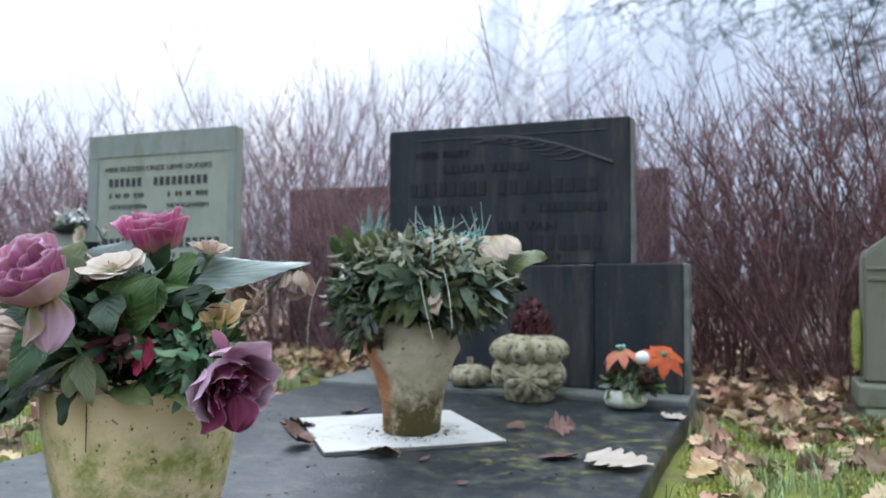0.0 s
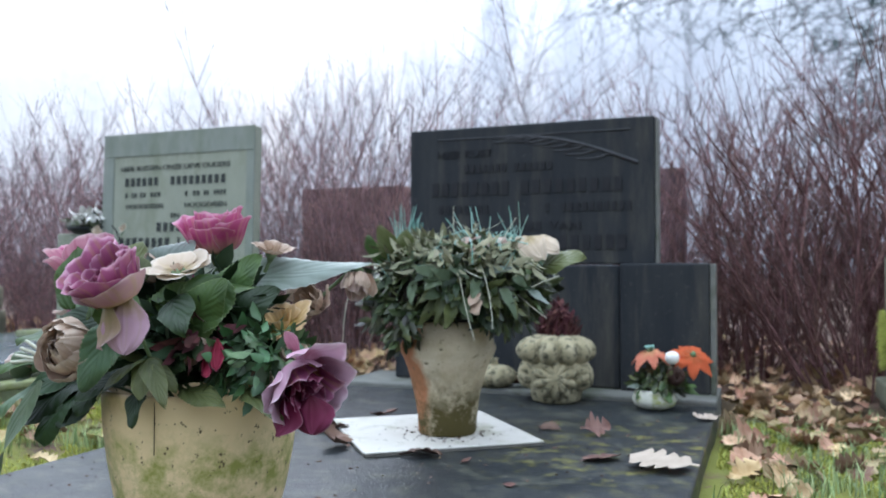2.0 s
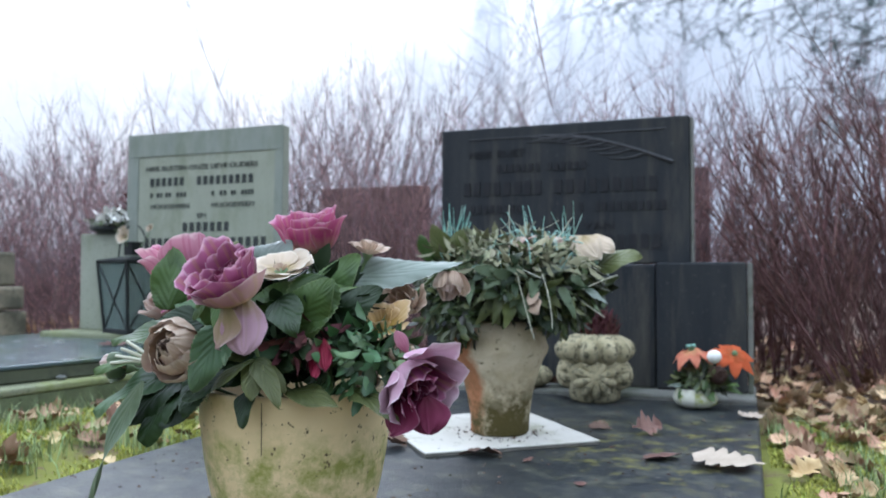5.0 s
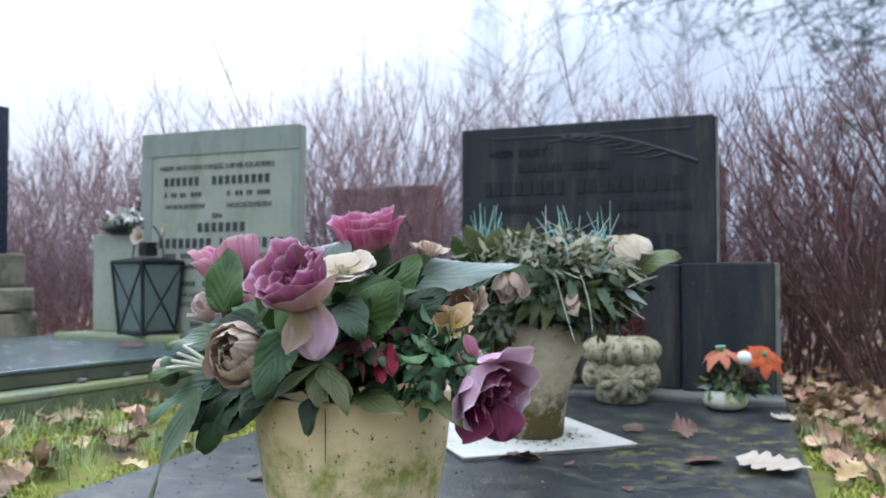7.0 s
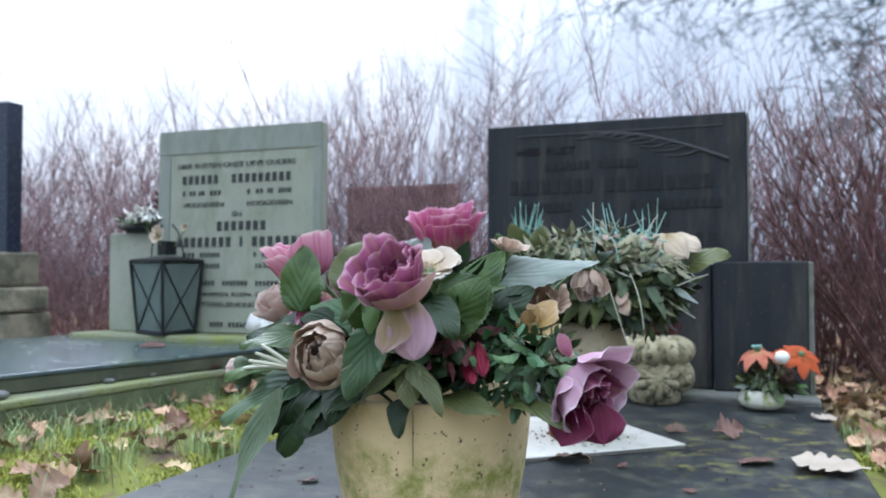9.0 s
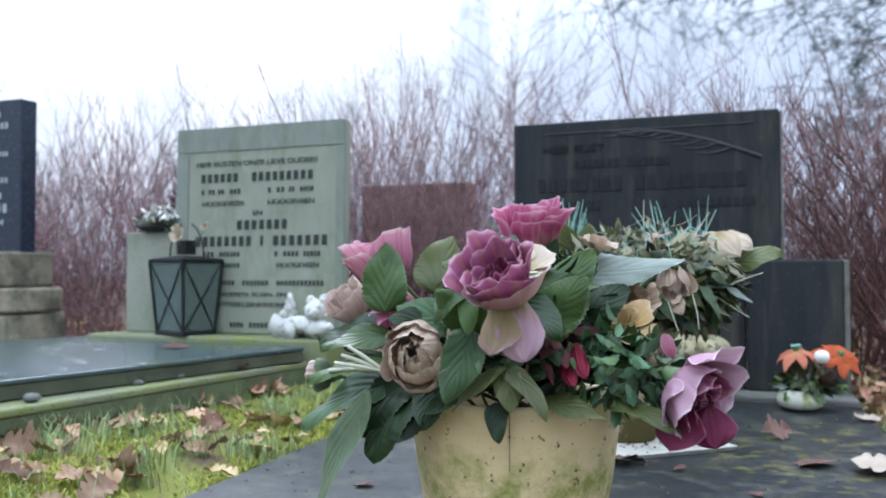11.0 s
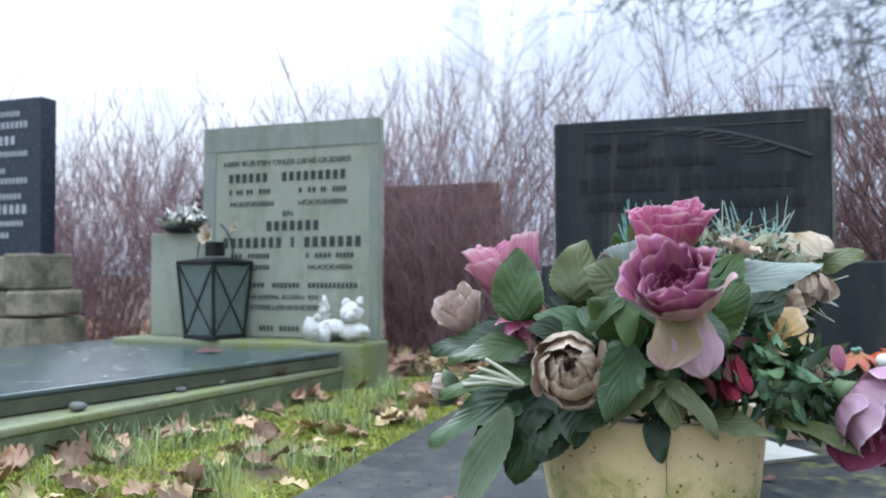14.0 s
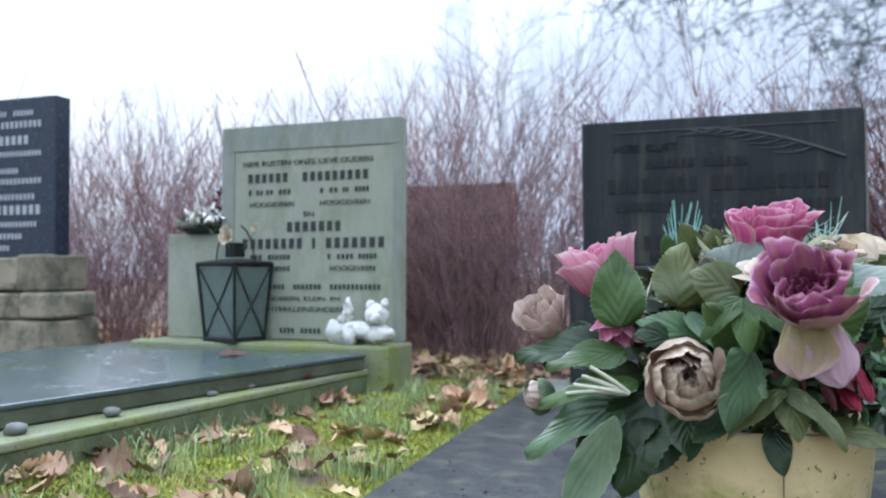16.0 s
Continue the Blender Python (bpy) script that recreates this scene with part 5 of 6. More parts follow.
LV = [  # foot, tip, width, material, up, sag, serrate, blunt
    ((0.045, -1.640, 0.345), (0.205, -1.503, 0.383), 0.058, L_SILVER, (0.1, -0.72, 0.68), 0.05, 0.02, 0.6),
    ((-0.005, -1.640, 0.340), (0.090, -1.590, 0.372), 0.055, L_SILVER, (-0.2, -0.5, 0.85), 0.1, 0.03, 0.6),
    ((-0.116, -1.698, 0.314), (-0.122, -1.690, 0.395), 0.056, L_GREEN, (0.1, -1, 0.15), 0.08, 0.04, 0.62),
    ((-0.110, -1.690, 0.290), (-0.190, -1.720, 0.282), 0.044, L_GREEN, (0, -0.55, 0.9), 0.1, 0.05, 0.6),
    ((0.020, -1.690, 0.290), (0.058, -1.702, 0.348), 0.070, L_GREEN, (0.15, -1, 0.1), 0.12, 0.05, 0.6),
    ((0.090, -1.680, 0.358), (0.066, -1.702, 0.276), 0.062, L_GREEN, (0.3, -1, 0.2), 0.1, 0.05, 0.6),
    ((0.004, -1.752, 0.300), (-0.010, -1.790, 0.232), 0.044, L_TEAL, (0.5, -0.9, 0.2), 0.15, 0.05, 0.6),
    ((0.010, -1.690, 0.330), (0.120, -1.640, 0.355), 0.050, L_GREEN, (0, -0.5, 0.9), 0.1, 0.05, 0.6),
    ((0.000, -1.700, 0.350), (-0.048, -1.700, 0.372), 0.048, L_OLIVE, (0.1, -0.9, 0.3), 0.1, 0.04, 0.6),
    ((-0.060, -1.690, 0.335), (-0.050, -1.650, 0.405), 0.060, L_OLIVE, (0.4, -0.9, 0.1), 0.1, 0.04, 0.6),
    ((-0.020, -1.660, 0.345), (0.020, -1.640, 0.405), 0.070, L_SILVER, (0.1, -0.9, 0.3), 0.1, 0.03, 0.6),
    ((0.035, -1.735, 0.262), (0.045, -1.765, 0.226), 0.030, L_OLIVE, (0.1, -1, 0.4), 0.25, 0.0, 0.7),
    ((0.035, -1.735, 0.262), (0.088, -1.770, 0.236), 0.026, L_OLIVE, (0.4, -0.6, 0.7), 0.35, 0.0, 0.7),
    ((0.035, -1.735, 0.262), (-0.022, -1.768, 0.238), 0.026, L_OLIVE, (-0.4, -0.6, 0.7), 0.35, 0.0, 0.7),
    ((0.035, -1.735, 0.262), (0.078, -1.730, 0.236), 0.024, L_OLIVE, (0.3, -0.5, 0.8), 0.3, 0.0, 0.7),
    ((0.025, -1.735, 0.225), (0.030, -1.758, 0.190), 0.026, L_DARK, (0, -1, 0.1), 0.1, 0.03, 0.6),
    ((0.000, -1.745, 0.345), (0.002, -1.772, 0.300), 0.024, L_GREEN, (0, -1, 0.3), 0.2, 0.0, 0.7),
    ((0.000, -1.745, 0.345), (-0.040, -1.768, 0.320), 0.022, L_GREEN, (-0.2, -0.8, 0.5), 0.4, 0.0, 0.7),
    ((0.000, -1.745, 0.345), (0.045, -1.765, 0.322), 0.022, L_GREEN, (0.2, -0.8, 0.5), 0.4, 0.0, 0.7),
    ((-0.050, -1.700, 0.330), (0.020, -1.770, 0.265), 0.026, L_TEAL, (0.4, -0.6, 0.7), 0.05, 0.03, 0.6),
    ((-0.110, -1.690, 0.240), (-0.215, -1.735, 0.205), 0.058, L_TEAL, (-0.3, -0.6, 0.7), 0.2, 0.06, 0.6),
    ((-0.100, -1.700, 0.262), (-0.190, -1.750, 0.255), 0.040, L_GREEN, (0, -0.5, 0.9), 0.15, 0.05, 0.6),
    ((-0.130, -1.650, 0.285), (-0.250, -1.640, 0.300), 0.055, L_DARK, (0, -0.7, 0.7), 0.3, 0.08, 0.6),
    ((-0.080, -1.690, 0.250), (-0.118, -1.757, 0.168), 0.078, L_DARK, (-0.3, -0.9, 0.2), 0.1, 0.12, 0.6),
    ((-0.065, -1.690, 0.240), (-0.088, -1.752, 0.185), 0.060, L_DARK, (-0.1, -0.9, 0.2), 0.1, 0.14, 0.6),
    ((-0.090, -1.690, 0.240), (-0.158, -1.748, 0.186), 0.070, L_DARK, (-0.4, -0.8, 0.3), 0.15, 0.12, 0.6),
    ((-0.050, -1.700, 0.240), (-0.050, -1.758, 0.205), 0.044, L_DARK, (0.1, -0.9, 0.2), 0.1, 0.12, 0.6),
    ((0.130, -1.680, 0.225), (0.205, -1.720, 0.215), 0.032, L_OLIVE, (0.1, -0.4, 0.9), 0.15, 0.04, 0.6),
    ((0.060, -1.700, 0.225), (0.135, -1.730, 0.222), 0.034, L_OLIVE, (0.1, -0.5, 0.9), 0.12, 0.04, 0.6),
    ((0.110, -1.650, 0.290), (0.118, -1.672, 0.252), 0.026, L_TEAL, (0.2, -0.9, 0.4), 0.1, 0.05, 0.6),
    ((0.100, -1.640, 0.340), (0.118, -1.650, 0.262), 0.044, L_DARK, (0.4, -0.9, 0.1), 0.1, 0.05, 0.6),
    ((0.120, -1.640, 0.250), (0.190, -1.610, 0.270), 0.040, L_GREEN, (0.1, -0.8, 0.5), 0.15, 0.08, 0.6),
    ((0.150, -1.620, 0.260), (0.215, -1.640, 0.205), 0.040, L_DARK, (0.3, -0.8, 0.4), 0.2, 0.1, 0.6),
    ((0.060, -1.690, 0.300), (0.112, -1.700, 0.352), 0.052, L_GREEN, (0.3, -0.9, 0.2), 0.1, 0.06, 0.62),
    ((0.085, -1.660, 0.300), (0.150, -1.650, 0.345), 0.050, L_DARK, (0.2, -0.9, 0.3), 0.12, 0.06, 0.62),
    ((0.060, -1.640, 0.320), (0.110, -1.630, 0.385), 0.050, L_GREEN, (0.2, -0.9, 0.2), 0.1, 0.06, 0.62),
    ((0.010, -1.720, 0.290), (-0.030, -1.765, 0.335), 0.046, L_GREEN, (-0.2, -0.9, 0.2), 0.1, 0.06, 0.62),
    ((-0.030, -1.690, 0.300), (-0.095, -1.715, 0.325), 0.044, L_TEAL, (0, -0.8, 0.5), 0.1, 0.06, 0.62),
    ((-0.050, -1.690, 0.300), (-0.095, -1.735, 0.312), 0.040, L_DARK, (0, -0.8, 0.5), 0.1, 0.06, 0.62),
    ((0.045, -1.705, 0.330), (0.092, -1.745, 0.300), 0.044, L_DARK, (0.4, -0.8, 0.3), 0.1, 0.06, 0.62),
    ((-0.100, -1.660, 0.270), (-0.170, -1.690, 0.232), 0.050, L_DARK, (-0.2, -0.7, 0.6), 0.2, 0.07, 0.62),
    ((-0.150, -1.600, 0.300), (-0.215, -1.620, 0.270), 0.050, L_DARK, (-0.2, -0.8, 0.4), 0.2, 0.07, 0.62),
    ((0.000, -1.720, 0.240), (-0.045, -1.765, 0.228), 0.036, L_DARK, (0, -0.6, 0.8), 0.2, 0.06, 0.62),
]
for foot, tip, w, m, up, sag, ser, blunt in LV:
    leaf(fl, foot, tip, w, m, up, sag, 0.22, 0.04 if w > 0.038 else min(ser, 0.05), 15, blunt=blunt, n=60)
leaf(fl, (-0.118, -1.742, 0.232), (-0.182, -1.782, 0.088), 0.049, L_DULL, (-0.42, -0.88, 0.25), 0.10, 0.22, 0.04, 15, twist=0.45, blunt=0.8, n=60, label="long hanging grey-green leaf")
for i in range(150):
    a, e = rng.uniform(0, 6.283), rng.uniform(0.0, 1.0)
    d = Vector((math.cos(a) * 0.85, math.sin(a), 0.35 + e * 0.75)).normalized()
    p = Vector((0.0, -1.622, 0.212)) + Vector((d.x * 0.09, d.y * 0.065, d.z * 0.09)) * rng.uniform(0.5, 1.0)
    q = p + (d + Vector((rng.uniform(-0.6, 0.6), rng.uniform(-0.6, 0.6), rng.uniform(-0.6, 0.2)))).normalized() * rng.uniform(0.04, 0.07)
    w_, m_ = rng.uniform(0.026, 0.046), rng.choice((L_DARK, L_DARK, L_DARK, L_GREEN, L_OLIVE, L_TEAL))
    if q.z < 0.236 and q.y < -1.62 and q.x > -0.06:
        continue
    # Low leaves take the dark green to paint the shade above the rim.
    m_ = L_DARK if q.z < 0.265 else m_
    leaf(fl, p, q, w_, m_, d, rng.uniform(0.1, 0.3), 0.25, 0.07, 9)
part("inner_foliage", small_leaves("inner_foliage", 560, (-0.005, -0.005, 0.098), (0.115, 0.085, 0.075), 0.040, 51, -0.30, 0.6), M_DARKFOL, fl, "small leaves between the roses, darkened to paint the shade inside")
part("withered_sprig", small_leaves("withered_sprig", 46, (0.05, -0.075, 0.095), (0.03, 0.02, 0.03), 0.03, 57, -0.7, 0.5), M_DRIED, fl, "withered dark red leaves between the roses")
part("sprig", small_leaves("sprig", 300, (0.115, -0.035, 0.065), (0.062, 0.05, 0.05), 0.027, 52, -0.7, 0.5), M_BRIGHTFOL, fl, "fresh green sprig of small leaves")
for i in range(4):
    p = Vector((-0.105, -1.730, 0.252))
    stem(fl, p, p + Vector((-0.036 - 0.008 * i, -0.012, 0.026 - 0.009 * i)), 0.0026, M_STRAW, 0.004)

# ---- white tile with the terracotta pot ----
wt_ = thing("tile", (-0.005, -0.785, 0.0), "dirty white square tile lying on the slab", "tile", turn=39.0)
part("glaze", box(-0.192, 0.192, -0.192, 0.192, 0.006, 0.010, 0.0015, seg=1), M_TILE, wt_)
part("backing", box(-0.191, 0.191, -0.191, 0.191, 0.0, 0.0055, 0.001, seg=1), M_TILE_EDGE, wt_)
tp = thing("flower_pot", (0.044, -0.805, 0.0105), "old terracotta flower pot crusted with lime and moss", "flower pot")
prof = [(0.060, 0), (0.063, 0.004), (0.065, 0.04), (0.073, 0.085), (0.084, 0.13), (0.093, 0.158), (0.1025, 0.176), (0.1055, 0.186), (0.1015, 0.199), (0.0975, 0.218), (0.0985, 0.244), (0.0925, 0.247), (0.09, 0.235)]
part("body", lathe(prof, 56, 0.025), M_TERRA, tp, smooth=True)
part("soil", lathe([(0.086, 0.2), (0.084, 0.232), (0.04, 0.24), (0.01, 0.241)], 24, closed_top=True), M_SOIL, tp, smooth=True)


pl = thing("plant_arrangement", (0.044, -0.805, 0.25), "weathered evergreen plant arrangement with frosted grass blades", "plant")
base = Vector((0.044, -0.805, 0.25))
part("foliage", small_leaves("foliage", 1500, (0.025, 0.0, 0.080), (0.185, 0.155, 0.080), 0.042, 3, -0.75, 0.46), M_GREEN, pl)
part("faded_foliage", small_leaves("faded_foliage", 640, (0.02, -0.01, 0.106), (0.195, 0.16, 0.088), 0.040, 4, 0.15, 0.38), M_GREENPALE, pl, "faded grey-green leaves")
for cx, cy, cz, sx, n, sd in ((-0.11, -0.06, 0.030, 0.06, 110, 61), (0.14, -0.06, 0.045, 0.06, 110, 62), (-0.05, -0.115, 0.012, 0.05, 110, 63), (-0.145, 0.0, 0.08, 0.06, 110, 64), (0.18, -0.02, 0.08, 0.05, 110, 65)):
    part("hanging_sprig", small_leaves("hanging_sprig", n, (cx, cy, cz), (sx, 0.05, 0.06), 0.036, sd, -0.9, 0.5), M_GREEN, pl)
# Added dark lump in place of the shade between the leaves.
part("core", lathe([(0.05, 0.0), (0.10, 0.012), (0.14, 0.05), (0.14, 0.10), (0.09, 0.14), (0.02, 0.15)], 20, 0.2, closed_top=True), M_SOIL, pl, "dark filler core, shade inside the foliage put in as colour")
blades = []
for cx, cy, n, tall in ((-0.125, 0.05, 26, 0.125), (0.085, -0.03, 22, 0.11), (0.145, 0.02, 16, 0.12)):
    for i in range(n):
        a = rng.uniform(0, 6.283)
        p = Vector((cx + rng.uniform(-0.02, 0.02), cy + rng.uniform(-0.02, 0.02), 0.148))
        o = Vector((math.cos(a), math.sin(a), 0)) * rng.uniform(0.01, 0.09 if cx > 0 else 0.05)
        h = tall * rng.uniform(0.5, 1.0)
        if cx > 0 and rng.random() < 0.6:
            pts = [p, p + o * 0.5 + Vector((0, 0, h * 0.5)), p + o * 1.1 + Vector((0, 0, h * 0.35)), p + o * 1.5 + Vector((0, 0, -h * 0.3))]
        else:
            pts = [p, p + o * 0.35 + Vector((0, 0, h * 0.5)), p + o * 0.8 + Vector((0, 0, h))]
        blades.append((pts, 0.0021, 0.0009))
for q in blades:
    part("grass_blade", tubes("grass_blade", [q], 4), M_BLADE, pl, "frosted teal grass blade")
straws = []
for a, b, c in (((0.06, -0.10, 0.16), (0.085, -0.17, 0.10), (0.125, -0.18, -0.02)), ((0.11, -0.1, 0.13), (0.15, -0.15, 0.08), (0.155, -0.155, 0.0)), ((-0.18, -0.09, 0.10), (-0.20, -0.12, 0.05), (-0.195, -0.12, -0.08)),
                ((0.17, -0.05, 0.06), (0.22, -0.07, 0.09), (0.27, -0.08, 0.105)), ((0.17, -0.05, 0.07), (0.21, -0.07, 0.04), (0.245, -0.08, 0.02)), ((-0.05, -0.05, 0.155), (0.03, -0.08, 0.185), (0.12, -0.09, 0.13)),
                ((0.05, -0.08, 0.15), (0.05, -0.1, 0.19), (0.052, -0.10, 0.25)), ((0.12, -0.05, 0.14), (0.15, -0.06, 0.19), (0.175, -0.06, 0.225)), ((0.0, -0.1, 0.15), (0.06, -0.14, 0.13), (0.13, -0.15, 0.10)),
                ((-0.118, -0.02, 0.14), (-0.115, -0.03, 0.18), (-0.11, -0.03, 0.225))):
    a, b, c = Vector(a), Vector(b), Vector(c)
    straws.append(([a.lerp(b, t).lerp(b.lerp(c, t), t) for t in [k / 6 for k in range(7)]], 0.0016, 0.0009))
for q in straws:
    part("straw", tubes("straw", [q], 4), M_STRAW, pl, "dry pale grass straw")
web = [[Vector((-0.11 + 0.165 * t, -0.03 - 0.07 * t, 0.215 - 0.028 * math.sin(math.pi * t))) for t in [k / 8 for k in range(9)]], [Vector((0.052 + 0.10 * t, -0.10 + 0.03 * t, 0.22 - 0.022 * math.sin(math.pi * t))) for t in [k / 8 for k in range(9)]]]
for w in web:
    part("spider_thread", tubes("spider_thread", [(w, 0.0005, 0.0005)], 3), M_STRAW, pl, "fine spider thread")
for at, tip, w, m, up in (((0.185, -0.01, 0.185), (0.225, -0.05, 0.145), 0.060, P_CREAM, (-0.2, -0.8, 0.5)), ((0.195, 0.0, 0.178), (0.255, -0.02, 0.165), 0.055, P_CREAM, (0.2, -0.8, 0.6)), ((0.19, 0.0, 0.19), (0.165, -0.03, 0.165), 0.045, P_CREAM, (0, -0.6, 0.8)),
                          ((0.215, 0.0, 0.125), (0.305, -0.03, 0.155), 0.060, L_OLIVE, (0.1, -0.7, 0.6)), ((-0.09, -0.08, 0.14), (-0.12, -0.11, 0.21), 0.050, L_OLIVE, (-0.1, -1, 0.1)), ((-0.07, -0.08, 0.145), (-0.055, -0.10, 0.20), 0.045, L_OLIVE, (0.3, -1, 0.2)),
                          ((-0.13, -0.06, 0.13), (-0.155, -0.10, 0.185), 0.040, L_GREEN, (-0.3, -1, 0.2)),
                          ((0.03, -0.05, 0.165), (0.10, -0.08, 0.195), 0.040, P_BLUSH, (0, -0.5, 0.8)), ((0.04, -0.06, 0.155), (0.11, -0.10, 0.17), 0.038, P_BEIGE, (0, -0.5, 0.8)), ((0.10, -0.02, 0.175), (0.15, -0.06, 0.185), 0.034, P_BLUSH, (0.1, -0.7, 0.7)),
                          ((0.105, -0.13, 0.055), (0.125, -0.165, 0.035), 0.034, P_BEIGE, (0, -1, 0.2)), ((0.115, -0.13, 0.075), (0.11, -0.165, 0.05), 0.024, P_BEIGE, (0, -1, 0.2))):
    part("leaf", leaf_mesh((Vector(tip) - Vector(at)).length, w, 0.12, 0.2, 0.02, 6, blunt=0.75), m, pl, "", aim(at, Vector(tip) - Vector(at), up))
for i in range(150):
    a, c = rng.uniform(2.6, 6.8), rng.uniform(-0.7, 0.95)
    d = Vector((math.cos(a) * math.sqrt(1 - c * c), math.sin(a) * math.sqrt(1 - c * c), c))
    p = Vector((0.03, 0, 0.085)) + Vector((d.x * 0.175, d.y * 0.15, d.z * 0.085)) * rng.uniform(0.85, 1.08)
    w = (d * 0.7 + Vector((rng.uniform(-0.9, 0.9), rng.uniform(-0.5, 0.5), rng.uniform(-1.3, 0.4)))).normalized()
    part("leaf", leaf_mesh(rng.uniform(0.035, 0.072), rng.uniform(0.014, 0.030), rng.uniform(-0.1, 0.4), 0.3, 0.03, 6, twist=rng.uniform(-0.9, 0.9)), rng.choice((L_DARK, L_OLIVE, L_DULL, L_DULL, L_SILVER)), pl, "", aim(p, w, d))
curls = random.Random(91)
for i in range(46):  # withered wiry stalks over the top of the plant
    a, c = curls.uniform(0, 6.283), curls.uniform(0.25, 0.95)
    d = Vector((math.cos(a) * math.sqrt(1 - c * c), math.sin(a) * math.sqrt(1 - c * c), c))
    p = Vector((0.03, 0, 0.085)) + Vector((d.x * 0.175, d.y * 0.15, d.z * 0.085))
    e = p + Vector((curls.uniform(-0.06, 0.06), curls.uniform(-0.05, 0.02), curls.uniform(-0.03, 0.035)))
    k = p.lerp(e, 0.5) + Vector((curls.uniform(-0.02, 0.02), -0.012, curls.uniform(0.005, 0.03)))
    part("stalk", tubes("stalk", [([p, p.lerp(k, 0.55), k, k.lerp(e, 0.55), e], 0.0015, 0.0007)], 4), curls.choice((M_STRAW, M_GREENPALE, M_BLADE)), pl)

# ---- concrete pumpkin vase, small one, orange bowl ----
def ribbed(rad, z0, z1, lobes, n=72, m=12, dep=0.16):
    prof = []
    for k in range(m + 1):
        a = -math.pi / 2 + math.pi * k / m
        prof.append((max(0.004, rad * (math.cos(a) ** 0.75 if math.cos(a) > 0 else 0)), (z0 + z1) / 2 + (z1 - z0) / 2 * math.sin(a)))
    return lathe(prof, n, 0.03, lobes, dep, closed_top=True)


pv = thing("pumpkin_vase", (0.150, -0.225, 0.0), "weathered concrete vase shaped like stacked pumpkins", "vase")
part("foot", lathe([(0.062, 0), (0.07, 0.006), (0.074, 0.03), (0.082, 0.07), (0.088, 0.11), (0.06, 0.13)], 40, 0.05, 9, 0.08, closed_top=True), M_PUMPKIN, pv, smooth=True)
part("upper_pumpkin", ribbed(0.113, 0.094, 0.190, 10, n=140, m=16, dep=0.26), M_PUMPKIN, pv, smooth=True)
part("front_pumpkin", ribbed(0.062, -0.045, 0.042, 10, 120, 12, 0.36), M_PUMPKIN, pv, "", axis_pose((0.012, -0.058, 0.070), (0.25, -1, 0.12)), True)
for a in (-165, -10):
    part("side_pumpkin", ribbed(0.046, -0.035, 0.035, 8, 48, 8, 0.2), M_PUMPKIN, pv, "", axis_pose((0.072 * math.cos(radians(a)), 0.072 * math.sin(radians(a)), 0.078), (math.cos(radians(a)), math.sin(radians(a)), 0.2)), True)
hv = thing("dried_plant", (0.150, -0.225, 0.185), "withered dark red plant in the concrete vase", "plant")
tw = []
for i in range(130):
    a, q = rng.uniform(0, 6.283), rng.uniform(0, 0.045)
    p = Vector((math.cos(a) * q, math.sin(a) * q * 0.8, -0.02))
    h = rng.uniform(0.04, 0.095)
    e = p + Vector((math.cos(a) * 0.02 + rng.uniform(-0.02, 0.02), math.sin(a) * 0.02, h))
    tw.append(([p, p.lerp(e, 0.5) + Vector((rng.uniform(-0.012, 0.012), rng.uniform(-0.012, 0.012), 0)), e], 0.0035, 0.002))
part("stalk_tuft", tubes("stalk_tuft", tw, 4), M_DRIED, hv)
part("dead_leaves", small_leaves("dead_leaves", 420, (0, 0, 0.035), (0.042, 0.038, 0.062), 0.02, 9, -0.6, 0.6), M_DRIED, hv)
sv = thing("pumpkin_ornament", (-0.065, -0.12, 0.012), "small weathered concrete pumpkin ornament", "ornament")
part("body", ribbed(0.068, 0, 0.07, 9), M_PUMPKIN, sv, smooth=True)
part("stalk", lathe([(0.014, 0.06), (0.01, 0.082), (0.012, 0.09)], 10, 0.1, closed_top=True), M_PUMPKIN, sv, smooth=True)

ob_ = thing("flower_bowl", (0.425, -0.262, 0.003), "small white lichen-stained bowl with orange cloth flowers", "flower bowl")
part("bowl", lathe([(0.035, 0), (0.052, 0.008), (0.058, 0.022), (0.052, 0.04), (0.046, 0.05), (0.042, 0.046)], 36, 0.02), M_BOWL, ob_, smooth=True)
part("filling", lathe([(0.042, 0.04), (0.036, 0.056), (0.01, 0.06)], 20, 0.1, closed_top=True), M_SOIL, ob_, smooth=True)
part("greenery", small_leaves("greenery", 150, (0.01, 0, 0.068), (0.055, 0.045, 0.03), 0.036, 12, -0.3, 0.45), M_GREEN, ob_)
part("dark_greenery", small_leaves("dark_greenery", 160, (0.03, 0.01, 0.085), (0.05, 0.04, 0.05), 0.03, 13, -0.6, 0.3), M_GREEN, ob_)


def star(parent, at, way, size, n, m, droop, label):
    h = part("star_flower", lathe([(0.004, -0.01), (0.008, 0), (0.006, 0.008)], 10, closed_top=True), M_STALK, parent, label, axis_pose(at, way), True)
    for i in range(n):
        a = 2 * math.pi * i / n
        d = Vector((math.cos(a), math.sin(a), -0.15))
        part("petal", leaf_mesh(size * rng.uniform(0.85, 1.1), size * 0.5, droop, 0.2, 0.0, 4, blunt=0.75), m, h, "", aim(d * 0.004, d, (0, 0, 1)))
    return h


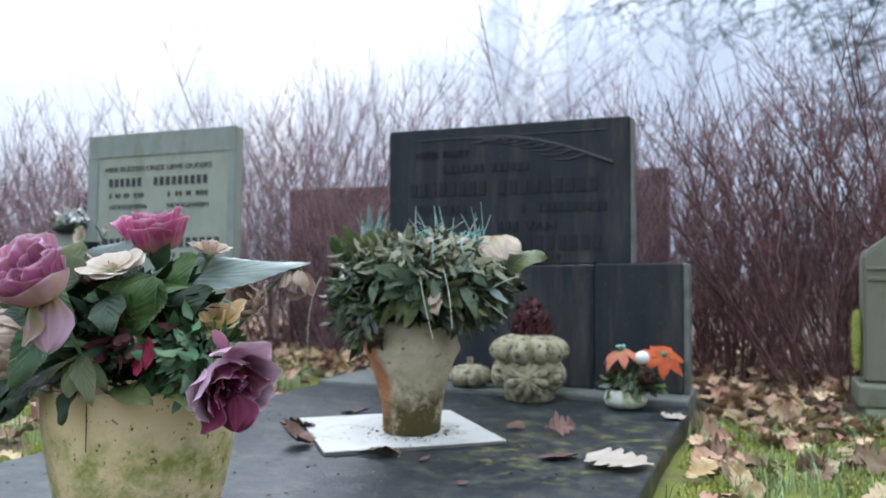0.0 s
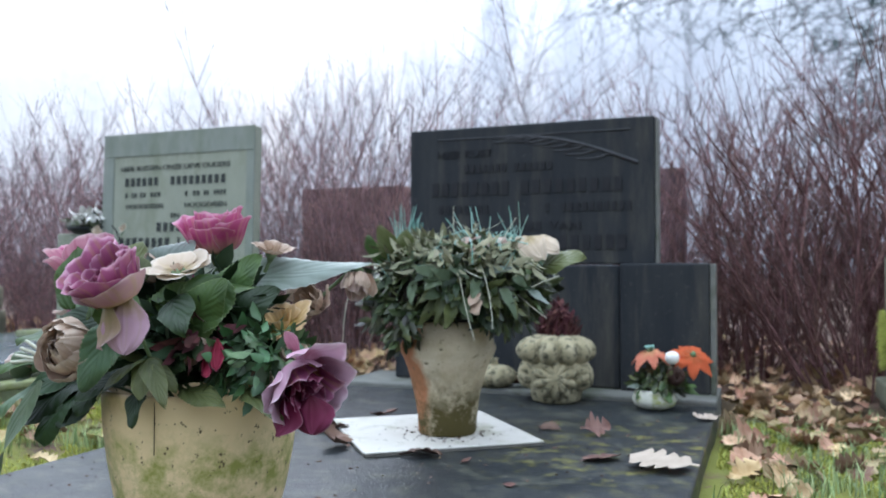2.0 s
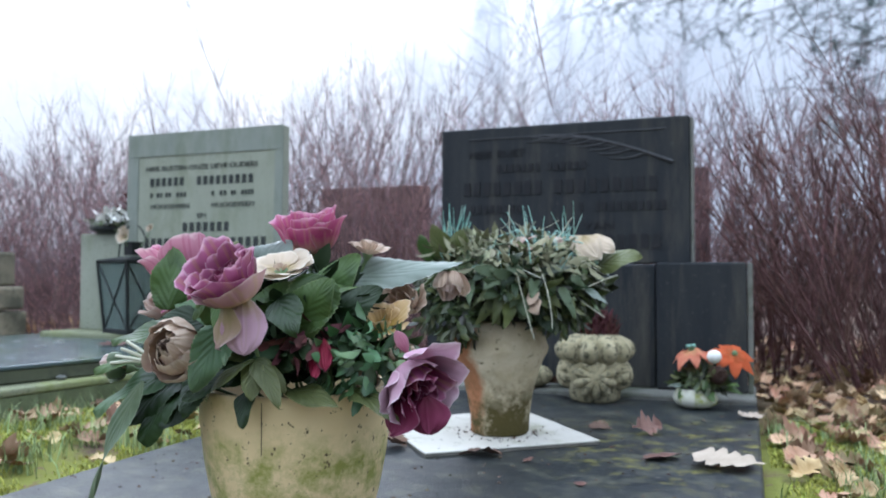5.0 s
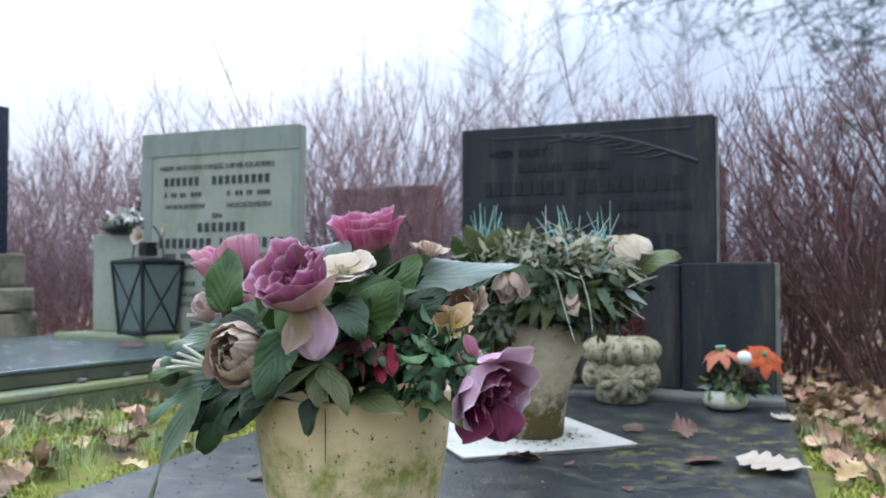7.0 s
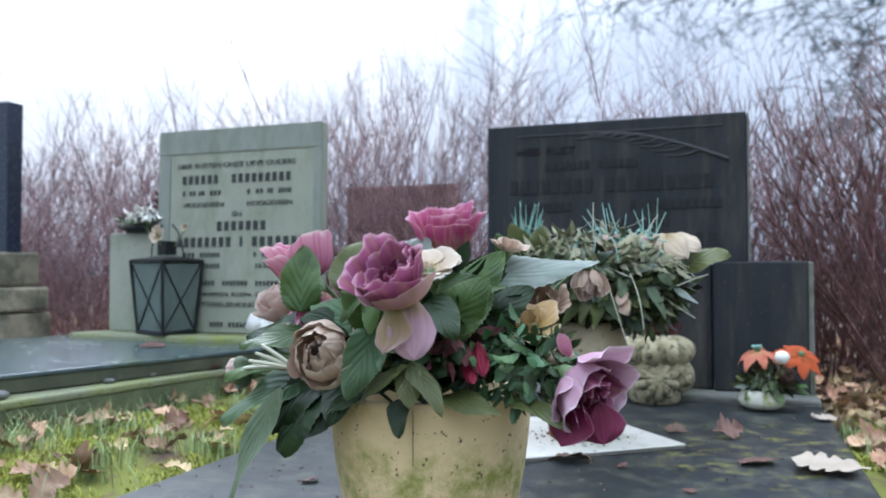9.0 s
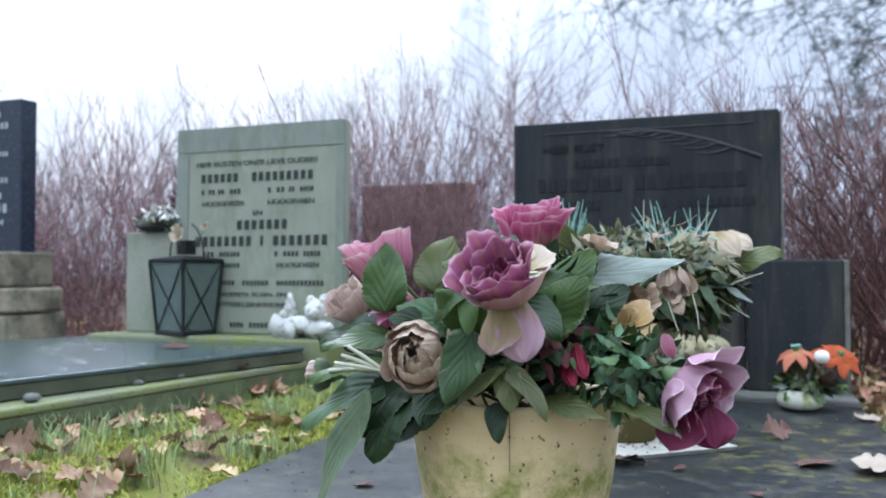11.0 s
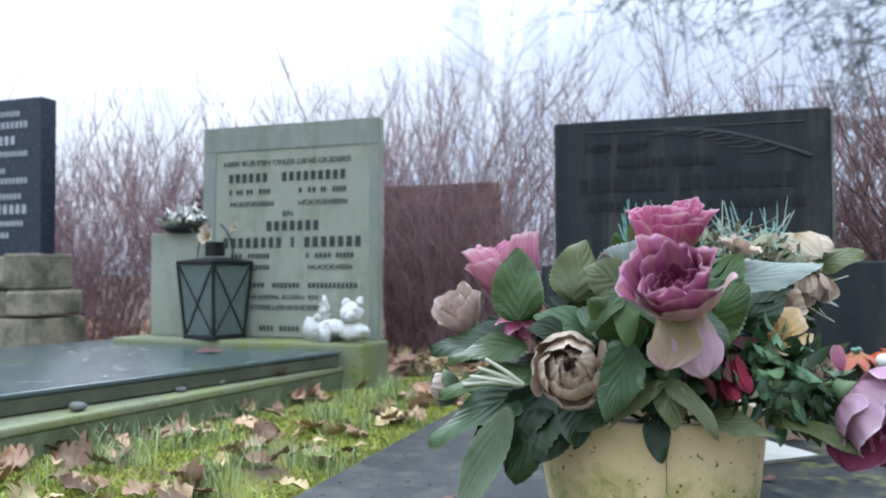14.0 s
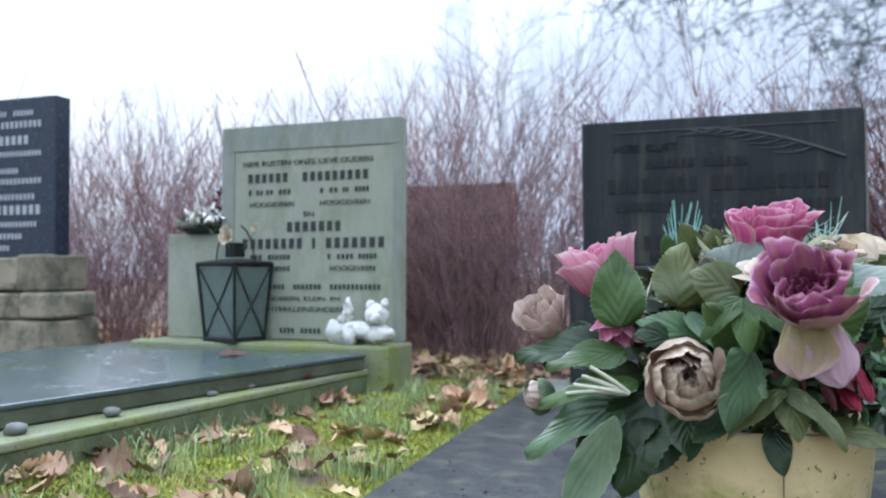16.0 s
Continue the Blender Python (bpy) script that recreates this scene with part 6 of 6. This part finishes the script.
star(ob_, (-0.010, -0.01, 0.152), (-0.1, -0.25, 1.0), 0.062, 7, P_SALMON, 0.45, "faded salmon star-shaped cloth flower")
star(ob_, (0.098, 0.02, 0.142), (0.3, -0.55, 0.75), 0.066, 7, P_ORANGE, 0.25, "bright orange star-shaped cloth flower")
for k in range(9):
    a = k * 2.4
    part("stamen", lathe([(0.003, 0), (0.0045, 0.004), (0.002, 0.008)], 8, closed_top=True), M_BLADE, ob_, "", pose(-0.010 + 0.009 * math.cos(a), -0.012 + 0.009 * math.sin(a), 0.156 + 0.002 * (k % 3)), True)
part("berry", lathe([(0.003, -0.019), (0.012, -0.015), (0.018, -0.005), (0.0185, 0.003), (0.014, 0.012), (0.005, 0.016), (0.002, 0.014)], 24, closed_top=True), M_WHITEFL, ob_, "white round berry", pose(0.049, -0.028, 0.138), True)
cone = bmesh.new()
for k in range(70):
    t = k / 70
    a = k * 2.39996
    r = 0.021 * math.sin(math.pi * (0.12 + 0.8 * t)) ** 0.8
    z = -0.02 + 0.042 * t
    c = Vector((math.cos(a) * r, math.sin(a) * r, z))
    s = bmesh.ops.create_cube(cone, size=0.0075, matrix=axis_pose(c, (math.cos(a), math.sin(a), 0.5)) @ Matrix.Diagonal((1, 0.8, 0.6, 1)))
bmesh.ops.create_icosphere(cone, subdivisions=2, radius=0.017)
part("pine_cone", cone, M_CONE, ob_, "brown pine cone", axis_pose((0.058, -0.03, 0.09), (0.25, -1, 0.15)))
for at, tip in (((0.07, 0, 0.06), (0.118, -0.02, 0.05)), ((0.07, 0, 0.06), (0.105, -0.03, 0.075)), ((-0.03, -0.02, 0.06), (-0.068, -0.03, 0.062)), ((-0.02, -0.03, 0.055), (-0.045, -0.05, 0.03)), ((0.03, -0.03, 0.05), (0.05, -0.06, 0.03))):
    part("leaf", leaf_mesh((Vector(tip) - Vector(at)).length, 0.024, 0.2, 0.2, 0.1, 5), rng.choice((L_SILVER, L_GREEN)), ob_, "", aim(at, Vector(tip) - Vector(at), (0, -0.5, 1)))

# ---- lantern, planter, figure on the pale grave ----
ln = thing("grave_lantern", (-1.565, -0.142, 0.139), "black iron grave lantern with greenish glass and white cloth flowers", "lantern", turn=-13)


def frustum(h0, h1, a, b, bm=None):
    """A square ring edge set: returns corners at height h0 half-width a and h1 half-width b."""
    return [Vector((sx * a, sy * a, h0)) for sx, sy in ((-1, -1), (1, -1), (1, 1), (-1, 1))], [Vector((sx * b, sy * b, h1)) for sx, sy in ((-1, -1), (1, -1), (1, 1), (-1, 1))]


lo_c, hi_c = frustum(0.012, 0.262, 0.069, 0.088)
for a, b in zip(lo_c, hi_c):
    part("corner_post", tubes("post", [([a, b], 0.006, 0.006)], 4), M_IRON, ln)
for ring, r in ((lo_c, 0.006), (hi_c, 0.007)):
    for i in range(4):
        part("rail", tubes("rail", [([ring[i], ring[(i + 1) % 4]], r, r)], 4), M_IRON, ln)
for i in range(4):
    j = (i + 1) % 4
    part("cross_bar", tubes("cross", [([lo_c[i], hi_c[j]], 0.003, 0.003)], 4), M_IRON, ln)
    part("cross_bar", tubes("cross", [([lo_c[j], hi_c[i]], 0.003, 0.003)], 4), M_IRON, ln)
glass = bpy.data.materials.new("dusty_green_glass")
glass.use_nodes = True
gb = glass.node_tree.nodes["Principled BSDF"]
gb.inputs["Base Color"].default_value = (0.31, 0.38, 0.34, 1)
gb.inputs["Roughness"].default_value = 0.25
gb.inputs["Transmission Weight"].default_value = 0.65
gb.inputs["IOR"].default_value = 1.1
for i in range(4):
    j = (i + 1) % 4
    q = [lo_c[i] * 0.97, lo_c[j] * 0.97, hi_c[j] * 0.97, hi_c[i] * 0.97]
    n = (q[1] - q[0]).cross(q[3] - q[0]).normalized() * 0.003
    gme2 = bpy.data.meshes.new("pane")
    gme2.from_pydata([tuple(v) for v in q] + [tuple(v - n) for v in q], [], [(0, 1, 2, 3), (7, 6, 5, 4), (0, 4, 5, 1), (1, 5, 6, 2), (2, 6, 7, 3), (3, 7, 4, 0)])
    part("pane", gme2, glass, ln)
part("base_plate", box(-0.075, 0.075, -0.075, 0.075, 0, 0.012, 0.002), M_IRON, ln)
bm = bmesh.new()
rf = [bm.verts.new((sx * 0.093, sy * 0.093, 0.268)) for sx, sy in ((-1, -1), (1, -1), (1, 1), (-1, 1))]
rt = [bm.verts.new((sx * 0.03, sy * 0.03, 0.280)) for sx, sy in ((-1, -1), (1, -1), (1, 1), (-1, 1))]
bm.faces.new(rf[::-1])
bm.faces.new(rt)
for i in range(4):
    bm.faces.new((rf[i], rf[(i + 1) % 4], rt[(i + 1) % 4], rt[i]))
part("roof", bm, M_IRON, ln)
part("chimney", box(-0.024, 0.024, -0.024, 0.024, 0.285, 0.335, 0.003), M_IRON, ln)
hp = [Vector((0.09 * math.cos(a), 0, 0.27 + 0.13 * math.sin(a))) for a in [math.pi * k / 10 for k in range(11)]]
part("handle", tubes("handle", [(hp[:5], 0.003, 0.003)], 5), M_IRON, ln)
part("handle", tubes("handle", [(hp[6:], 0.003, 0.003)], 5), M_IRON, ln)
part("candle", lathe([(0.028, 0.012), (0.03, 0.02), (0.03, 0.17), (0.004, 0.175)], 20, closed_top=True), M_IRON, ln, smooth=True)
wf = thing("cloth_flower", (-1.565, -0.16, 0.46), "small white cloth flowers stuck on the lantern", "artificial flower")
for p, r in (((-0.005, -0.02, 0.03), 0.026), ((-0.02, -0.01, 0.055), 0.016), ((0.085, 0.01, 0.062), 0.014)):
    flower_at = Vector((-1.565, -0.16, 0.46)) + Vector(p)
    flower(wf, "blossom", flower_at, (0.2, -1, 0.3), r, [(3, 0.1, 0.4, 0.9, 1.1, 0.0, 0.05, P_CREAM, 0.7), (5, 0.15, 0.95, 0.7, 0.8, 0.2, 0.08, P_CREAM, 0.7)], M_STALK, "", 31)
    stem(wf, flower_at, (-1.565, -0.142, 0.43), 0.002, M_STALK, 0.01)

pt = thing("planter_dish", (-1.765, -0.02, 0.512), "low dish of mixed winter plants on the limestone block", "planter")
part("dish", lathe([(0.06, 0), (0.085, 0.012), (0.09, 0.025), (0.084, 0.022)], 28), M_IRON, pt, smooth=True)
part("greenery", small_leaves("greenery", 260, (0, 0, 0.035), (0.10, 0.08, 0.04), 0.032, 15, -0.2, 0.5), M_GREEN, pt)
part("pale_leaves", small_leaves("pale_leaves", 120, (0.02, -0.01, 0.055), (0.08, 0.07, 0.04), 0.032, 16, 0.0, 0.7), M_WHITEFL, pt, "silvery white leaves")
part("dark_heather", small_leaves("dark_heather", 150, (0.06, 0.03, 0.09), (0.05, 0.045, 0.06), 0.028, 17, -0.3, 0.4), M_DRIED, pt, "dark red heather")

fb = bmesh.new()


def ball(c, r, sc=(1, 1, 1)):
    bmesh.ops.create_icosphere(fb, subdivisions=3, radius=r, matrix=pose(*c) @ Matrix.Diagonal((*sc, 1)))


def wheel(c, r, t):
    bmesh.ops.create_cone(fb, cap_ends=True, segments=20, radius1=r, radius2=r, depth=t, matrix=pose(*c, 90, 0, 0))


wheel((-0.075, -0.02, 0.036), 0.036, 0.022)
wheel((-0.02, 0.03, 0.026), 0.026, 0.02)
wheel((-0.02, -0.035, 0.026), 0.026, 0.02)
ball((0.0, 0, 0.042), 0.05, (1.5, 0.8, 0.55))
ball((0.055, 0, 0.035), 0.04, (1.4, 0.9, 0.7))
ball((-0.055, 0, 0.075), 0.016, (1, 2.2, 0.8))
ball((-0.042, -0.01, 0.105), 0.016, (0.9, 0.9, 2.2))
ball((0.062, -0.01, 0.09), 0.034, (1.05, 0.9, 0.9))
ball((0.04, -0.005, 0.12), 0.013)
ball((0.086, -0.005, 0.122), 0.013)
ball((0.075, -0.035, 0.082), 0.016)
for v in fb.verts:
    v.co += noise.noise_vector(v.co * 45) * 0.007 + noise.noise_vector(v.co * 120) * 0.004
single("figurine", fb, M_WHITE, "small white glazed animal figurine riding a cart", "figurine", at=pose(-1.085, -0.165, 0.139, 0, 0, -12) @ Matrix.Diagonal((1.1, 1.1, 1.08, 1)), smooth=True)

rp = random.Random(5)
for x, y, s in ((-0.03, -0.12, 0.02), (-0.04, -0.33, 0.022), (-0.035, 0.18, 0.014), (-0.04, 0.32, 0.015), (-0.03, 0.45, 0.012), (-0.045, -0.40, 0.018), (-0.03, 0.58, 0.012)):
    bm = bmesh.new()
    bmesh.ops.create_icosphere(bm, subdivisions=2, radius=s)
    for v in bm.verts:
        v.co += noise.noise_vector(v.co * 40 + Vector((x, y, 0))) * s * 0.3
        v.co.z *= 0.6
    single("pebble", bm, M_PEBBLE, "small grey pebble on the grave kerb", "pebble", "pebbles on the kerb", at=pose(-1.167, -1.022, 0, 0, 0, -9) @ pose(x - 0.01, y, 0.07 + s * 0.45, 0, 0, rp.uniform(0, 360)), smooth=True)

# ---- fallen oak leaves ----
def oak_outline(r, n_lobes=4):
    """Half outline of an oak leaf along +x, length 1: pairs (x, half width)."""
    pts = [(0.0, 0.012), (0.12, 0.02)]
    for k in range(n_lobes):
        x = 0.2 + 0.72 * k / n_lobes
        w = (0.20, 0.30, 0.33, 0.24, 0.2)[k] * r.uniform(0.85, 1.15)
        pts += [(x, w * r.uniform(0.45, 0.7)), (x + 0.055, w * r.uniform(0.8, 1.0)), (x + r.uniform(0.10, 0.13), w), (x + 0.155, w * r.uniform(0.6, 0.8))]
    pts += [(0.95, 0.10), (1.0, 0.01)]
    return pts


def oak_verts(r, size, curl):
    pts = oak_outline(r)
    vs, fs = [], []
    roll, bow, ph = r.uniform(-1, 1) * curl, r.uniform(-0.4, 1.0) * curl, r.uniform(0, 6)
    for x, w in pts:
        for s in (-1, -0.5, 0, 0.5, 1):
            y = s * w
            z = bow * (x - 0.5) ** 2 * 1.2 + abs(s) * w * (0.5 * curl + roll * s) + 0.05 * curl * math.sin(ph + x * 11 + s * 2)
            vs.append(Vector((x - 0.5, y, z)) * size)
    for i in range(len(pts) - 1):
        for s in range(4):
            a = i * 5 + s
            fs.append((a, a + 1, a + 6, a + 5))
    return vs, fs


def oak_mesh(seed, size, curl):
    vs, fs = oak_verts(random.Random(seed), size, curl)
    low = min(v.z for v in vs)
    me = bpy.data.meshes.new("oak_leaf")
    me.from_pydata([(v.x, v.y, v.z - low) for v in vs], [], fs)
    me.shade_smooth()
    return me


for x, y, z, turn, size, m, curl, label in (
        (0.52, -0.925, 0.012, 168, 0.13, M_LEAFPALE, 0.16, "pale flat oak leaf lying on the slab"), (0.345, -0.668, 0.002, 30, 0.07, M_LEAFBROWN, 1.1, "curled dark brown oak leaf on the slab"),
        (-0.135, -0.985, 0.002, 120, 0.10, M_LEAFBROWN, 0.8, "curled brown oak leaf on the slab"), (-0.225, -0.845, 0.002, 10, 0.085, M_LEAFBROWN, 0.7, "brown oak leaf beside the tile"),
        (0.065, -1.005, 0.002, 20, 0.085, M_LEAFBROWN, 0.6, "reddish brown oak leaf at the tile's edge"), (0.235, -0.64, 0.002, 160, 0.06, M_LEAFBROWN, 0.4, "small brown oak leaf on the slab"),
        (0.395, -0.905, 0.002, 50, 0.09, M_LEAFBROWN, 0.3, "greyish oak leaf on the slab"), (0.565, -0.385, 0.002, 200, 0.07, M_LEAFPALE, 0.6, "pale oak leaf at the slab's edge"),
        (0.03, -0.10, 0.016, 10, 0.09, M_LEAFBROWN, 0.9, "brown oak leaf on the stone ledge"), (-0.20, -0.62, 0.002, 60, 0.08, M_LEAFBROWN, 0.5, "brown oak leaf on the slab"),
        (-0.33, -1.30, 0.002, 60, 0.04, M_LEAFBROWN, 0.4, "brown leaf scrap on the slab"), (-1.40, -0.42, 0.123, 70, 0.10, M_LEAFBROWN, 0.3, "brown oak leaf on the wet slab"),
        (-1.10, -0.50, 0.073, 100, 0.06, M_LEAFBROWN, 0.9, "reddish oak leaf on the kerb"), (0.165, -1.02, 0.002, 100, 0.03, M_LEAFBROWN, 0.5, "leaf scrap on the slab"), (0.29, -1.15, 0.002, 100, 0.03, M_LEAFBROWN, 0.3, "leaf scrap on the slab")):
    single("oak_leaf", oak_mesh(int(x * 1000) + 7, size, curl), m, label, "leaf", "leaves on the graves", at=Matrix.Translation((x, y, z)) @ Matrix.Rotation(radians(7 if size == 0.13 else 0), 4, "X") @ pose(0, 0, 0, 0, 0, turn) @ Matrix.Diagonal((1, 1.7 if size == 0.13 else 1.25, 1, 1)))

stone_areas = ((-0.60, 0.60, -2.0, 0.14), (-2.30, -1.15, -0.9, 0.16), (-2.7, -1.3, -2.2, -0.8), (1.0, 1.7, -0.05, 0.32), (-3.4, -2.2, -0.15, 0.2), (-1.95, -0.93, -0.15, 0.15))


def free(x, y, pad=0.0):
    return not any(a - pad < x < b + pad and c - pad < y < d + pad for a, b, c, d in stone_areas)


lit = random.Random(21)
lv, lf = [], []


def drop_leaf(x, y, size, up=0.0, curl=0.8):
    vs, fs = oak_verts(lit, size, curl)
    m = pose(x, y, ground_z(x, y) + 0.012 + up, lit.uniform(-28, 28), lit.uniform(-28, 28), lit.uniform(0, 360))
    n0 = len(lv)
    lv.extend(tuple(m @ v) for v in vs)
    lf.extend(tuple(i + n0 for i in f) for f in fs)


made = 0
while made < 4200:
    x, y = lit.uniform(-4.8, 2.8), 0.06 + 2.3 * lit.random() ** 1.5
    if free(x, y, 0.02):
        drop_leaf(x, y, lit.uniform(0.042, 0.082), lit.uniform(0, 0.045), lit.uniform(0.5, 1.6))
        made += 1
made = 0
while made < 420:
    x, y = lit.uniform(0.62, 2.0), lit.uniform(-1.7, 0.1)
    if free(x, y, 0.02) and lit.random() < 0.25 + 0.75 * min(1, max(0, (y + 1.0) / 0.8)):
        drop_leaf(x, y, lit.uniform(0.04, 0.088), lit.uniform(0, 0.015), lit.uniform(0.4, 1.4))
        made += 1
made = 0
while made < 235:
    x, y = lit.uniform(-1.28, -0.61), lit.uniform(-2.2, 0.1)
    if free(x, y, 0.0) and noise.noise(Vector((x * 4, y * 3, 5))) > -0.25:
        drop_leaf(x, y, lit.uniform(0.04, 0.085), lit.uniform(0, 0.012), lit.uniform(0.4, 1.4))
        made += 1
lme = bpy.data.meshes.new("leaf_litter")
lme.from_pydata(lv, [], lf)
lme.shade_smooth()
single("leaf_litter", lme, M_LITTER, "thick litter of brown fallen oak leaves", "leaf litter", kind="stuff")

# ---- grass and moss ----
gr = random.Random(31)


def blades_mesh(name, count, where, height, width, keep, lean=0.6):
    vs, fs = [], []
    tries = 0
    made = 0
    while made < count and tries < count * 12:
        tries += 1
        x0, x1, y0, y1 = where[tries % len(where)]
        x, y = gr.uniform(x0, x1), gr.uniform(y0, y1)
        if not free(x, y) or keep(x, y) < gr.random():
            continue
        made += 1
        h, a, w = height * gr.uniform(0.45, 1.25), gr.uniform(0, 6.283), width * gr.uniform(0.6, 1.3)
        ox, oy = math.cos(a) * h * lean * gr.random(), math.sin(a) * h * lean * gr.random()
        px, py = -math.sin(a) * w / 2, math.cos(a) * w / 2
        z = ground_z(x, y) - 0.004
        n0 = len(vs)
        vs += [(x - px, y - py, z), (x + px, y + py, z), (x + ox * 0.35 + px * 0.8, y + oy * 0.35 + py * 0.8, z + h * 0.6), (x + ox * 0.35 - px * 0.8, y + oy * 0.35 - py * 0.8, z + h * 0.6), (x + ox, y + oy, z + h * 0.95)]
        fs += [(n0, n0 + 1, n0 + 2, n0 + 3), (n0 + 3, n0 + 2, n0 + 4)]
    me = bpy.data.meshes.new(name)
    me.from_pydata(vs, [], fs)
    return me


def clump(x, y):
    return min(1.0, max(0.0, 0.02 + 2.6 * noise.noise(Vector((x * 8.5, y * 8.5, 9)))))


def mossy(x, y):
    return min(1.0, max(0.0, 0.6 + 2.2 * noise.noise(Vector((x * 4.6, y * 4.6, 2)))))


left_strip, right_strip = (-1.3, -0.59, -2.2, 0.12), (0.59, 1.7, -1.8, -0.05)
single("grass", blades_mesh("grass", 6500, (left_strip, right_strip), 0.062, 0.0026, clump, 0.9), M_GRASS, "short tufts of winter grass between the graves", "grass", kind="stuff")
single("moss", blades_mesh("moss", 120000, (left_strip, right_strip), 0.014, 0.0036, mossy, 0.9), M_MOSS, "bright yellow-green moss cushion between the graves", "moss", kind="stuff")
mo = random.Random(8)
ms_v, ms_f = [], []
for i in range(900):
    a, q = mo.uniform(0, 6.283), math.sqrt(mo.random())
    p = Vector((1.022 + 0.004 * mo.random(), 0.15 + 0.045 * q * math.cos(a), 0.17 + 0.085 * q * math.sin(a)))
    d = Vector((-1, mo.uniform(-0.6, 0.6), mo.uniform(-0.8, 0.8))).normalized() * mo.uniform(0.012, 0.026)
    ms_f.append((len(ms_v), len(ms_v) + 1, len(ms_v) + 2))
    ms_v += [tuple(p), tuple(p + Vector((0, 0.003, 0.002))), tuple(p + d)]
mme = bpy.data.meshes.new("moss")
mme.from_pydata(ms_v, [], ms_f)
single("moss", mme, M_MOSS, "moss growing on the side of the sandstone headstone", "moss", kind="stuff")

# ---- crumbs of soil and leaf on tile and slab ----
cr = random.Random(77)
cv, cf = [], []


def crumb(x, y, z, s):
    n0 = len(cv)
    for k in range(5):
        a = k * 1.2566 + cr.uniform(-0.4, 0.4)
        cv.append((x + math.cos(a) * s * cr.uniform(0.5, 1.2), y + math.sin(a) * s * cr.uniform(0.5, 1.2), z))
    cv.append((x, y, z + s * cr.uniform(0.4, 0.8)))
    for k in range(5):
        cf.append((n0 + k, n0 + (k + 1) % 5, n0 + 5))


for i in range(130):
    a, q = cr.uniform(0, 6.283), 0.064 + abs(cr.gauss(0, 0.03))
    crumb(0.044 + math.cos(a) * q, -0.805 + math.sin(a) * q, 0.0101, cr.uniform(0.0012, 0.0045))
for i in range(420):
    x, y = cr.uniform(-0.57, 0.57), cr.uniform(-1.5, -0.17)
    u, v = x + 0.005, y + 0.785
    c, s_ = math.cos(radians(39)), math.sin(radians(39))
    if max(abs(u * c + v * s_), abs(-u * s_ + v * c)) < 0.197 or math.hypot(x - 0.018, y + 1.612) < 0.125:
        continue
    crumb(x, y, 0.0005, cr.uniform(0.0012, 0.005))
cme = bpy.data.meshes.new("crumbs")
cme.from_pydata(cv, [], cf)
M_CRUMB = mat("dark_soil_and_leaf_crumbs", (0.035, 0.026, 0.018), (0.13, 0.09, 0.06), 40, rough=0.9, bump=0, island=0.7)
single("crumbs", cme, M_CRUMB, "scattered crumbs of soil and leaf on slab and tile", "crumbs", kind="stuff")
